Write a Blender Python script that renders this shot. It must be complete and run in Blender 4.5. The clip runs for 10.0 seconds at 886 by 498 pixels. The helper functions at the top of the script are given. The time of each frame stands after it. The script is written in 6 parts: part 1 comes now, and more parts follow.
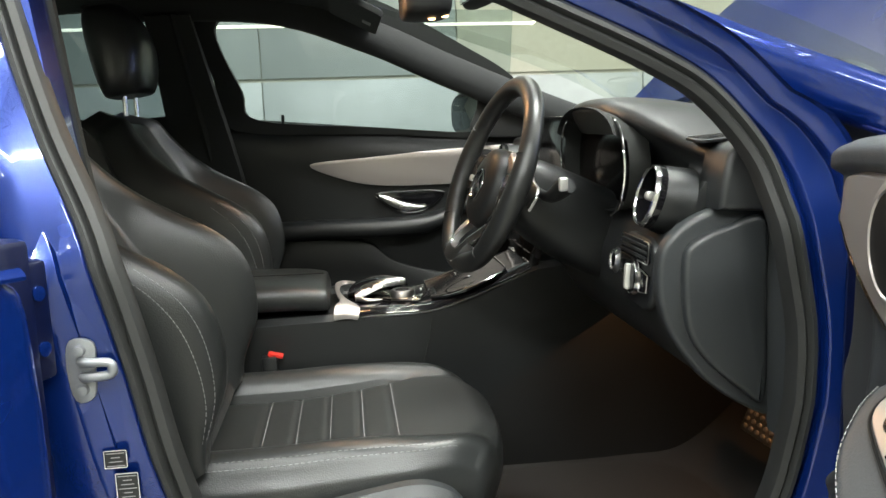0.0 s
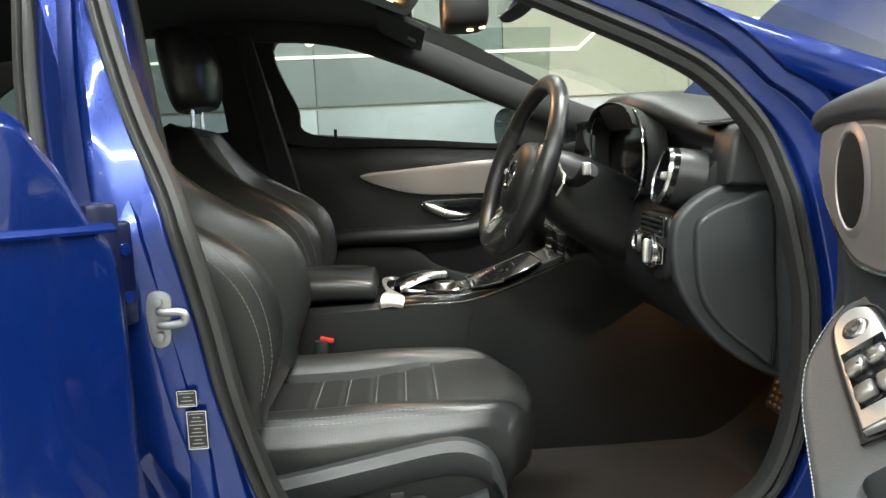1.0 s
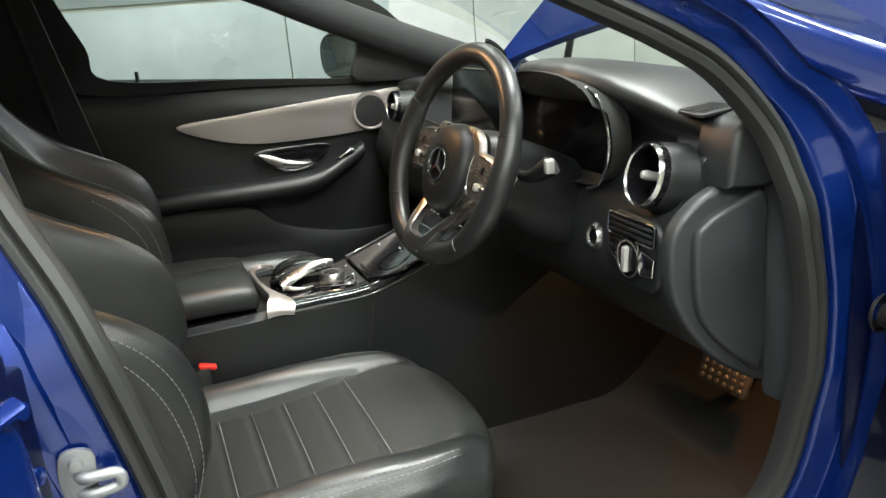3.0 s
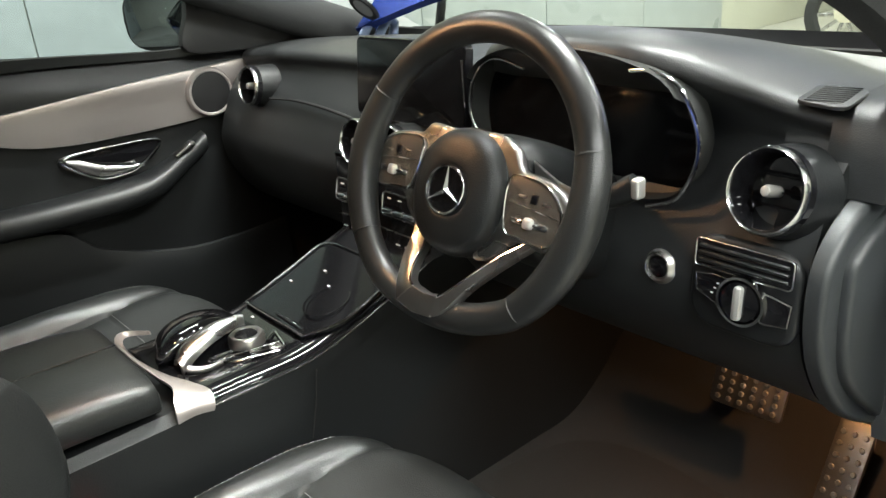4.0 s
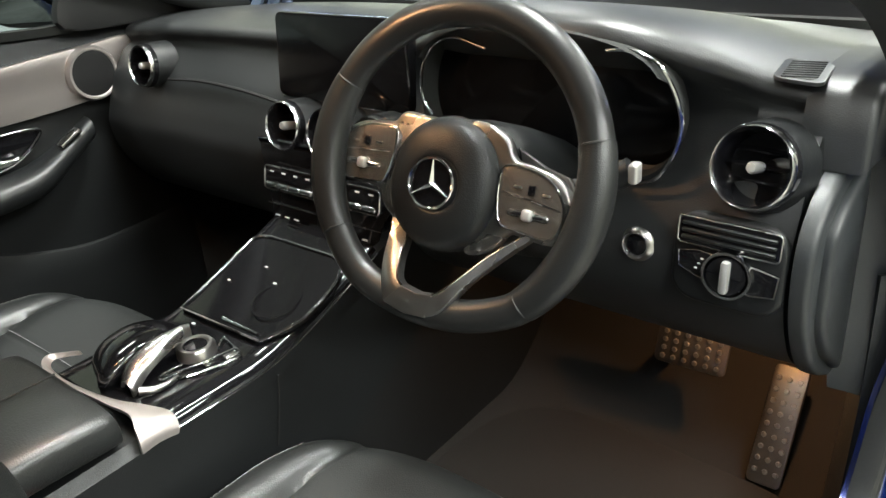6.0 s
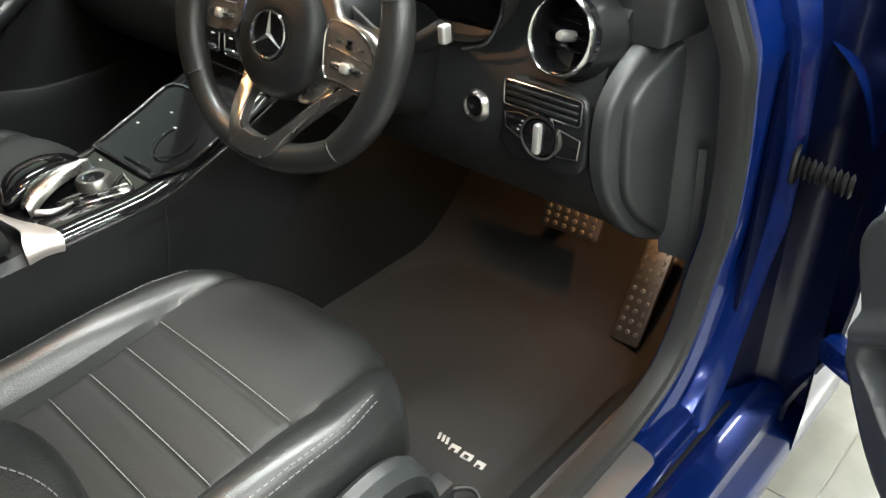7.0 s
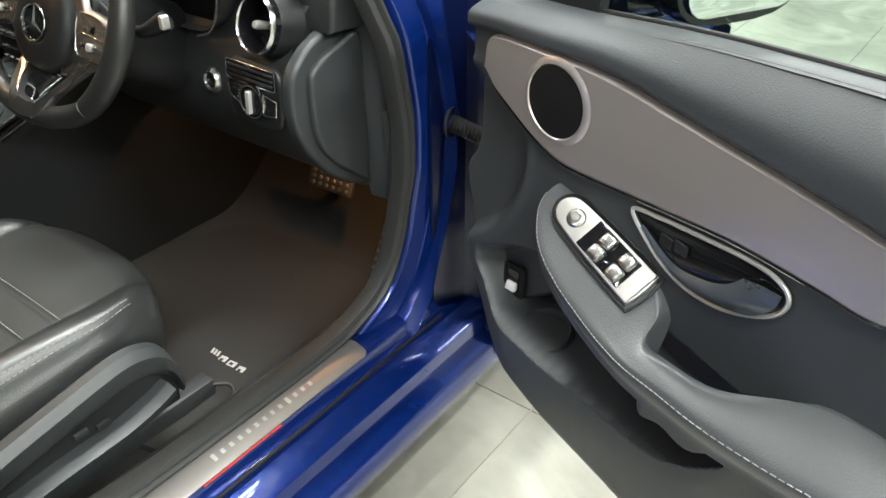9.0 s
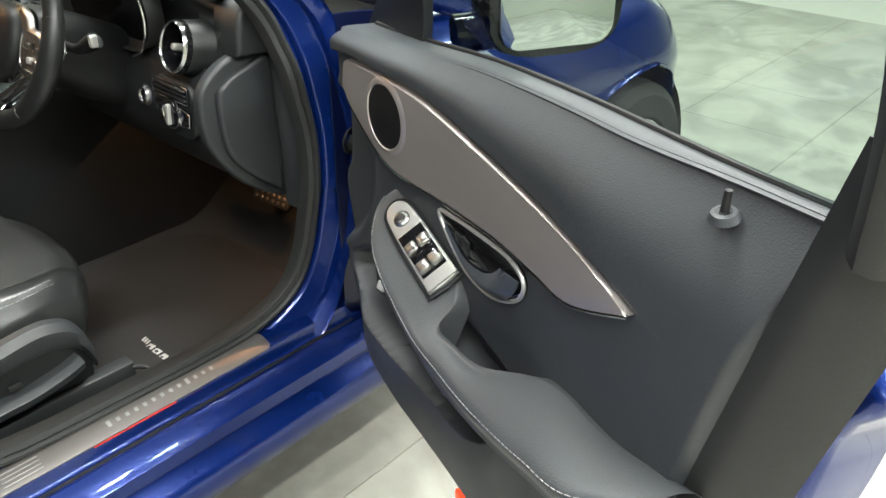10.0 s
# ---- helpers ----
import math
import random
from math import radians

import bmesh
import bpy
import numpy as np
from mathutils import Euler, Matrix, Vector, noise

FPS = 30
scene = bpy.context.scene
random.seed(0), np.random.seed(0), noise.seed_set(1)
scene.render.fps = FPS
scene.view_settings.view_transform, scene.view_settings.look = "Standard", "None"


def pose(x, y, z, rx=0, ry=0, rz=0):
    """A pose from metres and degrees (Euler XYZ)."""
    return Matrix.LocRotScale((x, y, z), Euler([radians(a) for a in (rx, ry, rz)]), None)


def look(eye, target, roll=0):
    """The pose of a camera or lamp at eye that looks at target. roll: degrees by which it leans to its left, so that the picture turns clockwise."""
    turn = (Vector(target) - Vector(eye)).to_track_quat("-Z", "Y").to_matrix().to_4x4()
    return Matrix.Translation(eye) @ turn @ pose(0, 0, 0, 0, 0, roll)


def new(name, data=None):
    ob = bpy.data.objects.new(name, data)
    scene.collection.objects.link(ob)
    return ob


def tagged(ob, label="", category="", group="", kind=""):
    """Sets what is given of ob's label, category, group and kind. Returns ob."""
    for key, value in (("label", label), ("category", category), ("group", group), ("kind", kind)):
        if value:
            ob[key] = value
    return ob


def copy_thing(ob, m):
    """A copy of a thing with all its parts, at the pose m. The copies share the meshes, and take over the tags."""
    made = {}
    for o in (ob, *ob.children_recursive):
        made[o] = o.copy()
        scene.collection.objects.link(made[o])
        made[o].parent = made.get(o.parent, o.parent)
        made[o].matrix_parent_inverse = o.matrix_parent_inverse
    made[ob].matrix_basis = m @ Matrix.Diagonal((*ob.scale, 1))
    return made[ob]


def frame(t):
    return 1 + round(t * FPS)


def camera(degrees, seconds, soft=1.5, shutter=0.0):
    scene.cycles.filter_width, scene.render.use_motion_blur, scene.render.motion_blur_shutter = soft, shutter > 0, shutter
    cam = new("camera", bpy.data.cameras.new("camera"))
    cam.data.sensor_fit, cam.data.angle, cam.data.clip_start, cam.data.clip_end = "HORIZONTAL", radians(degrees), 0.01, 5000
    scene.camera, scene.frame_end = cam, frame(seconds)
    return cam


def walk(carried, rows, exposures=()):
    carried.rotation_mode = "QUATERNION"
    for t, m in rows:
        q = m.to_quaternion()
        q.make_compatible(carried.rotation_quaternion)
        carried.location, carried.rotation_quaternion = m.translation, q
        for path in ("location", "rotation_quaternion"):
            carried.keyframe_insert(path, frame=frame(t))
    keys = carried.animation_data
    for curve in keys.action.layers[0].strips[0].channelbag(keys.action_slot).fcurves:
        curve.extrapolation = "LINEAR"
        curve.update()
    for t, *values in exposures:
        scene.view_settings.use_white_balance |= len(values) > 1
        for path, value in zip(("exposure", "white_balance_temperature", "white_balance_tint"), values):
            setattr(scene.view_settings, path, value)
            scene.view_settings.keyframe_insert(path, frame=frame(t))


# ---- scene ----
cam = camera(58.1, 10.0)
K = 1.07  # the plan below is drawn in units of 1.07 m
METRES, EYE, TILT, LEAN, TURN = 2.46 * K, 0.992 * K, -9.0, 2.0, -7.0
ROWS = [
    (0.0, 0.0, 0.0, 0.0, 0.0, 0.0, -0.0),
    (0.5, 0.0091, -0.0355, -0.0238, 2.62, 1.19, 0.45),
    (1.0, 0.0131, -0.0474, -0.0363, 3.85, 2.46, 0.17),
    (1.5, 0.0107, -0.0467, -0.0416, 4.1, 3.08, 0.24),
    (2.0, -0.0038, -0.0408, -0.0281, 2.79, 1.94, 0.7),
    (2.5, -0.064, -0.019, 0.021, -3.71, -2.68, 2.74),
    (3.0, -0.0929, 0.0599, 0.0545, -13.96, -7.21, 4.89),
    (4.5, -0.1831, 0.3094, 0.1104, -39.13, -14.34, 8.75),
    (5.0, -0.1944, 0.317, 0.1177, -43.05, -15.09, 9.32),
    (6.5, -0.171, 0.2733, 0.114, -42.97, -21.3, 8.54),
    (7.0, -0.1453, 0.2113, 0.1051, -39.87, -25.84, 6.72),
    (7.5, -0.1543, 0.1588, 0.1002, -39.52, -28.15, 6.24),
    (8.0, -0.1797, 0.1125, 0.0997, -41.94, -28.34, 6.34),
    (8.5, -0.169, 0.0723, 0.1045, -44.79, -27.2, 5.92),
    (9.0, -0.1499, 0.0301, 0.1059, -45.76, -25.66, 5.35),
    (9.5, -0.1348, -0.0259, 0.1004, -44.55, -23.8, 4.75),
    (10.0, -0.1077, -0.0924, 0.0946, -40.99, -22.04, 4.07),
]
walk(cam, [(t, pose(-0.25 * K, -1.652 * K, EYE, TILT, LEAN, TURN) @ pose(METRES * x, METRES * y, METRES * z, 90 + pitch, roll, yaw)) for t, x, y, z, yaw, pitch, roll in ROWS],
     [(0.0, 0.1), (2.5, 0.15), (4.5, 0.42), (5.0, 0.42), (6.5, 0.36), (7.5, 0.32), (8.5, 0.34), (9.0, 0.28), (10.0, 0.06)])

# ---- light ----
world = bpy.data.worlds.new("showroom_world")
scene.world = world
world.use_nodes = True
world.node_tree.nodes["Background"].inputs[0].default_value = (0.55, 0.6, 0.66, 1)
world.node_tree.nodes["Background"].inputs[1].default_value = 0.02
scene.view_settings.exposure = 0.0


def area(name, loc, target, sx, sy, watts, colour=(1, 1, 1)):
    d = bpy.data.lights.new(name, "AREA")
    d.shape, d.size, d.size_y, d.energy, d.color = "RECTANGLE", sx * K, sy * K, watts, colour
    ob = new(name, d)
    ob.matrix_world = look(Vector(loc) * K, Vector(target) * K)
    return ob


# ---- geometry helpers ----
BASE = {}


def thing(name, at=(0, 0, 0), label="", category="", group="", kind="", turn=None):
    """An Empty at a thing's base. With turn the parts are drawn in the thing's own axes, else in the plan's."""
    ob = new(name)
    ob.empty_display_size = 0.05
    m = Matrix.Translation(Vector(at) * K) @ (turn.to_4x4() if turn else Matrix())
    ob.matrix_world = m
    BASE[ob.name] = Matrix() if turn else m.inverted()
    return tagged(ob, label, category, group, kind)


def part(name, bm, material, parent=None, label="", smooth=38, kind=""):
    """Links a bmesh, drawn in plan units, as one mesh object under a thing or a part."""
    bm.transform(Matrix.Scale(K, 4))
    if parent is not None:
        bm.transform(BASE[parent.name])
    bmesh.ops.recalc_face_normals(bm, faces=bm.faces)
    me = bpy.data.meshes.new(name)
    bm.to_mesh(me)
    bm.free()
    me.materials.append(material)
    if smooth:
        me.polygons.foreach_set("use_smooth", [True] * len(me.polygons))
        me.set_sharp_from_angle(angle=radians(smooth))
    ob = new(name, me)
    if parent is not None:
        ob.parent = parent
        BASE[ob.name] = BASE[parent.name]
    else:
        BASE[ob.name] = Matrix()
    return tagged(ob, label, kind=kind)


def V(*p):
    return Vector(p)


def cr(pts, n=6, closed=False):
    """A smooth curve through points."""
    pts = [Vector(p) for p in pts]
    m, out = len(pts), []
    for i in range(m if closed else m - 1):
        g = lambda k: pts[k % m] if closed else pts[min(max(k, 0), m - 1)]
        a, b, c, d = g(i - 1), g(i), g(i + 1), g(i + 2)
        for j in range(n):
            t = j / n
            out.append(0.5 * (2 * b + (c - a) * t + (2 * a - 5 * b + 4 * c - d) * t * t + (3 * b - a - 3 * c + d) * t ** 3))
    return out if closed else out + [pts[-1]]


def skin(rows, closed_u=False, closed_v=False, caps=False):
    """Quads between rows of points."""
    bm = bmesh.new()
    vs = [[bm.verts.new(p) for p in r] for r in rows]
    nu, nv = len(vs), len(vs[0])
    for i in range(nu if closed_u else nu - 1):
        for j in range(nv if closed_v else nv - 1):
            q = (vs[i][j], vs[(i + 1) % nu][j], vs[(i + 1) % nu][(j + 1) % nv], vs[i][(j + 1) % nv])
            bm.faces.new(q)
    if caps:
        bm.faces.new(vs[0])
        bm.faces.new(vs[-1])
    return bm


def net(rows, nu=5, nv=5, thick=0.0):
    """A smooth sheet through a small control net, with thickness."""
    rows = [cr(r, nv) for r in rows]
    cols = [cr(c, nu) for c in zip(*rows)]
    bm = skin(cols)
    if thick:
        bmesh.ops.recalc_face_normals(bm, faces=bm.faces)
        bmesh.ops.solidify(bm, geom=bm.faces[:], thickness=thick)
    return bm


def loft(loops, n=4, caps=True, closed=False):
    cols = [cr(c, n, closed) for c in zip(*loops)]
    rows = list(zip(*cols))
    return skin(rows, closed_u=closed, closed_v=True, caps=caps and not closed)


def ring(c, a, b, e=2.6, n=20):
    """A rounded loop round c with half axes a and b."""
    c, a, b = Vector(c), Vector(a), Vector(b)
    out = []
    for i in range(n):
        t = 2 * math.pi * i / n
        ct, st = math.cos(t), math.sin(t)
        out.append(c + a * math.copysign(abs(ct) ** (2 / e), ct) + b * math.copysign(abs(st) ** (2 / e), st))
    return out


def tube(pts, r=0.005, n=8, closed=False, flat=1.0, up=None):
    """A round or flattened bar along a curve. r may be a list."""
    pts = [Vector(p) for p in pts]
    m, rows, ref = len(pts), [], Vector(up) if up else None
    for i, p in enumerate(pts):
        a = pts[(i - 1) % m] if closed else pts[max(i - 1, 0)]
        b = pts[(i + 1) % m] if closed else pts[min(i + 1, m - 1)]
        t = (b - a).normalized()
        if ref is None:
            ref = t.orthogonal()
        u = (ref - t * ref.dot(t)).normalized()
        if not up:
            ref = u
        w = t.cross(u)
        rr = r[i] if isinstance(r, (list, tuple)) else r
        rows.append([p + (u * math.cos(2 * math.pi * k / n) + w * flat * math.sin(2 * math.pi * k / n)) * rr for k in range(n)])
    return skin(rows, closed_u=closed, closed_v=True, caps=not closed)


def dashes(pts, r=0.0008, run=2, gap=1):
    """A row of short stitches along a curve."""
    bm = bmesh.new()
    pts = [Vector(p) for p in pts]
    i = 0
    while i + run < len(pts):
        a, b = pts[i], pts[i + run]
        t = (b - a).normalized()
        u = t.orthogonal().normalized() * r
        w = t.cross(u)
        ends = [[bm.verts.new(p + d) for d in (u, w, -u, -w)] for p in (a, (a + b) / 2 + (u + w) * 0.1, b)]
        for e, f in zip(ends, ends[1:]):
            for k in range(4):
                bm.faces.new((e[k], e[(k + 1) % 4], f[(k + 1) % 4], f[k]))
        bm.faces.new(ends[0])
        bm.faces.new(ends[-1])
        i += run + gap
    return bm


def slab(poly, h, m=Matrix(), bevel=0.0, seg=2):
    """A flat plate: the outline poly, raised from 0 to h, with rounded edges, moved by m."""
    bm = bmesh.new()
    f = bm.faces.new([bm.verts.new((p[0], p[1], 0)) for p in poly])
    ext = bmesh.ops.extrude_face_region(bm, geom=[f])
    top = [v for v in ext["geom"] if isinstance(v, bmesh.types.BMVert)]
    bmesh.ops.translate(bm, verts=top, vec=(0, 0, h))
    if bevel:
        tv = set(top)
        ed = [e for e in bm.edges if e.verts[0] in tv and e.verts[1] in tv]
        bmesh.ops.bevel(bm, geom=ed, offset=bevel, segments=seg, affect="EDGES", profile=0.5)
    bm.transform(m)
    return bm


def rrect(w, h, r, n=4, cx=0, cy=0):
    out = []
    for sx, sy, a0 in ((1, 1, 0), (-1, 1, 90), (-1, -1, 180), (1, -1, 270)):
        for k in range(n + 1):
            a = radians(a0 + 90 * k / n)
            out.append((cx + sx * (w / 2 - r) + r * math.cos(a), cy + sy * (h / 2 - r) + r * math.sin(a)))
    return out


def lathe(prof, m=Matrix(), n=32):
    """Turns (radius, height) points round z."""
    rows = [[Vector((r * math.cos(2 * math.pi * k / n), r * math.sin(2 * math.pi * k / n), z)) for k in range(n)] for r, z in prof]
    bm = skin(rows, closed_v=True)
    bmesh.ops.remove_doubles(bm, verts=bm.verts, dist=1e-5)
    bm.transform(m)
    return bm


def box(sx, sy, sz, m=Matrix(), bevel=0.0, seg=2):
    bm = bmesh.new()
    bmesh.ops.create_cube(bm, size=1.0)
    bm.transform(Matrix.Diagonal((sx, sy, sz, 1)))
    if bevel:
        bmesh.ops.bevel(bm, geom=bm.edges[:], offset=bevel, segments=seg, affect="EDGES", profile=0.5)
    bm.transform(m)
    return bm


def join(*bms):
    out = bmesh.new()
    for b in bms:
        me = bpy.data.meshes.new("t")
        b.to_mesh(me)
        b.free()
        out.from_mesh(me)
        bpy.data.meshes.remove(me)
    return out


def frame_of(o, x, y):
    """A frame with origin o, its x axis along x and its y axis near y."""
    x = Vector(x).normalized()
    z = x.cross(Vector(y)).normalized()
    y = z.cross(x)
    m = Matrix((x, y, z)).transposed().to_4x4()
    m.translation = o
    return m


# ---- materials ----
def mat(name, base, rough=0.5, metal=0.0, coat=0.0, bump=0.0, scale=200.0, vary=0.12, kind="noise", stretch=None, spec=0.5, patch=6.0, rough_vary=0.1):
    """Base colour with patches and fine grain; bump gives relief in metres."""
    m = bpy.data.materials.new(name)
    m.use_nodes = True
    nt = m.node_tree
    N, L = nt.nodes, nt.links
    b = N["Principled BSDF"]
    b.inputs["Roughness"].default_value = rough
    b.inputs["Metallic"].default_value = metal
    b.inputs["Coat Weight"].default_value = coat
    b.inputs["Coat Roughness"].default_value = 0.04
    b.inputs["Specular IOR Level"].default_value = spec
    co = N.new("ShaderNodeTexCoord")
    mp = N.new("ShaderNodeMapping")
    L.new(co.outputs["Object"], mp.inputs[0])
    if stretch:
        mp.inputs["Scale"].default_value = stretch
    big = N.new("ShaderNodeTexNoise")
    big.inputs["Scale"].default_value = patch
    big.inputs["Detail"].default_value = 5
    L.new(mp.outputs[0], big.inputs[0])
    if kind == "cells":
        fine = N.new("ShaderNodeTexVoronoi")
        fine.feature = "SMOOTH_F1"
        fine.inputs["Scale"].default_value = scale
        fo = fine.outputs["Distance"]
    else:
        fine = N.new("ShaderNodeTexNoise")
        fine.inputs["Scale"].default_value = scale
        fine.inputs["Detail"].default_value = 3
        fo = fine.outputs["Fac"]
    L.new(mp.outputs[0], fine.inputs[0])
    mix = N.new("ShaderNodeMix")
    mix.data_type = "RGBA"
    mix.inputs[6].default_value = (*[c * (1 - vary) for c in base], 1)
    mix.inputs[7].default_value = (*[min(c * (1 + vary), 1) for c in base], 1)
    avg = N.new("ShaderNodeMath")
    avg.operation = "MULTIPLY_ADD"
    avg.inputs[1].default_value, avg.inputs[2].default_value = 0.6, 0.0
    L.new(fo, avg.inputs[0])
    add = N.new("ShaderNodeMath")
    add.operation = "MULTIPLY_ADD"
    add.inputs[1].default_value = 0.6
    L.new(big.outputs["Fac"], add.inputs[0])
    L.new(avg.outputs[0], add.inputs[2])
    L.new(add.outputs[0], mix.inputs[0])
    L.new(mix.outputs[2], b.inputs["Base Color"])
    rr = N.new("ShaderNodeMapRange")
    rr.inputs[3].default_value, rr.inputs[4].default_value = max(rough - rough_vary, 0.02), min(rough + rough_vary, 1)
    L.new(big.outputs["Fac"], rr.inputs[0])
    L.new(rr.outputs[0], b.inputs["Roughness"])
    if bump:
        bp = N.new("ShaderNodeBump")
        bp.inputs["Strength"].default_value = 0.6
        bp.inputs["Distance"].default_value = bump
        L.new(fo, bp.inputs["Height"])
        L.new(bp.outputs[0], b.inputs["Normal"])
    return m


def glow(name, colour, strength):
    m = bpy.data.materials.new(name)
    m.use_nodes = True
    b = m.node_tree.nodes["Principled BSDF"]
    b.inputs["Base Color"].default_value = (*colour, 1)
    b.inputs["Emission Color"].default_value = (*colour, 1)
    b.inputs["Emission Strength"].default_value = strength
    return m


def glass(name, tint, rough=0.0):
    """A thin pane: clear with a light mirror on it."""
    m = bpy.data.materials.new(name)
    m.use_nodes = True
    nt = m.node_tree
    N, L = nt.nodes, nt.links
    tr, gl, mx, fr = N.new("ShaderNodeBsdfTransparent"), N.new("ShaderNodeBsdfGlossy"), N.new("ShaderNodeMixShader"), N.new("ShaderNodeLayerWeight")
    tr.inputs[0].default_value = (*tint, 1)
    gl.inputs["Roughness"].default_value = 0.02
    pw, ma = N.new("ShaderNodeMath"), N.new("ShaderNodeMath")
    pw.operation, ma.operation = "POWER", "MULTIPLY_ADD"
    pw.inputs[1].default_value = 4.0
    ma.inputs[1].default_value, ma.inputs[2].default_value = 0.6, 0.05
    fr.inputs[0].default_value = 0.5
    L.new(fr.outputs["Facing"], pw.inputs[0])
    L.new(pw.outputs[0], ma.inputs[0])
    L.new(ma.outputs[0], mx.inputs[0])
    L.new(tr.outputs[0], mx.inputs[1])
    L.new(gl.outputs[0], mx.inputs[2])
    L.new(mx.outputs[0], N["Material Output"].inputs[0])
    return m


PAINT = mat("blue_metallic_paint", (0.0020, 0.0180, 0.14), 0.26, 0.5, 0.7, 0, 900, 0.15, rough_vary=0.04)
LEATHER = mat("black_leather", (0.016, 0.0173, 0.0173), 0.34, 0, 0, 0.0005, 520, 0.3, "cells", spec=0.55, rough_vary=0.14)
RIMLEATHER = mat("smooth_black_leather", (0.013, 0.0135, 0.0135), 0.33, 0, 0, 0.00012, 900, 0.2, "cells")
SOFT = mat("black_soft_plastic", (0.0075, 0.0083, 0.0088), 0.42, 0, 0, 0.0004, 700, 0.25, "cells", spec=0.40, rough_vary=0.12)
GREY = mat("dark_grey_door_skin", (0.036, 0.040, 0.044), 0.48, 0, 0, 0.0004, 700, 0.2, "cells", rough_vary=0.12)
TRIM = mat("grey_hard_plastic", (0.022, 0.0245, 0.026), 0.42, 0, 0, 0.0004, 900, 0.2, "cells", rough_vary=0.1)
DARK = mat("black_headliner_cloth", (0.012, 0.013, 0.012), 0.9, 0, 0, 0.0006, 900, 0.3)
GLOSS = mat("black_gloss_lacquer", (0.006, 0.006, 0.007), 0.08, 0, 0.3, 0, 300, 0.1, rough_vary=0.03, spec=0.4)
# The body's blue, darkened for the shade in the door gaps.
SHADEBLUE = mat("shade_darkened_blue_paint", (0.0007, 0.0030, 0.024), 0.34, 0.2, 0.15, 0, 500, 0.2)
MESH = mat("fine_black_speaker_mesh", (0.006, 0.006, 0.0065), 0.5, 0.3, 0, 0.0008, 900, 0.5, "cells")
CHROME = mat("chrome", (0.75, 0.75, 0.76), 0.12, 1.0, 0, 0, 300, 0.05, rough_vary=0.05)
BRIGHT = mat("bright_satin_silver", (0.58, 0.57, 0.55), 0.33, 0.7, 0, 0, 300, 0.06, rough_vary=0.08)
SATIN = mat("satin_silver", (0.46, 0.45, 0.44), 0.27, 1.0, 0, 0, 300, 0.06, rough_vary=0.08)
ALU = mat("brushed_aluminium", (0.50, 0.455, 0.435), 0.36, 0.75, 0, 0.0001, 500, 0.06, stretch=(0.15, 0.15, 6))
CARPET = mat("black_carpet", (0.0125, 0.0118, 0.0112), 0.95, 0, 0, 0.002, 900, 0.4)
PILLAR = mat("dark_grey_pillar_cloth", (0.0115, 0.0122, 0.0124), 0.85, 0, 0, 0.0005, 900, 0.3)
RUBBER = mat("grey_flocked_rubber_seal", (0.0165, 0.0172, 0.0168), 0.56, 0, 0, 0.0004, 500, 0.25)
TYRE = mat("tyre_rubber", (0.02, 0.02, 0.02), 0.8, 0, 0, 0.0005, 200, 0.2)
STITCH = mat("pale_grey_thread", (0.24, 0.24, 0.24), 0.8, 0, 0, 0, 400, 0.2)
SCREEN = mat("black_glass_screen", (0.004, 0.004, 0.005), 0.12, 0, 0.5, 0, 300, 0.1, rough_vary=0.04)
WHITE = mat("white_marking", (0.7, 0.7, 0.7), 0.5)
RED = mat("red_plastic", (0.6, 0.03, 0.02), 0.4)
WALL = mat("painted_concrete_wall", (0.42, 0.415, 0.345), 0.45, 0, 0, 0.003, 30, 0.14, patch=1.5)
CEIL = mat("dark_grey_ceiling_paint", (0.10, 0.105, 0.105), 0.8, 0, 0, 0.002, 40, 0.15, patch=1.0)
TILE = mat("pale_porcelain_tile", (0.33, 0.32, 0.28), 0.16, 0, 0, 0, 14, 0.22, patch=2.2, rough_vary=0.06)
tn = TILE.node_tree
vein = tn.nodes.new("ShaderNodeTexNoise")
vein.inputs["Scale"].default_value, vein.inputs["Detail"].default_value, vein.inputs["Distortion"].default_value = 1.7, 6, 1.6
where = tn.nodes.new("ShaderNodeNewGeometry")
tn.links.new(where.outputs["Position"], vein.inputs[0])
ramp = tn.nodes.new("ShaderNodeMapRange")
ramp.inputs[1].default_value, ramp.inputs[2].default_value, ramp.inputs[3].default_value, ramp.inputs[4].default_value = 0.42, 0.60, 0.78, 1.08
tn.links.new(vein.outputs["Fac"], ramp.inputs[0])
tint = tn.nodes.new("ShaderNodeMix")
tint.data_type, tint.blend_type = "RGBA", "MULTIPLY"
tint.inputs[0].default_value = 1.0
shader = tn.nodes["Principled BSDF"]
tn.links.new(shader.inputs["Base Color"].links[0].from_socket, tint.inputs[6])
tn.links.new(ramp.outputs[0], tint.inputs[7])
tn.links.new(tint.outputs[2], shader.inputs["Base Color"])
GROUT = mat("grey_grout", (0.36, 0.345, 0.30), 0.9)
PANE = glass("tinted_side_glass", (0.62, 0.7, 0.7))
CLEAR = glass("clear_windscreen_glass", (0.86, 0.92, 0.86))
MIRROR = mat("mirror_glass", (0.85, 0.86, 0.86), 0.02, 1.0, 0, 0, 300, 0.0, rough_vary=0.0)
REARPANE = glass("privacy_glass", (0.22, 0.28, 0.29))
BLACKR = mat("black_rubber", (0.008, 0.008, 0.008), 0.6, 0, 0, 0.0003, 500, 0.2)
ETCH = mat("etched_pale_lettering", (0.42, 0.41, 0.40), 0.5, 0.2)

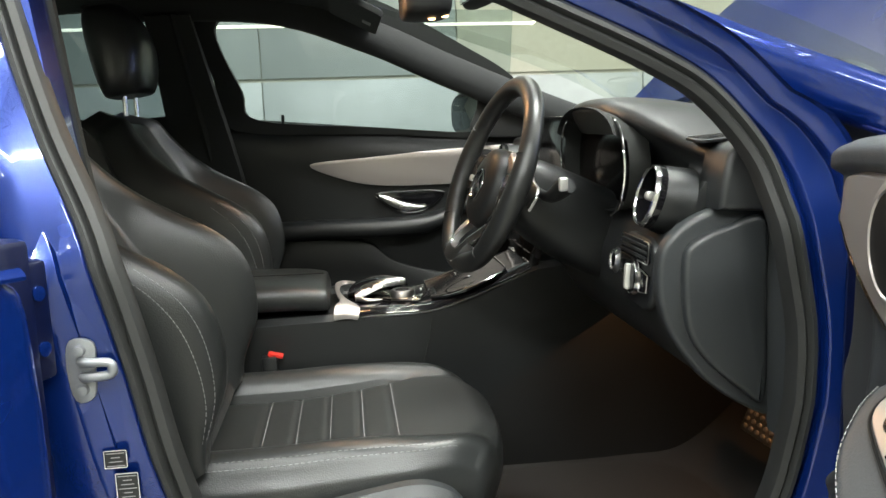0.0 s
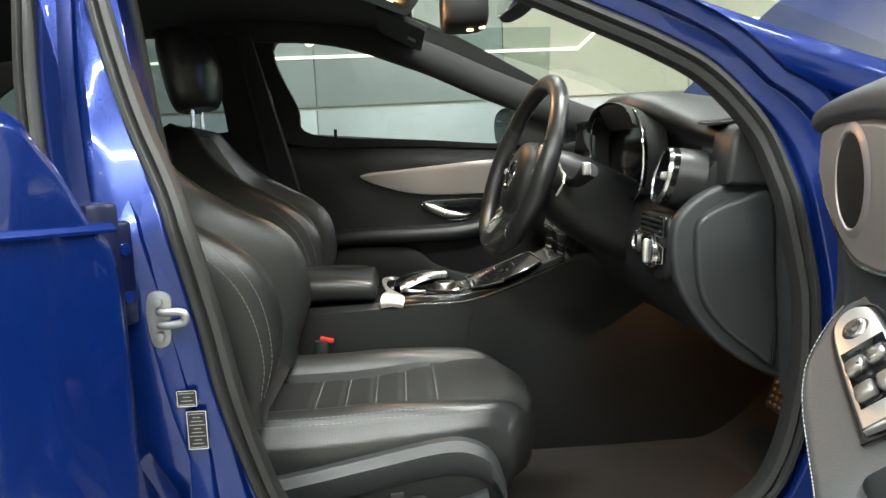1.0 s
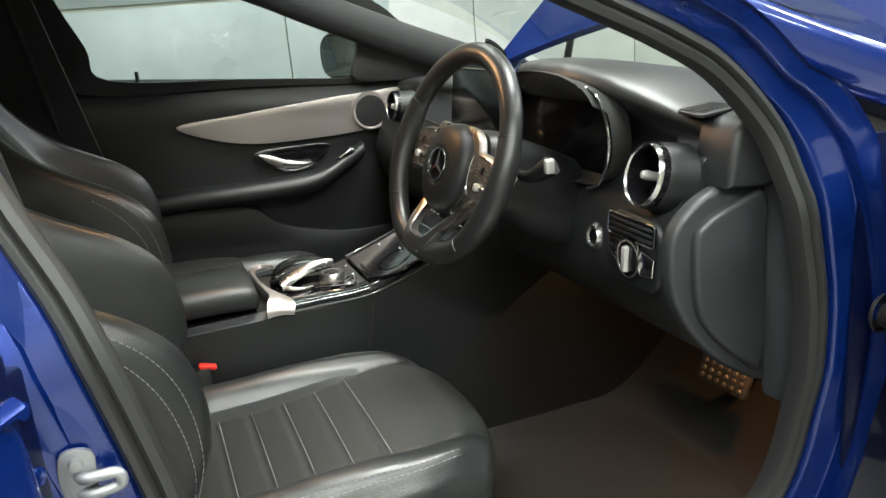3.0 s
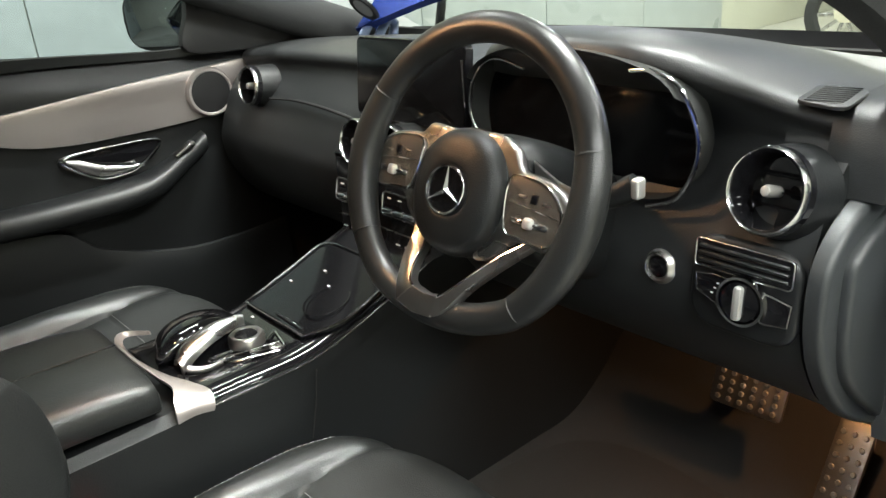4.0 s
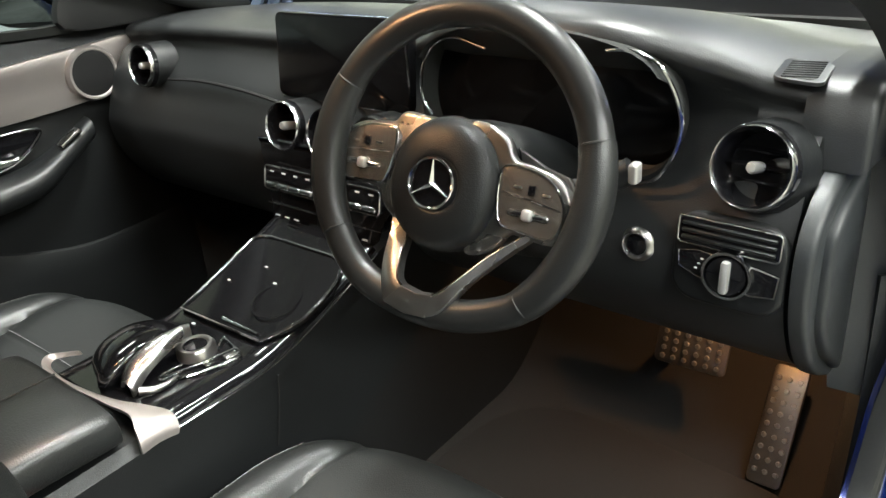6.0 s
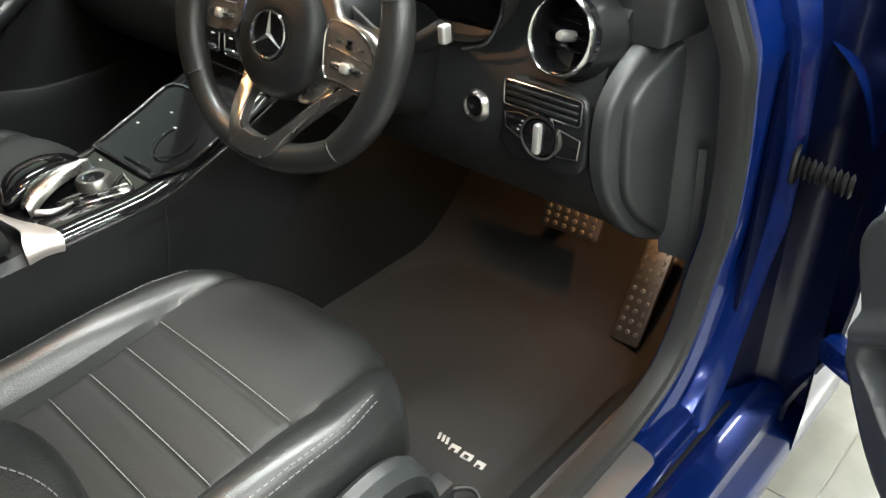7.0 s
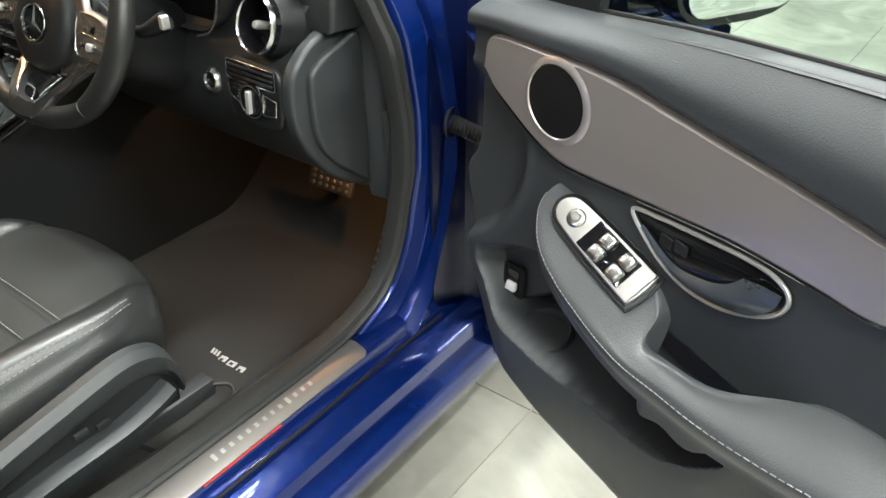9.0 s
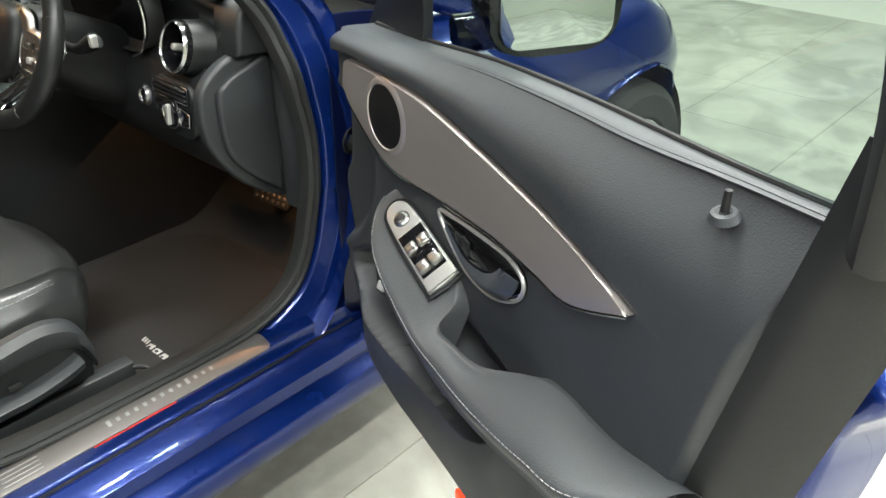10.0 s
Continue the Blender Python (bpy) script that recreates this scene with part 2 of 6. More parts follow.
# ---- showroom ----
def wall_slab(name, x0, x1, y0, y1, z0, z1, m=None):
    return tagged(part(name, box(x1 - x0, y1 - y0, z1 - z0, Matrix.Translation(((x0 + x1) / 2, (y0 + y1) / 2, (z0 + z1) / 2))), m or WALL), "pale painted concrete showroom wall", kind="structure")


wall_slab("wall_north", -9, 9, 3.4, 3.6, 0, 3.6)
wall_slab("wall_south", -9, 9, -6.2, -6.0, 0, 3.6)
wall_slab("wall_east", 8.8, 9.0, -6.0, 3.4, 0, 3.6)
wall_slab("wall_west", -6.2, -6.0, -6.0, 3.4, 0, 3.6)
tagged(part("ceiling", box(18, 9.8, 0.1, Matrix.Translation((0, -1.3, 3.65))), CEIL), "plain dark grey showroom ceiling", kind="structure")
floor = tagged(part("floor", box(30, 30, 0.2, Matrix.Translation((0, 0, -0.104))), GROUT), "pale glossy porcelain tiled showroom floor", kind="structure")

LEDW = glow("led_tube_white", (1.0, 0.98, 0.93), 14.0)
for lx, ly, pw in [(1.3, -2.4, 80), (-1.3, -2.4, 115), (0.2, -3.9, 250), (-2.2, -3.9, 150), (0.3, 1.9, 55), (-2.3, 1.9, 45), (4.2, -1.2, 190), (6.4, 1.0, 230), (5.0, 2.4, 170), (-4.2, -1.0, 70), (4.0, -4.0, 60), (0.75, -0.4, 200)]:
    lamp = thing("ceiling_light", (lx, ly, 3.5), "long white led tube fitting hung under the showroom ceiling", "ceiling light", "showroom ceiling lights")
    part("housing", box(1.5, 0.09, 0.05, Matrix.Translation((lx, ly, 3.56)), 0.01), WHITE, lamp)
    part("tube", tube([(lx - 0.72, ly, 3.52), (lx + 0.72, ly, 3.52)], 0.02, 10), LEDW, lamp, "glowing white led tube")
    area("ceiling_light_glow", (lx, ly, 3.46), (lx, ly, 0), 1.45, 0.1, pw, (0.96, 1.0, 0.95))

spot0 = thing("ceiling_spot", (0, 0, 3.6), "small round lit ceiling spot", "ceiling light", "ceiling spots")
part("rim", lathe([(0.035, 0.0), (0.04, -0.012), (0.05, -0.012), (0.052, 0.0)], Matrix.Translation((0, 0, 3.598)), 20), WHITE, spot0)
part("lens", lathe([(0.0, -0.006), (0.036, -0.006)], Matrix.Translation((0, 0, 3.596)), 20), glow("spot_lens", (1.0, 0.97, 0.9), 260.0), spot0, "bright round lens")
spots = [(-2.6 + 1.3 * i, -5.2 + 1.25 * j) for i in range(5) for j in range(5)]
for sx, sy in spots[1:]:
    copy_thing(spot0, Matrix.Translation(Vector((sx, sy, 3.6)) * K))
spot0.location = Vector((spots[0][0], spots[0][1], 3.6)) * K

DADO = mat("pale_wall_panel", (0.31, 0.335, 0.335), 0.30, 0, 0, 0.002, 9, 0.22, patch=1.6)
UPPER = mat("grey_green_wall_panel", (0.27, 0.295, 0.29), 0.22, 0, 0, 0.001, 8, 0.2, patch=1.2)
for px in range(-5, 6):
    pnl = tagged(part("wall_panel", box(1.194, 0.02, 1.25, Matrix.Translation((px * 1.2 - 0.13, 3.388, 0.645)), 0.004), DADO), "pale scuffed lower wall panel", "wall panel", "lower wall panels")
    pnl = tagged(part("wall_panel", box(1.194, 0.02, 1.9, Matrix.Translation((px * 1.2 - 0.13, 3.388, 2.24)), 0.004), UPPER if px < 1 else WALL), "grey upper wall panel", "wall panel", "upper wall panels")
# Glowing line and dots drawn for led lamps mirrored in the glossy wall.
WALLSHINE = glow("mirrored_led_line", (1.0, 0.97, 0.80), 2.2)
led = thing("wall_led_reflection", (0, 3.36, 1.6), "thin glowing line drawn for led lamps mirrored in the wall", "led strip")
part("mirrored_run", tube([(-4.0, 3.37, 1.60), (-0.9, 3.37, 1.60), (0.95, 3.37, 1.585), (1.06, 3.37, 1.68), (1.12, 3.37, 1.76), (1.16, 3.37, 1.68), (1.3, 3.37, 1.75), (3.0, 3.37, 1.70)], 0.009, 8), WALLSHINE, led)
for lx in (-0.75, -0.40, -0.28):
    part("spot", lathe([(0, 0.03), (0.03, 0.02), (0.035, 0)], frame_of((lx, 3.376, 1.70), (1, 0, 0), (0, 0, 1)), 14), WALLSHINE, led, "small round glow drawn as a reflection in the wall")

# ---- car body ----
body = thing("car", (0, 0, 0), "blue metallic saloon car body with its front door open", "car")


def side_y(z):
    if z < 0.62:
        return -0.70 - 0.035 * max(0, (z - 0.36)) / 0.26 if z > 0.36 else -0.70
    return -0.735 if z < 0.85 else -0.735 + (z - 0.85) * 0.31


FRONT = [(-0.640, 1.20), (-0.614, 1.10), (-0.578, 0.993), (-0.531, 0.879), (-0.497, 0.741), (-0.478, 0.64), (-0.455, 0.54), (-0.425, 0.45), (-0.37, 0.395), (-0.28, 0.372),
         (-0.1, 0.366), (0.1, 0.366), (0.19, 0.382), (0.26, 0.425), (0.298, 0.50), (0.315, 0.60), (0.318, 0.70), (0.308, 0.77), (0.284, 0.877), (0.26, 0.947),
         (0.202, 1.019), (0.133, 1.063), (0.029, 1.115), (-0.12, 1.185), (-0.28, 1.25), (-0.42, 1.29), (-0.56, 1.305), (-0.632, 1.27)]
REAR = [(-0.75, 1.275), (-0.735, 1.20), (-0.725, 1.06), (-0.71, 0.95), (-0.68, 0.75), (-0.66, 0.55), (-0.64, 0.42), (-0.75, 0.37), (-1.0, 0.366), (-1.18, 0.40), (-1.30, 0.55), (-1.45, 0.72),
        (-1.55, 0.90), (-1.56, 1.02), (-1.45, 1.14), (-1.25, 1.24), (-1.0, 1.295), (-0.80, 1.305)]


def aperture(outline, sign=1, lift=0.0):
    """The door opening's path on the body side."""
    c = cr([(p[0], 0, p[1] + lift) for p in outline], 5, True)
    lean = lambda p: 0.014 * min(max((p.x - 0.12) / 0.16, 0), 1) * min(max((p.z - 0.4) / 0.15, 0), 1)
    return [Vector((p.x, sign * side_y(p.z) + lean(p), p.z)) for p in c]


def sweep_frame(path, prof, sign=1, wide=None):
    """A profile (outward, depth) swept round a door opening."""
    n, rows = len(path), []
    mid = sum(path, Vector()) / n
    for i, p in enumerate(path):
        t = (path[(i + 1) % n] - path[i - 1]).normalized()
        o = Vector((t.z, 0, -t.x))
        if o.dot(p - mid) < 0:
            o = -o
        k, dk, tail = wide(p) if wide else (1.0, 1.0, 1.0)
        rows.append([p + o * ((min(a, 0.074) + max(a - 0.074, 0) * tail) * k) + Vector((0, -sign * d * (dk if d > 0 else 1), 0)) for a, d in prof])
    return skin(rows, closed_u=True)


def narrow(p):
    """Width and depth of the shut face: slimmer on the middle pillar and the hinge post."""
    unit = lambda v: min(max(v, 0.0), 1.0)
    w = unit((p.z - 0.42) / 0.14) * unit((-0.36 - p.x) / 0.08) * unit((p.x + 0.82) / 0.06)
    h = unit((p.x - 0.18) / 0.06) * unit((p.z - 0.36) / 0.1) * unit((0.95 - p.z) / 0.1)
    a = unit((p.x + 0.35) / 0.2) * unit((p.z - 0.90) / 0.08)
    return 1 - 0.38 * w - 0.12 * h - 0.46 * a, 1 - 0.68 * w - 0.3 * a, 1 - 0.9 * h


SHUT = [(0.004, -0.02), (0.006, 0.0), (0.022, 0.002), (0.028, 0.001), (0.033, 0.013), (0.037, 0.016), (0.072, 0.021), (0.076, 0.023), (0.081, 0.040), (0.085, 0.043), (0.115, 0.054), (0.12, 0.062)]
SEAL = [(-0.015, -0.012), (-0.0155, 0.004), (-0.012, 0.013), (-0.004, 0.017), (-0.001, 0.014), (0.001, 0.010), (0.003, 0.014), (0.006, 0.019), (0.012, 0.018), (0.017, 0.010), (0.017, -0.004)]
front_path, rear_path = aperture(FRONT), aperture(REAR)
part("front_door_frame", sweep_frame(front_path, SHUT, 1, narrow), PAINT, body, "glossy blue shut face round the front door opening")
part("rear_door_frame", sweep_frame(rear_path, SHUT, 1, narrow), PAINT, body)
part("front_door_seal", sweep_frame(front_path, SEAL), RUBBER, body, "black rubber door seal")
part("rear_door_seal", sweep_frame(rear_path, SEAL), RUBBER, body, "black rubber door seal")


def extrude_x(prof, x0, x1, steps=2):
    return skin([[Vector((x0 + (x1 - x0) * i / steps, y, z)) for y, z in prof] for i in range(steps + 1)])


sill_prof = [Vector((a, b, 0)) for a, b in ((-0.685, 0.30), (-0.69, 0.345), (-0.705, 0.3505), (-0.742, 0.343), (-0.750, 0.338), (-0.754, 0.318), (-0.760, 0.312), (-0.774, 0.310), (-0.778, 0.318), (-0.786, 0.320), (-0.816, 0.303), (-0.822, 0.297), (-0.824, 0.272),
                                             (-0.818, 0.264), (-0.821, 0.258), (-0.842, 0.243), (-0.849, 0.235), (-0.853, 0.205), (-0.846, 0.178), (-0.83, 0.163), (-0.70, 0.15))]
part("sill", extrude_x([(p.x, p.y) for p in sill_prof], -1.3, 0.62, 4), PAINT, body, "glossy blue stepped door sill")
part("sill_rubber", tube([(-1.2, -0.767, 0.311), (0.36, -0.767, 0.311)], 0.0035, 8), BLACKR, body)

# Shade between door and post is put into this colour.
part("hinge_post", net([[(0.36, -0.745, z), (0.42, -0.765, z), (0.455, -0.80, z), (0.44, -0.86 + 0.035 * (z < 0.4), z), (0.43, -0.875 + 0.045 * (z < 0.4), z)] for z in (0.20, 0.29, 0.45, 0.7, 0.93)], 4, 4, 0.006), SHADEBLUE, body, "blue hinge post, coloured dark for the shade in the door gap")

# roof, pillars and glass
roof = net([[(-0.20, -0.57, 1.315), (-0.22, -0.3, 1.35), (-0.23, 0, 1.36), (-0.22, 0.3, 1.35), (-0.20, 0.57, 1.315)],
            [(-0.6, -0.59, 1.35), (-0.6, -0.3, 1.385), (-0.6, 0, 1.395), (-0.6, 0.3, 1.385), (-0.6, 0.59, 1.35)],
            [(-1.1, -0.59, 1.345), (-1.1, -0.3, 1.38), (-1.1, 0, 1.39), (-1.1, 0.3, 1.38), (-1.1, 0.59, 1.345)],
            [(-1.6, -0.54, 1.24), (-1.6, -0.3, 1.27), (-1.6, 0, 1.28), (-1.6, 0.3, 1.27), (-1.6, 0.54, 1.24)]], 6, 5, 0.012)
part("roof", roof, PAINT, body)
head = net([[(-0.16, -0.585, 1.255), (-0.19, 0, 1.29), (-0.16, 0.585, 1.255)], [(-0.35, -0.60, 1.32), (-0.35, 0, 1.35), (-0.35, 0.60, 1.32)],
            [(-0.8, -0.60, 1.335), (-0.8, 0, 1.37), (-0.8, 0.60, 1.335)], [(-1.6, -0.53, 1.215), (-1.6, 0, 1.25), (-1.6, 0.53, 1.215)]], 6, 5, 0.01)
part("headliner", head, DARK, body, "black cloth headliner")
ws = net([[(0.74, -0.67, 0.925), (0.86, 0, 0.915), (0.74, 0.67, 0.925)], [(0.35, -0.61, 1.12), (0.42, 0, 1.125), (0.35, 0.61, 1.12)], [(-0.18, -0.57, 1.305), (-0.16, 0, 1.335), (-0.18, 0.57, 1.305)]], 6, 6)
wso = part("windscreen", ws, CLEAR, body, "clear windscreen glass")
wso.visible_shadow = False
for s in (-1, 1):
    pill = [(0.98, s * 0.745, 0.815), (0.80, s * 0.73, 0.868), (0.62, s * 0.705, 0.93), (0.33, s * 0.69, 1.03), (0.05, s * 0.645, 1.145), (-0.2, s * 0.605, 1.26), (-0.4, s * 0.59, 1.325), (-0.9, s * 0.585, 1.335)]
    part("windscreen_pillar", tube(cr([(p[0], p[1] + s * (0.02 if s > 0 else 0), p[2]) for p in pill], 6), 0.036 if s < 0 else 0.026, 14, flat=0.55, up=(0, 0, 1)), PAINT, body, "blue windscreen pillar")
    inner = [(0.56, s * 0.67, 0.935), (0.27, s * 0.655, 1.045), (0.04, s * 0.625, 1.14), (-0.18, s * 0.592, 1.235), (-0.45, s * 0.585, 1.315), (-0.9, s * 0.58, 1.325)]
    part("pillar_trim", tube(cr(inner, 6), 0.036 if s < 0 else 0.046, 14, flat=0.8, up=(0, 0, 1)), PILLAR, body, "dark grey cloth pillar trim")


def b_post(s):
    zs = [0.36, 0.5, 0.65, 0.8, 0.95, 1.1, 1.22, 1.29]
    rows = []
    for z in zs:
        xf = -0.455 - max(0, z - 0.45) * 0.215
        xr = -0.66 - max(0, z - 0.45) * 0.06
        y = s * -side_y(z)
        rows.append([Vector((xf, y * 1.0, z)), Vector((xf - 0.045, y + s * 0.014, z)), Vector(((xf + xr) / 2, y + s * 0.022, z)), Vector((xr + 0.04, y + s * 0.016, z)), Vector((xr, y, z)),
                     Vector((xr, y - s * 0.06, z)), Vector(((xf + xr) / 2, y - s * 0.085, z)), Vector((xf, y - s * 0.06, z))])
    return loft(rows, 3)


part("middle_pillar", b_post(-1), PAINT, body, "glossy blue middle pillar")
part("far_middle_pillar", b_post(1), DARK, body, "black far middle pillar")
# inner lining of the middle pillars and the rear interior
for s in (-1, 1):
    lin = [[Vector((x, s * (-side_y(z) - 0.065 - 0.02 * (z < 0.9)), z)) for x in (-0.46 - max(0, z - 0.45) * 0.2, -0.575 - max(0, z - 0.45) * 0.13, -0.69 - max(0, z - 0.45) * 0.06)] for z in (0.36, 0.6, 0.85, 0.97, 1.1, 1.29)]
    part("middle_pillar_trim", net(lin, 4, 4, 0.015), DARK, body, "black cloth pillar trim")

# far side: doors in place
far = thing("passenger_door", (0, 0.76, 0.3), "closed front passenger door with dark lining and aluminium strip", "car door")


def fy(z):
    return 0.745 if z < 0.62 else 0.735 - 0.02 * (z - 0.62) / 0.35 if z < 0.97 else 0.728 - (z - 0.97) * 0.3


def belt_far(x):
    return 0.957 + (0.14 - x) * 0.0965


rows = []
for v in (0.28, 0.45, 0.62, 0.75, 0.85, 0.93, 0.985, 1.0):
    rows.append([Vector((x, fy(v) + (0.0 if v < 0.98 else 0.02), v if v < 0.9 else v * belt_far(x))) for x in (-0.72, -0.4, -0.1, 0.15, 0.36)])
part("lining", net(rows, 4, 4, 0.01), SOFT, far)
part("outer_skin", net([[Vector((x, 0.82 - 0.06 * (z > 0.9), z)) for x in (-0.6, 0, 0.45)] for z in (0.22, 0.55, 0.86, 0.925)], 4, 4, 0.01), PAINT, far)


def far_plate(pts, h, y=0.73, bev=0.002, smooth=5, closed=True):
    """A plate on the far door, outlined in (x, z), proud of it towards the cabin."""
    c = [(p.x, p.y) for p in cr([(a, b, 0) for a, b in pts], smooth, True)]
    m = Matrix(((1, 0, 0, 0), (0, 0, -1, y), (0, 1, 0, 0), (0, 0, 0, 1)))
    return slab(c, h, m, bev)


strip_far = [(-0.355, 0.884), (-0.20, 0.898), (0.0, 0.912), (0.14, 0.918), (0.26, 0.922), (0.262, 0.90), (0.235, 0.86), (0.19, 0.825), (0.12, 0.815), (0.0, 0.812), (-0.15, 0.816), (-0.26, 0.838)]
part("strip", far_plate(strip_far, 0.014, 0.713), ALU, far, "brushed aluminium strip")
far_sp = part("speaker", lathe([(0.0, 0.014), (0.043, 0.014), (0.045, 0.0165), (0.049, 0.0165), (0.053, 0.010), (0.053, 0)], frame_of((0.160, 0.704, 0.867), (1, 0, 0), (0, 0, 1)), 32), ALU, far, "round speaker grille")
part("grille", lathe([(0.0, 0.0165), (0.030, 0.0160), (0.0435, 0.0145)], frame_of((0.160, 0.704, 0.867), (1, 0, 0), (0, 0, 1)), 32), MESH, far_sp, "black speaker mesh")
arm = [(-0.50, 0.70, 0.69), (-0.35, 0.695, 0.695), (-0.18, 0.69, 0.693), (-0.02, 0.69, 0.70), (0.07, 0.70, 0.735), (0.13, 0.715, 0.765)]
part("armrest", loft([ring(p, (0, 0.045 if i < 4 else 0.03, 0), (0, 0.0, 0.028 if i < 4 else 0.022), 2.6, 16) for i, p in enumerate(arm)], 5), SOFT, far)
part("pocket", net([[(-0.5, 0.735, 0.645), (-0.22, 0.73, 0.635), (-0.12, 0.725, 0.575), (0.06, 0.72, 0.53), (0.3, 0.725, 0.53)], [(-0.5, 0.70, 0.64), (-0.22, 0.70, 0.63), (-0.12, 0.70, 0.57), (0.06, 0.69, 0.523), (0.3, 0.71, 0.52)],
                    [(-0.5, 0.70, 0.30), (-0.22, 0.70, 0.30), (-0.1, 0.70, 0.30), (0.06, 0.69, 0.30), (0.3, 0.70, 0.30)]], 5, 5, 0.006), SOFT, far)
handle_far = [(-0.165, 0.790), (-0.07, 0.795), (0.03, 0.79), (0.02, 0.765), (-0.03, 0.737), (-0.09, 0.735), (-0.14, 0.76)]
hf = part("handle_bowl", far_plate(handle_far, 0.006, 0.716), GLOSS, far, "dark handle recess")
part("frame", tube([(p.x, 0.708, p.y) for p in cr([(a, b, 0) for a, b in handle_far], 5, True)], 0.003, 6, True), CHROME, hf)
part("handle", loft([ring((x, 0.702, z), (0, 0.006, 0), (0, 0.0, r), 2.2, 10) for x, z, r in ((-0.158, 0.785, 0.004), (-0.13, 0.77, 0.012), (-0.09, 0.752, 0.012), (-0.04, 0.746, 0.006), (-0.02, 0.75, 0.003))], 4), SATIN, hf, "satin silver pull handle")
part("lock_pin", lathe([(0, 0.03), (0.005, 0.028), (0.005, 0), (0.012, 0)], Matrix.Translation((-0.425, 0.735, 1.002)), 10), SOFT, far)
for wname, wp in (("front_glass", [(-0.60, 1.26), (-0.45, 1.315), (-0.328, 1.318), (-0.2, 1.28), (-0.088, 1.222), (0.05, 1.145), (0.17, 1.07), (0.22, 1.0), (0.22, 0.955), (-0.05, 0.965), (-0.5, 1.005), (-0.53, 1.08)]),
                  ("rear_glass", [(-0.72, 1.02), (-1.3, 1.04), (-1.5, 1.06), (-1.35, 1.2), (-1.0, 1.29), (-0.78, 1.29)])):
    if wname == "front_glass":
        rows = [[Vector((x, 0.735 - (z - 0.97) * 0.3, z)) for x, z in ((-0.62, a), (0.24, b))] for a, b in ((0.99, 0.94), (1.15, 1.1), (1.32, 1.3))]
        part("window_pane", net(rows, 3, 3), PANE, far, "tinted side window pane").visible_shadow = False


def window_frame(outer, inner, y_of, thick, m, parent, name):
    """A flat ring between two outlines in (x, z), with thickness."""
    a, b = cr([(p[0], 0, p[1]) for p in outer], 5, True), cr([(p[0], 0, p[1]) for p in inner], 5, True)
    rows = []
    for p, q in zip(a, b):
        rows.append([Vector((p.x, y_of(p.z), p.z)), Vector((q.x, y_of(q.z), q.z)), Vector((q.x, y_of(q.z) + thick, q.z)), Vector((p.x, y_of(p.z) + thick, p.z))])
    return part(name, skin(rows, closed_u=True, closed_v=True), m, parent)


win_in = [(-0.585, 1.262), (-0.50, 1.31), (-0.40, 1.322), (-0.30, 1.315), (-0.2, 1.285), (-0.088, 1.228), (0.05, 1.15), (0.15, 1.085), (0.16, 1.0), (0.13, 0.962), (-0.15, 0.985), (-0.49, 1.016), (-0.53, 1.10)]
win_out = [(-0.63, 1.30), (-0.53, 1.37), (-0.40, 1.38), (-0.28, 1.37), (-0.16, 1.335), (-0.05, 1.285), (0.1, 1.205), (0.24, 1.12), (0.33, 1.0), (0.2, 0.945), (-0.15, 0.965), (-0.56, 0.99), (-0.60, 1.12)]
window_frame(win_out, win_in, lambda z: 0.715 - (z - 0.97) * 0.3, 0.03, DARK, far, "window_frame")
far_rear = thing("rear_passenger_door", (-1.1, 0.76, 0.3), "closed rear door with dark lining", "car door")
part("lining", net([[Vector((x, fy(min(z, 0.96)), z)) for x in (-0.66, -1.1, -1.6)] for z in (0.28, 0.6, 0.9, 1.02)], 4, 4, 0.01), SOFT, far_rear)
part("outer_skin", net([[Vector((x, 0.82 - 0.06 * (z > 0.9), z)) for x in (-0.62, -1.1, -1.7)] for z in (0.22, 0.55, 0.9, 1.0)], 4, 4, 0.01), PAINT, far_rear)
rin = [(-0.69, 1.05), (-0.68, 1.2), (-0.70, 1.285), (-0.85, 1.31), (-1.05, 1.30), (-1.3, 1.22), (-1.45, 1.12), (-1.4, 1.05), (-1.0, 1.035)]
rout = [(-0.64, 1.0), (-0.62, 1.2), (-0.64, 1.34), (-0.85, 1.37), (-1.05, 1.36), (-1.35, 1.28), (-1.6, 1.12), (-1.5, 1.0), (-1.0, 1.0)]
window_frame(rout, rin, lambda z: 0.715 - (z - 0.97) * 0.3, 0.03, DARK, far_rear, "window_frame")
part("window_pane", net([[Vector((x, 0.735 - (z - 0.97) * 0.3, z)) for x in (-0.64, -1.5)] for z in (1.0, 1.33)], 3, 3), REARPANE, far_rear, "tinted side window pane").visible_shadow = False
part("sail_panel", slab([(p.x, p.y) for p in cr([(0.13, 0.955, 0), (0.30, 0.94, 0), (0.50, 0.925, 0), (0.52, 0.96, 0), (0.40, 1.03, 0), (0.27, 1.09, 0), (0.165, 1.115, 0), (0.14, 1.03, 0)], 4, True)], 0.02, Matrix(((1, 0, 0, 0), (0, 0, -1, 0.715), (0, 1, 0, 0), (0, 0, 0, 1))), 0.004), BLACKR, far, "black mirror sail panel")
part("window_switch", box(0.05, 0.022, 0.010, Matrix.Translation((0.075, 0.684, 0.762)) @ pose(0, 0, 0, 0, -28, 0), 0.003), SATIN, far, "silver window switch")
mir = thing("passenger_mirror", (0.2, 0.86, 0.98), "dark door mirror on the passenger side", "door mirror")
mm = frame_of((0.152, 0.866, 1.015), (0.095, -0.15, 0), (0, 0, 1))
if mm.col[2].x > 0:
    mm = mm @ pose(0, 0, 0, 0, 180, 0)
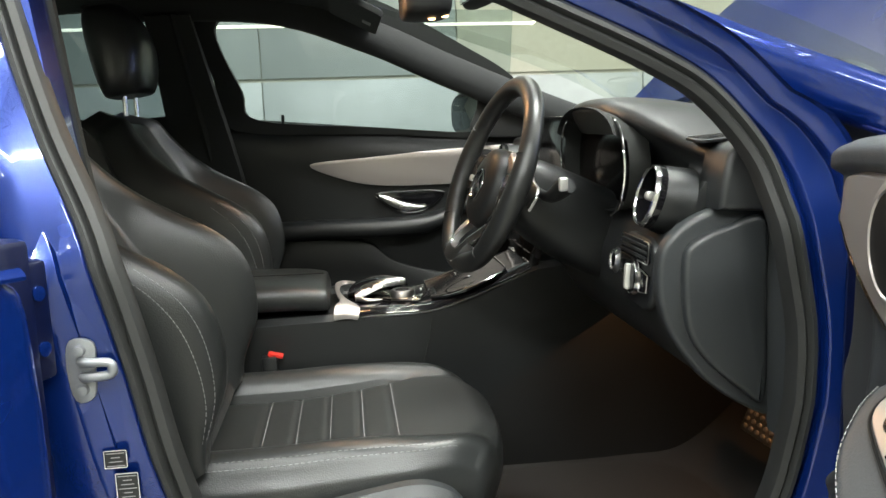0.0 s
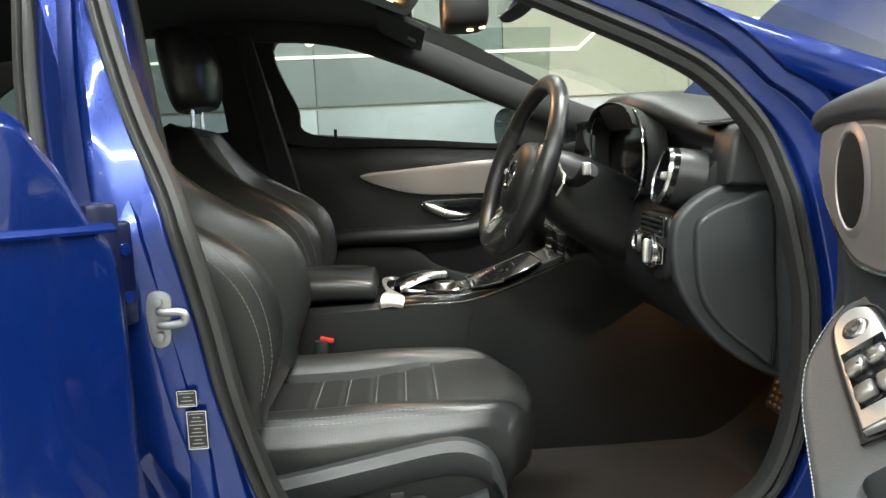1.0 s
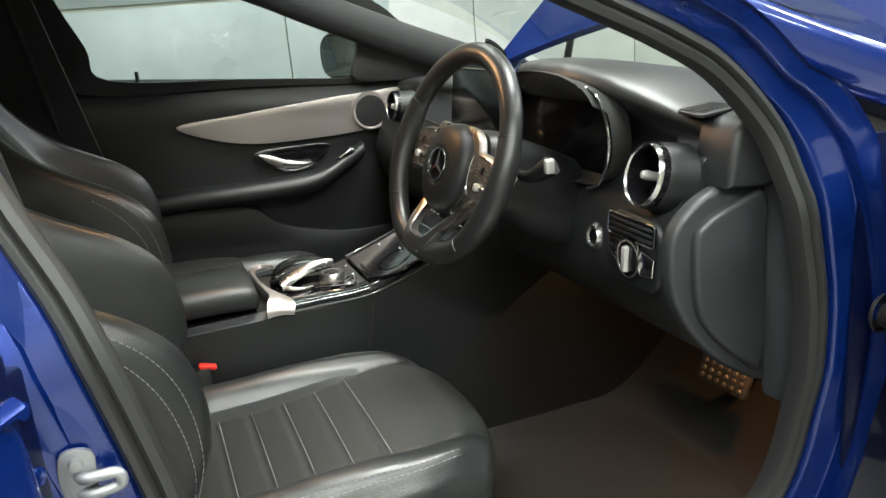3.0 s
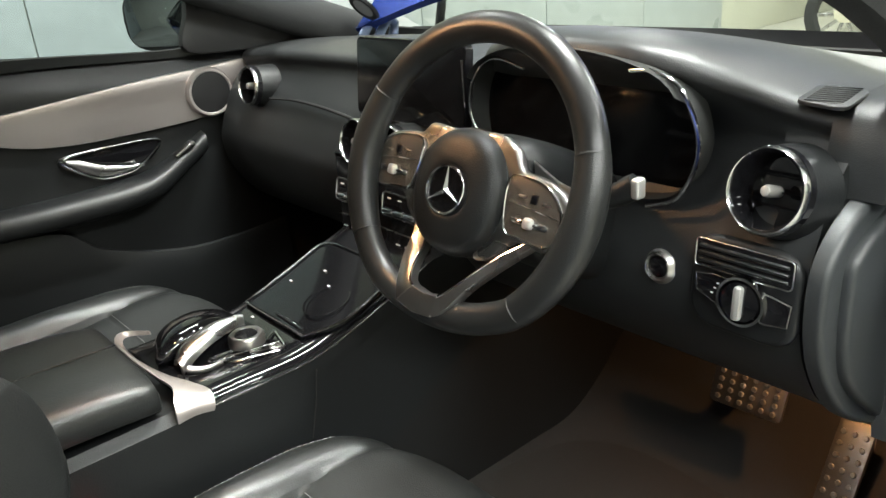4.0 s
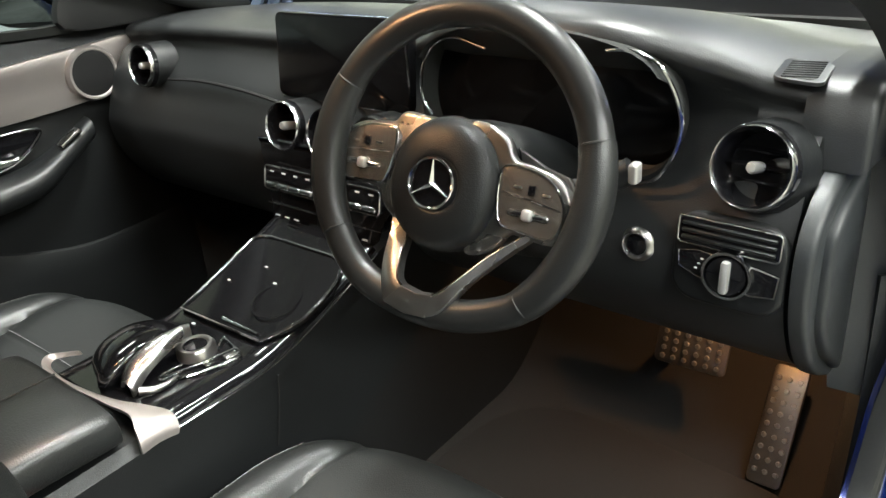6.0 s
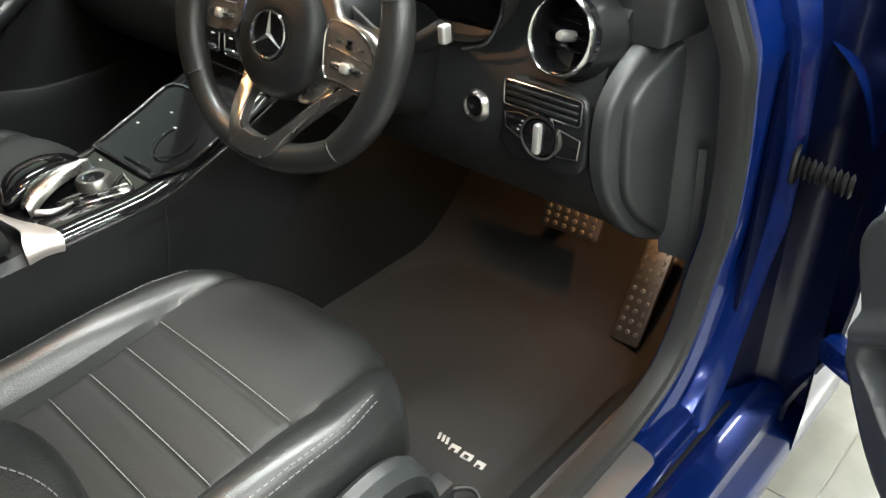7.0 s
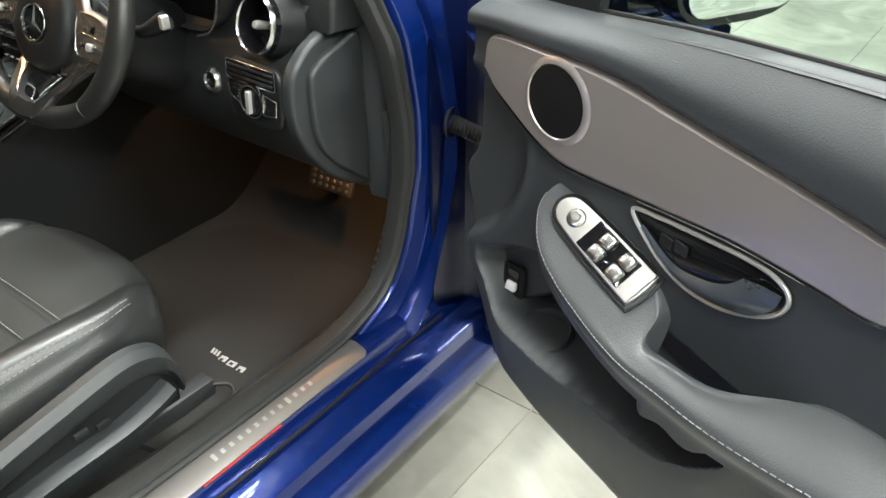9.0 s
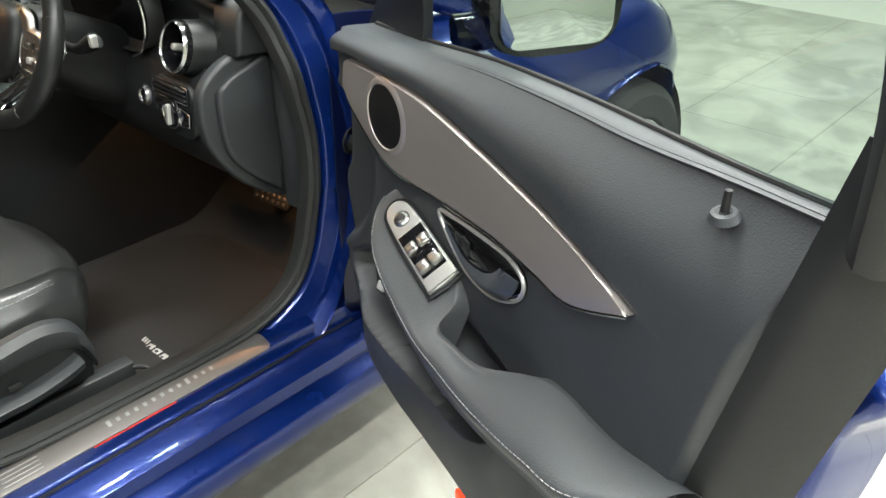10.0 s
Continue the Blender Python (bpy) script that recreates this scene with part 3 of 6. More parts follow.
part("housing", loft([ring(mm @ Vector((0, 0, d)), mm.to_3x3() @ Vector((0.098 * k, 0, 0)), Vector((0, 0, 0.07 * k)), 3.0, 22) for d, k in ((0.006, 0.96), (0.0, 1.0), (-0.03, 1.0), (-0.07, 0.85), (-0.10, 0.5))], 4), BLACKR, mir, "black mirror housing")
# The glass colour is darkened to give the mirror its dark reflection.
part("mirror_glass", slab(rrect(0.172, 0.116, 0.035), 0.004, mm @ Matrix.Translation((0, 0, 0.006)), 0.001), mat("dark_reflection_mirror_glass", (0.20, 0.22, 0.24), 0.03, 1.0, 0, 0, 300, 0.0, rough_vary=0.0), mir, "mirror glass")
part("foot", tube([(0.22, 0.83, 0.985), (0.24, 0.74, 0.965)], 0.025, 8), BLACKR, mir)

# cabin floor, tunnel and bulkhead
cabin = thing("cabin_floor", (0, 0, 0.2), "dark carpeted cabin floor and footwell", "car floor")
part("carpet", net([[(-0.9, -0.66, 0.26), (-0.5, -0.66, 0.255), (0.0, -0.66, 0.25), (0.3, -0.66, 0.25), (0.46, -0.66, 0.27), (0.62, -0.66, 0.42), (0.72, -0.66, 0.62), (0.74, -0.66, 0.80)],
                    [(-0.9, -0.36, 0.25), (-0.5, -0.36, 0.245), (0.0, -0.36, 0.24), (0.3, -0.36, 0.24), (0.46, -0.36, 0.26), (0.62, -0.36, 0.42), (0.72, -0.36, 0.62), (0.74, -0.36, 0.80)],
                    [(-0.9, -0.07, 0.27), (-0.5, -0.07, 0.265), (0.0, -0.07, 0.26), (0.3, -0.07, 0.26), (0.46, -0.07, 0.28), (0.62, -0.07, 0.43), (0.72, -0.07, 0.62), (0.74, -0.07, 0.80)]], 5, 6, 0.01), CARPET, cabin)
part("bulkhead", net([[(0.66, y, z) for y in (-0.68, 0, 0.76)] for z in (0.2, 0.5, 0.94)], 2, 2, 0.02), DARK, cabin)
part("underbody", box(2.9, 1.5, 0.02, Matrix.Translation((-0.65, 0.0, 0.215))), DARK, cabin)
part("passenger_carpet", net([[(x, y, z) for x, z in ((-0.9, 0.26), (-0.3, 0.25), (0.3, 0.25), (0.5, 0.30), (0.7, 0.62), (0.74, 0.8))] for y in (0.06, 0.4, 0.74)], 4, 5, 0.01), CARPET, cabin)
part("passenger_kick_panel", net([[(0.33, 0.742, z), (0.5, 0.725, z), (0.67, 0.70, z)] for z in (0.24, 0.55, 0.80, 0.90)], 3, 3, 0.01), CARPET, cabin)
part("dash_side_trim", net([[(0.322, -0.640, 0.93), (0.335, -0.668, 0.93), (0.342, -0.69, 0.90)], [(0.314, -0.636, 0.80), (0.332, -0.668, 0.80), (0.342, -0.70, 0.80)], [(0.320, -0.636, 0.62), (0.335, -0.668, 0.62), (0.345, -0.70, 0.62)], [(0.328, -0.64, 0.55), (0.336, -0.67, 0.545), (0.342, -0.70, 0.54)]], 5, 4, 0.008), TRIM, cabin, "dark plastic trim beside the dash")
part("sill_trim", extrude_x([(-0.60, 0.26), (-0.635, 0.31), (-0.655, 0.352), (-0.675, 0.366), (-0.69, 0.362)], -1.2, 0.30, 4), TRIM, cabin, "dark plastic sill trim")
part("kick_panel", net([[(0.30, -0.69, 0.36), (0.33, -0.69, 0.55), (0.32, -0.69, 0.72)], [(0.36, -0.66, 0.30), (0.42, -0.66, 0.5), (0.40, -0.66, 0.70)], [(0.5, -0.645, 0.28), (0.6, -0.645, 0.5), (0.6, -0.645, 0.7)]], 5, 5, 0.01), TRIM, cabin, "dark plastic kick panel")

# ---- dashboard ----
dash = thing("dashboard", (0.3, 0, 0.6), "black leather-look dashboard with round chrome vents", "dashboard")


def dash_prof(y):
    """Profile of the dashboard in (x, z) at y."""
    e = (abs(y - 0.0) / 0.66) ** 4
    hump = math.exp(-((y + 0.315) / 0.20) ** 4)
    top = 0.955 - 0.012 * e
    bx = 0.245 - 0.085 * hump
    h = 0.066 * hump
    return [(0.74 - 0.06 * e, 0.918), (0.60, top - 0.016 + h * 0.12), (0.44, top + 0.002 + h * 0.42), (bx + 0.10, top + 0.006 + h * 0.9), (bx + 0.02, top + 0.002 + h), (bx, top - 0.012 + h), (bx + 0.008, top - 0.03 + h),
            (0.235, 0.90 + h * 0.3), (0.205, 0.865), (0.19, 0.835), (0.175, 0.80), (0.165, 0.76), (0.18, 0.70), (0.23, 0.63), (0.30, 0.595), (0.355, 0.66), (0.6, 0.72)]


ys = [-0.618, -0.614, -0.6, -0.55, -0.50, -0.46, -0.40, -0.34, -0.28, -0.22, -0.16, -0.12, -0.06, 0.0, 0.06, 0.12, 0.2, 0.3, 0.4, 0.5, 0.58, 0.64, 0.69]
rows = [cr([Vector((x, y, z)) for x, z in dash_prof(y)], 4) for y in ys]
DASHSKIN = mat("black_grained_dash_skin", (0.016, 0.0172, 0.018), 0.42, 0, 0, 0.0003, 700, 0.2, "cells", spec=0.6)
part("dash_pad", skin(rows), DASHSKIN, dash)
part("dash_end", skin([[Vector((p.x, p.y - 0.001, p.z)) for p in rows[0]], [Vector((max(p.x, 0.25), p.y - 0.006, min(p.z, 0.93))) for p in rows[0]]]), SOFT, dash)
side_cap = [(0.155, 0.80), (0.175, 0.835), (0.22, 0.862), (0.29, 0.872), (0.315, 0.80), (0.325, 0.67), (0.325, 0.575), (0.28, 0.586), (0.22, 0.630), (0.175, 0.69), (0.155, 0.745)]
m_side = Matrix(((1, 0, 0, 0.004), (0, 0, -1, -0.625), (0, 1, 0, 0), (0, 0, 0, 1)))
cap = part("side_cap", slab([(p.x, p.y) for p in cr([(a, b, 0) for a, b in side_cap], 5, True)], 0.02, m_side, 0.008, 3), TRIM, dash, "dark grey dash end cover")
inset = [(0.185, 0.80), (0.205, 0.828), (0.25, 0.845), (0.298, 0.85), (0.303, 0.75), (0.303, 0.602), (0.27, 0.614), (0.22, 0.658), (0.19, 0.71)]
part("inset_panel", slab([(p.x, p.y) for p in cr([(a, b, 0) for a, b in inset], 5, True)], 0.012, Matrix.Translation((0, -0.02, 0)) @ m_side, 0.008, 3), TRIM, cap)
END = [(0.232, 0.866), (0.236, 0.905), (0.243, 0.938), (0.256, 0.951), (0.285, 0.956), (0.40, 0.955), (0.60, 0.935), (0.60, 0.86), (0.34, 0.858)]
part("end_block", slab(END, 0.070, Matrix(((1, 0, 0, 0), (0, 0, -1, -0.596), (0, 1, 0, 0), (0, 0, 0, 1))), 0.010, 4), DASHSKIN, dash, "dark end of the dashboard")


RINGM = mat("polished_silver_ring", (0.55, 0.55, 0.55), 0.18, 1.0)


def round_vent(c, r=0.046, yaw=0.0, tilt=12.0):
    m = Matrix.Translation(c) @ pose(0, 0, 0, 0, -90 + tilt, yaw) @ pose(0, 0, 0, 0, 0, 90)
    bz = part("air_vent", lathe([(0.0, -0.035), (r * 0.82, -0.03), (r * 0.9, 0.004), (r * 1.06, 0.0), (r * 1.1, -0.03)], m, 36), GLOSS, dash, "round gloss black air vent with chrome ring")
    part("collar", lathe([(r * 1.03, -0.004), (r * 1.08, -0.010), (r * 1.12, -0.024), (r * 1.2, -0.05)], m, 40), SOFT, bz)
    part("chrome_ring", lathe([(r * 0.93, 0.002), (r * 0.945, 0.005), (r * 0.98, 0.007), (r * 1.02, 0.005), (r * 1.045, 0.0)], m, 40), RINGM, bz)
    for k in (-0.4, 0.0, 0.4):
        w = math.sqrt(1 - k * k) * r * 0.84
        part("vane", box(2 * w, 0.0014, 0.010, m @ Matrix.Translation((0, k * r * 0.9, -0.020)), 0.0005, 1), GLOSS, bz)
    part("knob", lathe([(0, 0.006), (0.005, 0.005), (0.0068, 0.0), (0.006, -0.02)], m, 12), BRIGHT, bz, "small silver vent knob")


round_vent((0.172, -0.571, 0.880), 0.043, -5, 16)
round_vent((0.180, 0.543, 0.889), 0.037, 0, 10)
for vy in (0.122, 0.03, -0.062):
    round_vent((0.144, vy, 0.841), 0.036, 0, 14)

# screens
DISPLAY = mat("matt_black_display", (0.004, 0.004, 0.0045), 0.14, 0, 0, 0, 300, 0.1, spec=0.22, rough_vary=0.03)
scr = part("media_screen", slab(rrect(0.275, 0.128, 0.012), 0.014, frame_of((0.215, 0.045, 0.932), (0, -1, 0), (0.12, 0, 1)), 0.004), DISPLAY, dash, "blank wide black media screen")
part("screen_edge", tube([(0.2, y, z) for y, z in ((0.18, 0.868), (-0.08, 0.868), (-0.09, 0.88), (-0.09, 0.975))], 0.0015, 6), CHROME, scr)
co = [(-0.150, 0.868), (-0.142, 0.92), (-0.165, 0.972), (-0.22, 1.0), (-0.31, 1.008), (-0.40, 1.0), (-0.462, 0.975), (-0.487, 0.92), (-0.474, 0.872), (-0.43, 0.846), (-0.31, 0.842), (-0.19, 0.848)]
clus = part("instrument_display", slab([(-p.x, p.y) for p in cr([(a, b, 0) for a, b in co], 5, True)], 0.006, frame_of((0.205, 0, 0), (0, -1, 0), (0, 0, 1)), 0.002), DISPLAY, dash, "dark instrument display behind the wheel")
part("display_surround", skin([[Vector((0.208, p.x, p.y)) for p in cr([(a, b, 0) for a, b in co], 5, True)], [Vector((0.172 - 0.02 * (p.y > 0.96), p.x * 1.0, p.y)) for p in cr([(-0.315 + (a + 0.315) * 1.03, 0.92 + (b - 0.92) * 1.02, 0) for a, b in co], 5, True)]], closed_v=True), DARK, clus)
arc = [(0.163, -0.41, 0.989), (0.163, -0.437, 0.990), (0.163, -0.468, 0.979), (0.163, -0.486, 0.956), (0.163, -0.497, 0.926), (0.163, -0.496, 0.899), (0.163, -0.486, 0.874), (0.163, -0.469, 0.852), (0.165, -0.432, 0.838)]
part("cluster_trim", tube(cr(arc, 6), 0.0026, 8), CHROME, clus, "curved chrome cluster trim")
arc2 = [(0.162, -0.250, 0.980), (0.162, -0.205, 0.990), (0.162, -0.172, 0.979), (0.162, -0.151, 0.950), (0.162, -0.146, 0.912), (0.162, -0.160, 0.888)]
part("cluster_trim", tube(cr(arc2, 6), 0.002, 8), CHROME, clus)

# Black bar drawn for the shadow line under the soft dash crease.
part("dash_shade_line", tube(cr([Vector((0.193, 0.49, 0.866)), Vector((0.198, 0.40, 0.870)), Vector((0.196, 0.28, 0.866)), Vector((0.190, 0.18, 0.858))], 5), 0.003, 6), BLACKR, dash)
part("scuttle_band", net([[(0.67, -0.62, 0.912), (0.735, -0.3, 0.916), (0.745, 0, 0.918), (0.735, 0.3, 0.916), (0.67, 0.64, 0.912)], [(0.70, -0.65, 0.955), (0.77, -0.3, 0.942), (0.785, 0, 0.936), (0.77, 0.3, 0.934), (0.70, 0.66, 0.93)]], 3, 5, 0.006), BLACKR, dash, "black band under the windscreen")

# switches beside the wheel
btn = thing("start_button", (0.165, -0.462, 0.779), "round silver-ringed start button on the dash", "button")
mb = Matrix.Translation((0.166, -0.452, 0.769)) @ pose(0, 0, 0, 0, -90 + 8, 0) @ pose(0, 0, 0, 0, 0, 90)
part("ring", lathe([(0.0125, 0.004), (0.0135, 0.007), (0.0155, 0.007), (0.019, 0.001), (0.021, 0)], mb, 28), SATIN, btn)
part("bright_ring", lathe([(0.0150, 0.0072), (0.0158, 0.0078), (0.0166, 0.0066)], mb, 28), SATIN, btn)
part("cap", lathe([(0, 0.006), (0.011, 0.005)], mb, 24), SCREEN, btn)
pan = thing("switch_panel", (0.15, -0.56, 0.78), "dark dash panel with slotted vent and light switch", "switch panel")
mp_ = frame_of((0.1675, -0.558, 0.771), (0, -1, -0.02), (0.06, 0, 1))
part("panel", slab(rrect(0.124, 0.106, 0.03), 0.0095, mp_, 0.007, 3), SOFT, pan)
gr = part("slot_vent", slab(rrect(0.108, 0.030, 0.004), 0.004, mp_ @ Matrix.Translation((0, 0.033, 0.010)), 0.001), GLOSS, pan)
part("slot_frame", tube([mp_ @ Vector((p[0], p[1] + 0.033, 0.0142)) for p in rrect(0.109, 0.031, 0.005)], 0.0008, 5, True), SATIN, gr)
for k in range(3):
    part("slat", box(0.10, 0.004, 0.006, mp_ @ Matrix.Translation((0, 0.025 + k * 0.008, 0.014)), 0.001, 1), SOFT, gr)
lsw = part("light_switch_plate", slab([(-0.052, 0.008), (-0.03, 0.012), (0.035, 0.006), (0.056, 0.002), (0.054, -0.022), (0.03, -0.026), (-0.03, -0.018), (-0.05, -0.01)], 0.004, mp_ @ Matrix.Translation((0, 0, 0.010)), 0.001), GLOSS, pan)
part("plate_edge", tube([mp_ @ Vector((a, b, 0.014)) for a, b in ((-0.052, 0.008), (-0.03, 0.012), (0.035, 0.006), (0.056, 0.002), (0.054, -0.022), (0.03, -0.026), (-0.03, -0.018), (-0.05, -0.01))], 0.0009, 5, True), SATIN, lsw)
ml = mp_ @ Matrix.Translation((0.004, -0.008, 0.012))
part("dial_ring", lathe([(0.022, 0.004), (0.024, 0.008), (0.027, 0.008), (0.028, 0)], ml, 28), CHROME, lsw)
part("dial", lathe([(0, 0.010), (0.021, 0.008), (0.022, 0)], ml, 24), GLOSS, lsw)
for k in (-1, 0, 1):
    part("mark", box(0.003, 0.0016, 0.0004, mp_ @ Matrix.Translation((-0.028 + 0.003 * k, -0.003 + 0.006 * k, 0.0143))), WHITE, lsw)
part("dial_grip", box(0.010, 0.038, 0.011, ml @ Matrix.Translation((0, 0, 0.011)), 0.004), BRIGHT, lsw, "silver light switch grip")
dv = thing("side_vent_grille", (0.23, -0.56, 0.955), "slotted demister vent in the dash top", "air vent")
md = frame_of((0.262, -0.585, 0.9565), (1, 0.10, 0.06), (0, 1, 0.10))
part("frame", slab(rrect(0.072, 0.050, 0.012), 0.004, md, 0.0015), DASHSKIN, dv)
part("well", slab(rrect(0.060, 0.034, 0.012), 0.0006, md @ Matrix.Translation((0, 0, 0.0038))), BLACKR, dv)
for k in range(8):
    part("slat", box(0.0022, 0.036, 0.0016, md @ Matrix.Translation((-0.026 + k * 0.0075, 0, 0.0048)) @ pose(0, 0, 0, 0, 0, 20), 0.0004, 1), DASHSKIN, dv)

# centre stack
stack = thing("centre_stack", (0.15, 0.03, 0.7), "gloss black centre stack with climate switches", "centre console")
ms = frame_of((0.128, 0.035, 0.73), (0, -1, 0), (0.22, 0, 1))
part("fascia", slab([(p.x, p.y) for p in cr([(0.085, -0.10, 0), (0.096, -0.05, 0), (0.106, 0.0, 0), (0.134, 0.045, 0), (0.145, 0.085, 0), (0.13, 0.10, 0), (-0.13, 0.10, 0), (-0.145, 0.085, 0), (-0.134, 0.045, 0), (-0.118, 0.0, 0), (-0.11, -0.05, 0), (-0.10, -0.10, 0)], 3, True)], 0.02, ms @ Matrix.Translation((0, -0.01, -0.012)), 0.006), GLOSS, stack)
for k in (-1, 1):
    sw = part("climate_switch_bar", slab(rrect(0.115, 0.036, 0.006), 0.008, ms @ Matrix.Translation((k * 0.065, 0.03, 0.008)), 0.002), GLOSS, stack)
    part("row_frame", tube([ms @ Vector((k * 0.065 + p[0], 0.03 + p[1], 0.016)) for p in rrect(0.115, 0.036, 0.006)], 0.0014, 6, True), SATIN, sw)
    for j in range(4):
        part("rocker", box(0.0255, 0.0085, 0.005, ms @ Matrix.Translation((k * 0.065 - 0.04 + j * 0.0265, 0.0195, 0.018)), 0.003, 3), CHROME, sw)
        part("mark", box(0.008, 0.002, 0.001, ms @ Matrix.Translation((k * 0.065 - 0.04 + j * 0.027, 0.040, 0.0165))), WHITE, sw)
part("trim_line", box(0.24, 0.0016, 0.002, ms @ Matrix.Translation((0, -0.012, 0.009))), SATIN, stack)
for j in range(6):
    part("mark", box(0.010, 0.002, 0.001, ms @ Matrix.Translation((-0.10 + j * 0.022 + (0.08 if j > 2 else 0), -0.03, 0.0085))), WHITE, stack)

# ---- steering wheel ----
wc = Vector((-0.008, -0.328, 0.901))
nrm = Vector((-math.cos(radians(21.6)) * math.cos(radians(-6)), math.sin(radians(-6)), math.sin(radians(21.6)))).normalized()
wx = nrm.cross(Vector((0, 0, 1))).normalized() * -1
mw = frame_of(wc, wx, nrm.cross(wx)) @ pose(0, 0, 0, 0, 0, -4)
wheel = thing("steering_wheel", wc, "black leather sports steering wheel with flat bottom and silver spokes", "steering wheel")
# Base colour is warm and raised to carry the reading lamp's reflection.
PADM = mat("warm_sheen_switch_panel", (0.20, 0.175, 0.15), 0.22, 0.75, 0.6)
PERF = mat("perforated_black_leather", (0.012, 0.0125, 0.0125), 0.36, 0, 0, 0.0004, 800, 0.35, "cells")


def rim_at(deg):
    """Centre line of the rim at an angle; a soft flat at the bottom."""
    a = radians(deg - 4)
    x, y = 0.1590 * math.cos(a), 0.1590 * math.sin(a)
    if y < -0.128:
        y = -0.128 - (-y - 0.128) * 0.72
    c, s = math.cos(radians(4)), math.sin(radians(4))
    return Vector((x * c - y * s - 0.001, x * s + y * c - 0.003, 0.004))


for a0, a1, r_, m_, nm in ((19, 154, 0.0154, RIMLEATHER, "rim"), (154, 216, 0.0160, PERF, "rim_grip"), (216, 314, 0.0154, RIMLEATHER, "rim"), (314, 379, 0.0160, PERF, "rim_grip")):
    n_ = int((a1 - a0) / 4)
    pts = [mw @ rim_at(a0 + (a1 - a0) * k / n_) for k in range(n_ + 1)]
    part(nm, tube(pts, [r_ + 0.0022 * math.sin(math.pi * k / n_) * (nm == "rim_grip") for k in range(n_ + 1)], 18, False, 1.12, up=nrm), m_, wheel, "smooth black leather rim" if nm == "rim" else "perforated black leather grip")
    p, q = rim_at(a0), rim_at(a0 + 2)
    d = (q - p).normalized()
    part("rim_seam", lathe([(0.0156, -0.0014), (0.0172, -0.0007), (0.0172, 0.0007), (0.0156, 0.0014)], mw @ frame_of(p, (0, 0, 1), d.cross(Vector((0, 0, 1)))), 24), RUBBER, wheel)
part("rim_stitching", dashes([mw @ (rim_at(4 + k) + Vector((-math.cos(radians(k)), -math.sin(radians(k)), 0)) * 0.0164) for k in range(0, 352)], 0.0004, 1, 1), RUBBER, wheel)
HX, HY = -0.010, -0.0215
hub = part("hub", loft([ring(mw @ Vector((HX, HY, h)), (mw.to_3x3() @ Vector((rx, 0, 0))), (mw.to_3x3() @ Vector((0, ry, 0))), 2.15, 44)
                        for rx, ry, h in ((0.050, 0.052, -0.055), (0.063, 0.069, -0.034), (0.0635, 0.0705, -0.012), (0.0605, 0.067, 0.002), (0.052, 0.058, 0.010), (0.038, 0.040, 0.0145), (0.030, 0.030, 0.0152), (0.0275, 0.0275, 0.0125))], 4), SOFT, wheel, "round black airbag hub")
part("hub_seam", tube([mw @ Vector((HX + 0.0638 * math.cos(a), HY + 0.0707 * math.sin(a), -0.013)) for a in [2 * math.pi * k / 48 for k in range(48)]], 0.0012, 6, True), BLACKR, hub)
mh = mw @ Matrix.Translation((HX - 0.004, HY, 0.0125))
part("emblem_ring", tube([mh @ Vector((0.0262 * math.cos(a), 0.0262 * math.sin(a), 0.002)) for a in [2 * math.pi * k / 40 for k in range(40)]], 0.0017, 8, True), CHROME, hub)
part("emblem_disc", lathe([(0, 0.0008), (0.0262, 0.0003)], mh, 32), GLOSS, hub)
for a in (94, 214, 334):
    d = Vector((math.cos(radians(a)), math.sin(radians(a)), 0))
    s_ = Vector((-d.y, d.x, 0))
    part("emblem_bar", skin([[mh @ (s_ * -0.0034 + Vector((0, 0, 0.001))), mh @ Vector((0, 0, 0.0042)), mh @ (s_ * 0.0034 + Vector((0, 0, 0.001)))],
                             [mh @ (d * 0.0255 + s_ * -0.0004 + Vector((0, 0, 0.0015))), mh @ (d * 0.0255 + Vector((0, 0, 0.0022))), mh @ (d * 0.0255 + s_ * 0.0004 + Vector((0, 0, 0.0015)))]]), CHROME, hub)
# silver bracket round the hub, with a switch pad on each arm
PADO = ((0.060, 0.020), (0.084, 0.025), (0.112, 0.019), (0.131, 0.000), (0.133, -0.024), (0.120, -0.038), (0.088, -0.036), (0.066, -0.030))
BRK = [(0.012, 0.060), (0.036, 0.061), (0.058, 0.050), (0.070, 0.032), (0.088, 0.030), (0.118, 0.023), (0.138, 0.003), (0.140, -0.027), (0.124, -0.044), (0.088, -0.042), (0.076, -0.045), (0.068, -0.058), (0.052, -0.070), (0.034, -0.074), (0.032, -0.062), (0.046, -0.040), (0.048, -0.01), (0.042, 0.018), (0.018, 0.036)]
LIMB = {-1: ([(-0.074, -0.066, -0.014), (-0.068, -0.086, -0.006), (-0.061, -0.112, 0.008), (-0.051, -0.140, 0.018), (-0.042, -0.154, 0.0215)], [(-0.050, -0.070, -0.014), (-0.044, -0.092, -0.004), (-0.038, -0.110, 0.010), (-0.031, -0.126, 0.019), (-0.022, -0.132, 0.0215)]),
        1: ([(0.098, -0.056, -0.008), (0.071, -0.086, 0.002), (0.047, -0.117, 0.014), (0.030, -0.146, 0.0205), (0.012, -0.157, 0.0215)], [(0.094, -0.050, -0.008), (0.064, -0.078, 0.003), (0.040, -0.108, 0.015), (0.026, -0.124, 0.020), (0.016, -0.132, 0.0215)])}
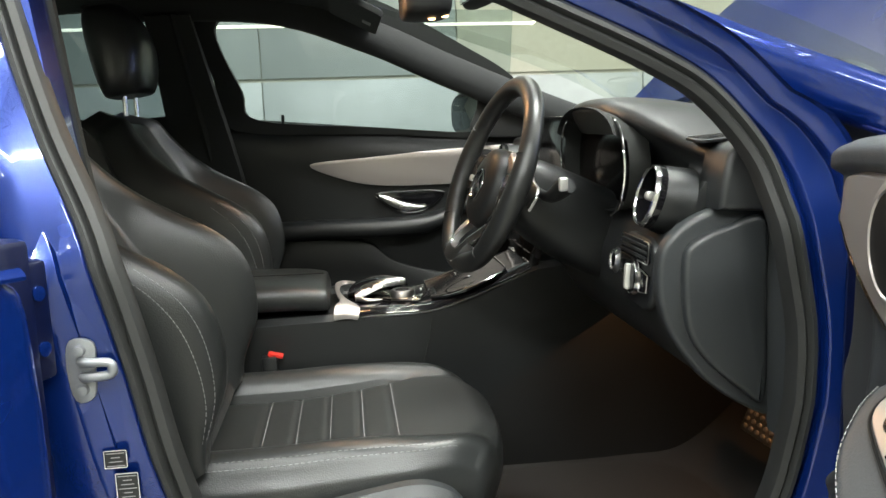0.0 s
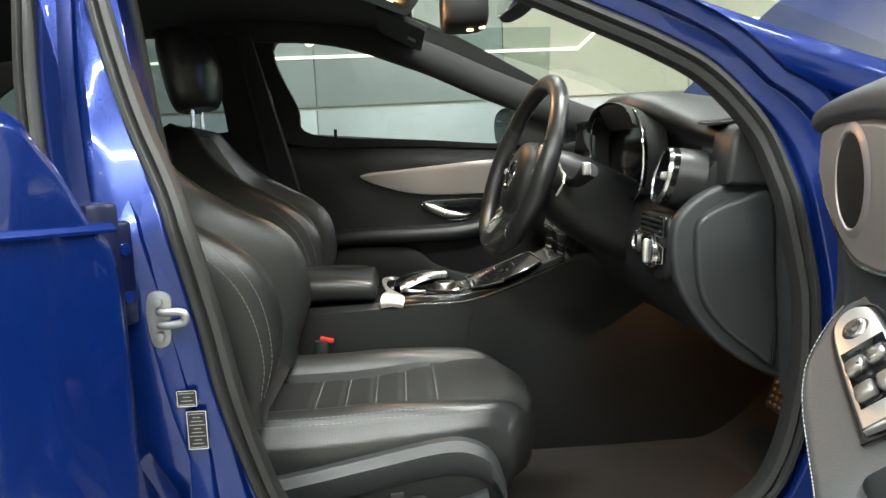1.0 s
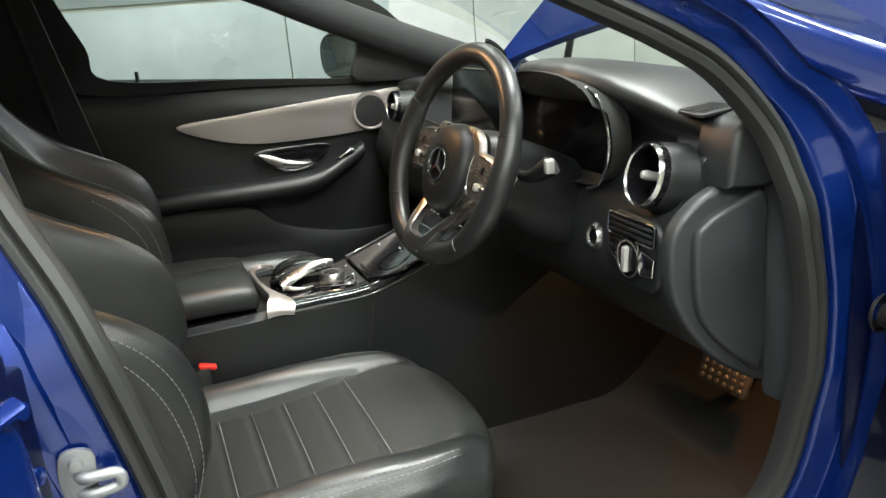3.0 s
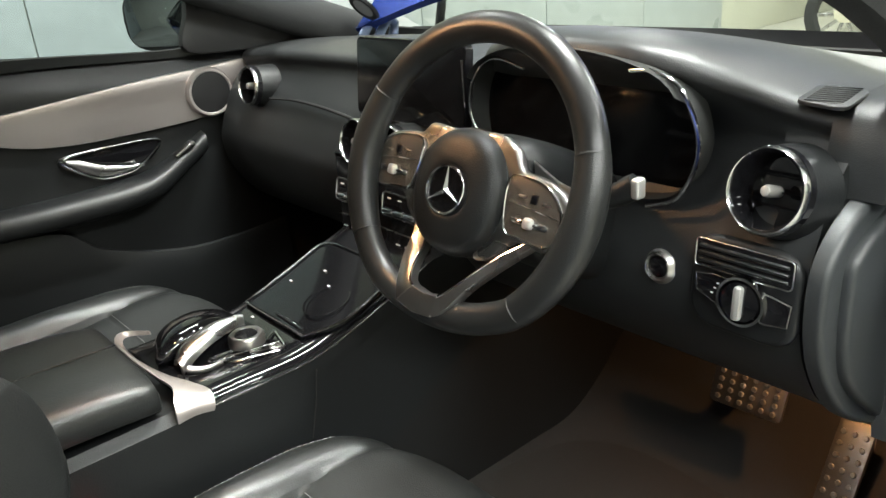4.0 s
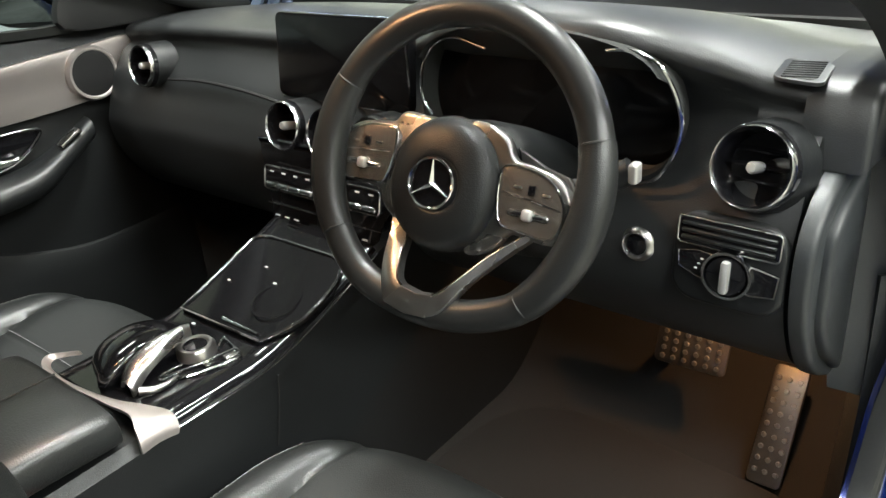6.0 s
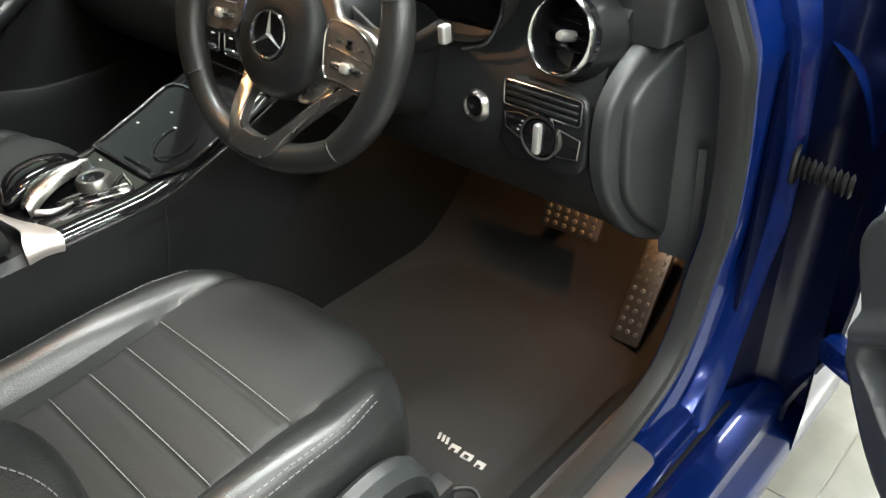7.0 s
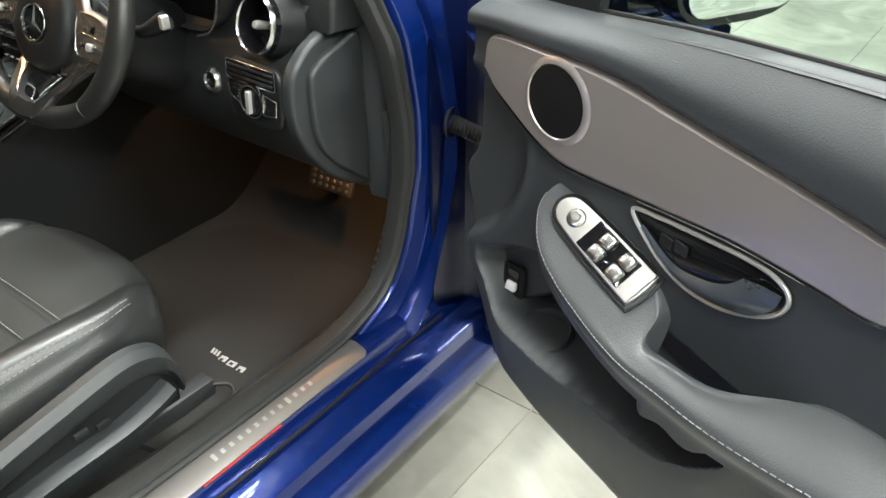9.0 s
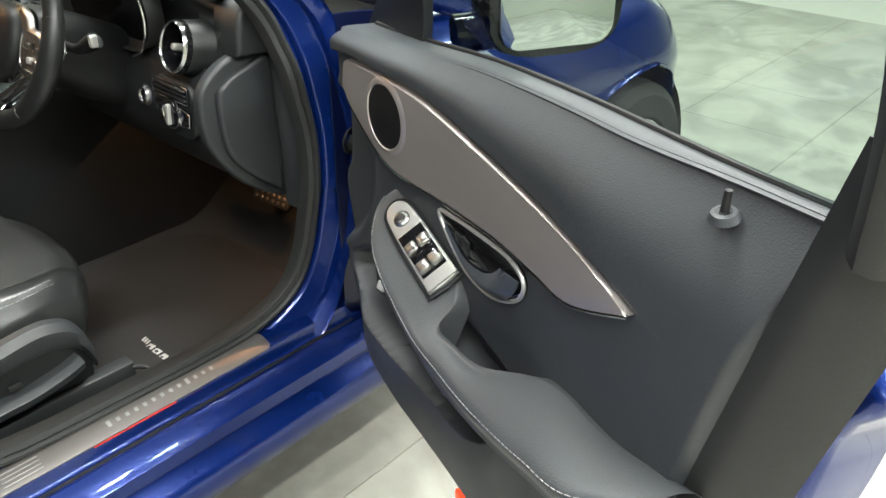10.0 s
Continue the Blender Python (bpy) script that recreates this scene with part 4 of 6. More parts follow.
for s in (-1, 1):
    ml0 = mw @ Matrix.Translation((-0.018, 0.001, -0.020) if s < 0 else (-0.006, -0.013, -0.020))
    sp = part("spoke", slab([(p.x, p.y) for p in cr([(s * a, min(b, 0.044) if s < 0 else b, 0) for a, b in BRK][::s], 4, True)], 0.012, ml0, 0.0045, 3), SATIN, wheel, "satin silver spoke bracket")
    pd = part("switch_pad", slab([(p.x, p.y) for p in cr([(s * a, b, 0) for a, b in PADO][::s], 4, True)], 0.004, ml0 @ Matrix.Translation((0, 0, 0.0115)), 0.0015), PADM, sp, "smoked switch pad with the lamp's warm sheen in its colour")
    part("pad_edge", tube([ml0 @ Vector((p.x, p.y, 0.0150)) for p in cr([(s * a, b, 0) for a, b in PADO], 4, True)], 0.0013, 6, True), CHROME, pd)
    part("pad_line", tube([ml0 @ Vector((s * a, b, 0.0156)) for a, b in ((0.066, -0.001), (0.100, -0.004), (0.130, -0.008))], 0.0009, 6), CHROME, pd)
    part("touch_button", box(0.0075, 0.010, 0.003, ml0 @ Matrix.Translation((s * 0.097, 0.006, 0.0160)), 0.001), SCREEN, pd)
    part("slider", box(0.046, 0.0065, 0.004, ml0 @ Matrix.Translation((s * 0.098, -0.019, 0.0160)), 0.0028, 3), CHROME, pd)
    part("slider_slot", box(0.034, 0.0025, 0.004, ml0 @ Matrix.Translation((s * 0.098, -0.019, 0.0170)), 0.0008, 1), GLOSS, pd)
    part("slider_grip", box(0.012, 0.012, 0.008, ml0 @ Matrix.Translation((s * 0.098, -0.019, 0.0185)), 0.0035, 3), BRIGHT, pd)
    for q in (-0.016, 0.016):
        part("touch_button", box(0.009, 0.003, 0.003, ml0 @ Matrix.Translation((s * 0.097 + q, 0.005 - s * q * 0.08, 0.0158)), 0.001), SATIN, pd)
    # one limb of the forked lower spoke: flat face, deep side
    part("lower_spoke", skin([[mw @ (Vector(o) - Vector((0, 0, 0.014))), mw @ (Vector(o) - Vector((0, 0, 0.002))), mw @ Vector(o).lerp(Vector(i_), 0.12), mw @ Vector(o).lerp(Vector(i_), 0.88), mw @ (Vector(i_) - Vector((0, 0, 0.002))), mw @ (Vector(i_) - Vector((0, 0, 0.014)))]
                              for o, i_ in zip(cr(LIMB[s][0], 6), cr(LIMB[s][1], 6))], closed_v=True, caps=True), SATIN, wheel, "satin silver lower spoke")
    part("spoke_edge", tube([mw @ (p + Vector((0, 0, -0.0012))) for p in cr(LIMB[s][1], 6)], 0.0013, 6), CHROME, wheel)
    part("shift_paddle", slab([(s * a, b) for a, b in ((0.05, 0.030), (0.085, 0.034 if s < 0 else 0.016), (0.112, 0.026 if s < 0 else 0.010), (0.122, -0.006), (0.11, -0.03), (0.07, -0.016))][::s], 0.005, mw @ Matrix.Translation((0, 0, -0.046)), 0.002), SATIN, wheel, "silver shift paddle")
part("lower_web", slab([(-0.0425, -0.1545), (-0.015, -0.160), (0.0125, -0.1575), (0.0165, -0.1315), (-0.003, -0.1345), (-0.0225, -0.1315)], 0.014, mw @ Matrix.Translation((0, 0, 0.0078)), 0.002), SATIN, wheel, "satin silver spoke foot")
col = thing("steering_column", (0.1, -0.322, 0.85), "black plastic steering column shroud with stalks", "steering column")
ca_ = -nrm
part("shroud", loft([ring(wc + ca_ * d + Vector((0, 0, dz)), wx * a, nrm.cross(wx) * b, 3.0, 20) for d, a, b, dz in ((0.035, 0.05, 0.045, 0), (0.06, 0.062, 0.06, -0.008), (0.12, 0.068, 0.072, -0.022), (0.22, 0.07, 0.075, -0.035), (0.30, 0.06, 0.06, -0.04))], 4), SOFT, col)
part("stalk", tube(cr([wc + ca_ * 0.075 - Vector((0, 0.05, 0)), wc + ca_ * 0.078 - Vector((0, 0.12, 0.0)), Vector((0.078, -0.485, 0.894))], 5), [0.008, 0.008, 0.008, 0.008, 0.008, 0.009, 0.010, 0.0115, 0.0125, 0.013, 0.013], 12, flat=1.15), SOFT, col, "black control stalk")
part("stalk_end", box(0.014, 0.010, 0.021, Matrix.Translation((0.070, -0.492, 0.895)), 0.003, 3), BRIGHT, col, "silver stalk end")
part("stalk", tube(cr([wc + ca_ * 0.075 + Vector((0, 0.05, 0)), wc + ca_ * 0.075 + Vector((0, 0.11, -0.01)), wc + ca_ * 0.07 + Vector((0, 0.17, 0.0))], 5), 0.008, 10, flat=1.3), SOFT, col, "black control stalk")

# ---- centre console ----
con = thing("centre_console", (-0.2, 0.04, 0.26), "black centre console with gloss panel and silver trim", "centre console")
CY = 0.04


def con_z(x):
    return 0.622 + 0.02 * (x + 0.23) + 0.42 * max(0, x + 0.09) ** 1.15


secs = []
for x in (-0.95, -0.6, -0.3, -0.15, -0.05, 0.03, 0.10, 0.16, 0.40, 0.66):
    z = con_z(min(x, 0.14)) - 0.004
    secs.append([Vector((x, CY + dy, zz)) for dy, zz in ((-0.115, 0.26), (-0.118, 0.40), (-0.118, 0.53), (-0.112, z - 0.012), (-0.10, z), (0.10, z), (0.112, z - 0.012), (0.118, 0.53), (0.118, 0.40), (0.115, 0.26))])
part("console_side", loft(secs, 4), SOFT, con)
xs = (-0.27, -0.2, -0.1, -0.02, 0.03, 0.07, 0.115)
part("gloss_panel", net([[(x, CY + dy, con_z(x) + 0.003 - 0.01 * (abs(dy) > 0.1)) for x in xs] for dy in (-0.113, -0.098, -0.04, 0.04, 0.098, 0.113)], 4, 5, 0.006), GLOSS, con, "gloss black console panel")
part("chrome_line", tube(cr([(x, CY - 0.117, con_z(x) - 0.010) for x in xs], 5), 0.0011, 6), CHROME, con)
TR = [((-0.236, 0.140, 0.634), (-0.240, 0.146, 0.640)), ((-0.262, 0.160, 0.634), (-0.267, 0.168, 0.641)), ((-0.276, 0.140, 0.634), (-0.286, 0.142, 0.642)), ((-0.278, 0.080, 0.634), (-0.288, 0.079, 0.642)), ((-0.266, 0.012, 0.633), (-0.282, 0.004, 0.641)),
      ((-0.249, -0.030, 0.631), (-0.277, -0.041, 0.640)), ((-0.238, -0.062, 0.628), (-0.286, -0.068, 0.636)), ((-0.240, -0.0795, 0.617), (-0.290, -0.0795, 0.622)), ((-0.243, -0.0795, 0.606), (-0.290, -0.0795, 0.608))]
part("silver_trim", net([[f, Vector(f).lerp(Vector(g), 0.5) + Vector((0, 0, 0.003)), g] for f, g in TR], 6, 3, 0.004), ALU, con, "satin silver console trim")
COV = [(-0.088, -0.044, 0.128), (-0.06, -0.062, 0.130), (-0.035, -0.074, 0.131), (0.0, -0.076, 0.131), (0.035, -0.072, 0.133), (0.056, -0.062, 0.133), (0.066, -0.048, 0.122), (0.070, -0.03, 0.10)]
cv = part("cup_holder_cover", net([[(x, y0_ + (y1_ - y0_) * k, con_z(x) + 0.009) for x, y0_, y1_ in COV] for k in (0, 0.5, 1)], 5, 5, 0.004), GLOSS, con, "gloss black sliding cover")
edge = [(x, y0_, con_z(x) + 0.011) for x, y0_, y1_ in COV] + [(x, y1_, con_z(x) + 0.011) for x, y0_, y1_ in COV[::-1]]
part("cover_edge", tube(edge, 0.0022, 6, True), CHROME, cv)
part("pull_slot", tube([(-0.078, -0.030, con_z(-0.078) + 0.011), (-0.078, 0.045, con_z(-0.078) + 0.011)], 0.0022, 6), CHROME, cv)
part("cup_holder", lathe([(0.034, 0.0008), (0.0345, 0.0016), (0.037, 0.0016), (0.0375, 0.0008)], frame_of((-0.022, -0.008, con_z(-0.022) + 0.0105), (1, 0, 0.25), (0, 1, 0)), 36), GLOSS, cv)
pad = part("touch_pad", loft([ring((x, y, con_z(x) + h), (0.006, w, 0), (0, 0, t), 2.8, 20) for x, y, w, h, t in ((-0.256, 0.064, 0.010, 0.010, 0.008), (-0.250, 0.068, 0.028, 0.016, 0.013), (-0.225, 0.076, 0.037, 0.022, 0.017), (-0.185, 0.080, 0.036, 0.026, 0.016), (-0.150, 0.078, 0.026, 0.022, 0.012), (-0.134, 0.074, 0.010, 0.016, 0.007))], 4), GLOSS, con, "gloss black hand rest with touch pad")
BU = [(-0.247, 0.024, 0.640), (-0.228, 0.036, 0.653), (-0.186, 0.040, 0.664), (-0.150, 0.037, 0.664), (-0.136, 0.033, 0.661)]
BL = [(-0.245, 0.004, 0.636), (-0.220, 0.014, 0.648), (-0.190, 0.017, 0.659), (-0.153, 0.024, 0.662), (-0.139, 0.026, 0.660)]
part("bridge", net([[Vector(u).lerp(Vector(l), k) + Vector((0, 0, h)) for u, l in zip(BU, BL)] for k, h in ((-0.12, -0.008), (0, 0), (0.3, 0.004), (0.7, 0.004), (1.0, 0), (1.15, -0.009))], 3, 6, 0.004), SATIN, con, "satin silver bridge")
part("bridge_foot", tube(cr([(-0.240, -0.003, 0.634), (-0.226, -0.012, 0.631), (-0.206, -0.013, 0.629), (-0.19, -0.008, 0.628)], 5), [0.006 - 0.0002 * k for k in range(16)], 10), SATIN, con)
part("rotary_knob", lathe([(0, 0.013), (0.016, 0.013), (0.018, 0.015), (0.0225, 0.015), (0.0255, 0.011), (0.026, 0.0)], Matrix.Translation((-0.145, 0.0135, con_z(-0.143) + 0.006)), 36), SATIN, con, "silver rotary knob")
part("knob_cap", lathe([(0, 0.0146), (0.0150, 0.0146), (0.0165, 0.0132)], Matrix.Translation((-0.145, 0.0135, con_z(-0.143) + 0.006)), 24), GLOSS, con)
LENS = [(-0.206, 0.010), (-0.190, -0.016), (-0.156, -0.032), (-0.123, -0.0415), (-0.113, -0.034), (-0.107, -0.010), (-0.103, 0.014), (-0.130, -0.004), (-0.16, 0.006)]
part("button_frame", tube([(p.x, p.y, con_z(p.x) + 0.006) for p in cr([(a, b, 0) for a, b in LENS], 5, True)], 0.0018, 6, True), CHROME, con)
part("button_line", tube([(-0.200, 0.006, con_z(-0.2) + 0.006), (-0.16, -0.010, con_z(-0.16) + 0.006), (-0.112, -0.020, con_z(-0.11) + 0.006)], 0.0012, 6), CHROME, con)
for bx_, by_ in ((-0.124, -0.030), (-0.150, -0.023)):
    part("console_button", box(0.018, 0.012, 0.004, Matrix.Translation((bx_, by_, con_z(bx_) + 0.006)) @ pose(0, 0, 0, 0, 0, -12), 0.0015), SATIN if bx_ > -0.14 else GLOSS, con)
for mx_, my_ in ((-0.02, 0.10), (0.02, 0.06), (0.0, 0.02), (-0.10, 0.085)):
    part("mark", box(0.003, 0.006, 0.0006, Matrix.Translation((mx_, my_, con_z(mx_) + (0.0112 if mx_ > -0.088 else 0.0045 if mx_ > -0.12 else 0.036)))), WHITE, con)
armr = part("armrest", loft([ring((x, CY + 0.008, z), (0, w, 0), (0, 0, h), 4.0, 28) for x, z, w, h in ((-0.298, 0.638, 0.108, 0.010), (-0.302, 0.642, 0.117, 0.020), (-0.314, 0.647, 0.122, 0.028), (-0.40, 0.653, 0.124, 0.031), (-0.6, 0.653, 0.124, 0.031), (-0.72, 0.65, 0.12, 0.03))], 4), LEATHER, con, "black leather armrest lid")
part("seam", tube([(-0.31 - 0.4 * k / 8, CY, 0.6842) for k in range(9)], 0.0012, 5), BLACKR, armr)
seam = [(-0.093, CY - 0.1195, 0.60), (-0.10, CY - 0.1205, 0.56), (-0.115, CY - 0.1205, 0.50)]
part("side_joint", tube(seam, 0.0012, 5), BLACKR, con)

# ---- pedals, mat ----
# Stud colour is lightened for the highlights on the pedal studs.
STUD = mat("highlight_stud_metal", (0.34, 0.32, 0.29), 0.3, 0.9)
PEDAL = mat("worn_steel_pedal", (0.15, 0.14, 0.125), 0.36, 0.85, 0, 0.0002, 300, 0.2)


def pedal(name, m, w, h, label, rows_, cols):
    p = thing(name, m.translation, label, "pedal")
    part("plate", slab(rrect(w, h, 0.008), 0.008, m, 0.002), PEDAL, p, "perforated steel pedal plate")
    for i in range(rows_):
        for j in range(cols):
            part("stud", lathe([(0, 0.0045), (0.0035, 0.004), (0.0045, 0)], m @ Matrix.Translation(((j + 0.5) / cols * w * 0.92 - w * 0.46, (i + 0.5) / rows_ * h * 0.88 - h * 0.44, 0.008)), 10), STUD, p, "metal stud with its highlight in the colour")
    part("arm", tube([m @ Vector((0, -0.0, -0.004)), m @ Vector((0, 0.02, -0.06)), m @ Vector((0, 0.12, -0.10))], 0.010, 8), SOFT, p)
    return p


pedal("brake_pedal", frame_of((0.448, -0.418, 0.458), (0.1, -1, -0.03), (0.40, 0, 1)), 0.112, 0.062, "steel brake pedal with raised metal studs", 4, 6)
pedal("accelerator_pedal", frame_of((0.47, -0.555, 0.35), (0, -1, 0), (0.62, 0.1, 1)), 0.052, 0.19, "long steel accelerator pedal with raised metal studs", 9, 3)
mat_poly = [(p.x, p.y) for p in cr([(-0.15, -0.60, 0), (0.10, -0.615, 0), (0.30, -0.62, 0), (0.40, -0.60, 0), (0.42, -0.45, 0), (0.42, -0.2, 0), (0.30, -0.10, 0), (0.0, -0.10, 0), (-0.15, -0.14, 0)], 5, True)]
fm = thing("floor_mat", (0.1, -0.36, 0.26), "dark velour driver floor mat with silver badge bars", "floor mat")
part("mat", slab(mat_poly, 0.012, Matrix.Translation((0, 0, 0.258)), 0.005), CARPET, fm)
for k, (by, bw) in enumerate(((-0.458, 0.0045), (-0.466, 0.0045), (-0.474, 0.0045), (-0.492, 0.016), (-0.516, 0.018), (-0.541, 0.015))):
    part("badge_bar", box(0.013, bw, 0.002, Matrix.Translation((0.054 + 0.004 * (k < 3), by, 0.2715)) @ pose(0, 0, 0, 0, 0, 24 if k < 3 else 8), 0.0006, 1), ETCH, fm)
    if k > 2:
        part("badge_gap", box(0.006, bw * 0.42, 0.0006, Matrix.Translation((0.0525 - 0.003 * (k % 2), by, 0.2727))), CARPET, fm)

# ---- seats ----
def step(a, b, v):
    q = min(max((v - a) / (b - a), 0), 1)
    return q * q * (3 - 2 * q)


def seat_section(c, across, out, w, depth, bolster, dip, low):
    """Closed loop: the padded face with side bolsters, and the back."""
    pts = [(-w, -low), (-w * 1.02, -low * 0.4), (-w * 1.0, bolster * 0.5), (-w * 0.93, bolster), (-w * 0.80, bolster * 1.02), (-w * 0.68, dip + (bolster - dip) * 0.25), (-w * 0.6, dip), (-w * 0.3, dip + 0.002), (0, dip + 0.002),
           (w * 0.3, dip + 0.002), (w * 0.6, dip), (w * 0.68, dip + (bolster - dip) * 0.25), (w * 0.80, bolster * 1.02), (w * 0.93, bolster), (w * 1.0, bolster * 0.5), (w * 1.02, -low * 0.4), (w, -low), (w * 0.5, -low - 0.01), (-w * 0.5, -low - 0.01)]
    return [c + across * p.x + out * p.y for p in cr([(q[0], q[1], 0) for q in pts], 3, True)]


SEAMS = (-0.195, -0.250, -0.305, -0.360, -0.415)


def cushion_front(q):
    return -0.022 - 0.058 * abs(q) ** 3.0


def cushion_z(x, q, w):
    """Height of the seat cushion at x and at q of its half width w."""
    a = abs(q) * w
    gv = 0.146 + 0.022 * step(-0.22, -0.07, x)
    z = 0.484 + 0.010 * step(-0.40, -0.12, x) + 0.016 * step(-0.36, -0.10, x)
    b = 0.044 - 0.034 * step(-0.34, -0.07, x)
    if a > gv:
        k = (a - gv) / (w - gv)
        z += b * math.sin(math.pi * min(k ** 0.85 * 0.86, 1)) ** 0.9
    z -= 0.005 * math.exp(-((a - gv) / 0.005) ** 2) * (1 - 0.8 * step(-0.22, -0.12, x))
    if a < gv:
        e = min(1, (gv - a) / 0.01)
        for sx in SEAMS:
            z -= 0.0040 * e * math.exp(-((x - sx) / 0.0045) ** 2)
        z += 0.004 * (1 - (a / gv) ** 2)
    z -= 0.016 * (1 - min((w - a) / 0.022, 1)) ** 2
    z -= 0.020 * (1 - min((cushion_front(q) - x) / 0.05, 1)) ** 2.2
    return z


def back_bolster(u):
    """Height of the backrest's side bolster at u of its length."""
    return (0.018 + 0.112 * math.exp(-((u - 0.33) / 0.28) ** 2)) * step(-0.04, 0.15, u)


INSERT = mat("matt_black_insert_leather", (0.0165, 0.018, 0.0178), 0.52, 0, 0, 0.0005, 700, 0.3, "cells", spec=0.4)


def car_seat(y0, label, side=-1):
    s = thing("bucket_seat", (-0.3, y0, 0.26), label, "car seat", "front seats")
    ax, up = Vector((0, 1, 0)), Vector((0, 0, 1))
    W = 0.228
    yc = y0 + 0.022 * (side < 0)
    qs = [-1 + 2 * k / 72 for k in range(73)]
    wide = lambda x: W * (1 - 0.10 * step(-0.18, -0.06, x))
    top = []
    for q in qs:
        xs_ = [-0.54 + (cushion_front(q) + 0.54) * k / 110 for k in range(111)]
        top.append([Vector((x, yc + q * wide(x), cushion_z(x, q, W))) for x in xs_])
    rim = [(p, Vector((0, -1, 0))) for p in top[0][:-1]] + [(r[-1], Vector((1, 0.9 * q ** 7, 0)).normalized()) for q, r in zip(qs, top)] + [(p, Vector((0, 1, 0))) for p in top[-1][:-1][::-1]]
    skirt = [[p + n * o - up * d for o, d in ((0, 0), (0.004, 0.004), (0.007, 0.012), (0.011, 0.035), (0.010, 0.065), (0.0, 0.10), (-0.03, 0.125))] for p, n in rim]
    edge = 12
    part("insert", skin(top[edge:len(top) - edge]), INSERT, s, "matt black ribbed seat insert", smooth=70)
    cus = join(skin(top[:edge + 1]), skin(top[len(top) - edge - 1:]), skin(skirt))
    bmesh.ops.remove_doubles(cus, verts=cus.verts, dist=1e-5)
    part("cushion", cus, LEATHER, s, "black leather seat cushion with ribbed centre", smooth=70)
    for sx in SEAMS:
        part("stitch_line", tube([(sx + 0.006, yc + q * wide(sx), cushion_z(sx + 0.006, q, W) + 0.0005) for q in [-0.62 + 0.04 * i for i in range(32)]], 0.0006, 5), STITCH, s)
    for d in (-1, 1):
        for q in (0.955, 0.925):
            part("edge_stitch", dashes([(x, yc + d * q * wide(x), cushion_z(x, q, W) + 0.0004) for x in [-0.50 + 0.003 * i for i in range(134)]], 0.0005), STITCH, s)
    a0, a1 = Vector((-0.472, y0, 0.52)), Vector((-0.775, y0, 1.035))
    d_ = (a1 - a0).normalized()
    out = Vector((d_.z, 0, -d_.x))
    bs = []
    for u in [0, 0.06, 0.14, 0.24, 0.34, 0.44, 0.54, 0.64, 0.74, 0.84, 0.92, 0.97, 1.0, 1.015]:
        c = a0.lerp(a1, u)
        w = 0.225 + 0.012 * math.sin(math.pi * min(u / 0.7, 1)) - 0.085 * max(0, (u - 0.62) / 0.38) ** 1.6
        bol = back_bolster(u)
        if u > 0.92:
            f = (u - 0.92) / 0.095
            w *= 1 - 0.25 * f
            bol *= 1 - f
            c = c - out * 0.03 * f
        bs.append(seat_section(c, ax, out, w, 0.1, bol, -0.004 - (0.02 * (u > 0.95)), 0.085 - 0.03 * u))
    part("backrest", loft(bs, 3), LEATHER, s, "black leather backrest with side bolsters")
    for d in (-1, 1):
        for wq, oq in ((0.985, 0.74), (0.955, 0.90)):
            part("bolster_stitch", dashes(cr([a0.lerp(a1, u) + ax * d * (0.225 + 0.012 * math.sin(math.pi * min(u / 0.7, 1))) * wq + out * (back_bolster(u) * oq + 0.0015) for u in (0.06, 0.12, 0.18, 0.24, 0.30, 0.36, 0.42, 0.48)], 14), 0.0006), STITCH, s)
    hc = Vector((-0.765, y0 - 0.02, 1.165))
    dh = Vector((-0.14, 0, 0.99))
    oh = Vector((0.99, 0, 0.14))
    part("headrest", loft([ring(hc + dh * h + oh * o, ax * w, oh * t, 2.8, 24) for h, w, t, o in ((-0.105, 0.06, 0.03, 0), (-0.10, 0.095, 0.048, 0), (-0.06, 0.118, 0.06, 0.004), (0.0, 0.122, 0.066, 0.006), (0.06, 0.115, 0.06, 0.0), (0.095, 0.092, 0.045, -0.008), (0.103, 0.06, 0.028, -0.01))], 4), LEATHER, s, "black leather headrest")
    for d in (-0.05, 0.05):
        part("headrest_post", tube([hc - dh * 0.15 - oh * 0.01 + ax * d, hc - dh * 0.08 + ax * d], 0.006, 10), CHROME, s, "chrome headrest post")
    part("side_cover", loft([[Vector((x, y0 + side * q, z)) for q, z in ((0.226, z1 - 0.010), (0.236, z1 - 0.002), (0.250, z1 - 0.004), (0.261, z1 - 0.018), (0.260, z1 - 0.042), (0.250, z1 - 0.058), (0.226, z1 - 0.060))] for x, z1, z0 in ((-0.58, 0.432, 0.36), (-0.43, 0.452, 0.35), (-0.30, 0.475, 0.345), (-0.19, 0.493, 0.345), (-0.14, 0.486, 0.35), (-0.11, 0.462, 0.36), (-0.095, 0.42, 0.37))], 6), TRIM, s, "grey plastic seat side cover")
    part("side_panel", loft([[Vector((x, y0 + side * q, z)) for q, z in ((0.20, z1), (0.240, z1), (0.246, z1 - 0.03), (0.243, 0.345), (0.20, 0.345))] for x, z1 in ((-0.57, 0.41), (-0.43, 0.425), (-0.30, 0.448), (-0.19, 0.466), (-0.13, 0.45), (-0.10, 0.40))], 5), SOFT, s, "black plastic seat side panel")
    part("lower_cover", loft([[Vector((x, y0 + side * q, z)) for q, z in ((0.235, z1 - 0.004), (0.268, z1), (0.284, z1 - 0.005), (0.281, z1 - 0.018), (0.24, z1 - 0.036))] for x, z1 in ((-0.52, 0.372), (-0.42, 0.378), (-0.32, 0.387), (-0.22, 0.390), (-0.16, 0.400), (-0.125, 0.412))], 5), TRIM, s, "grey plastic lower seat trim")
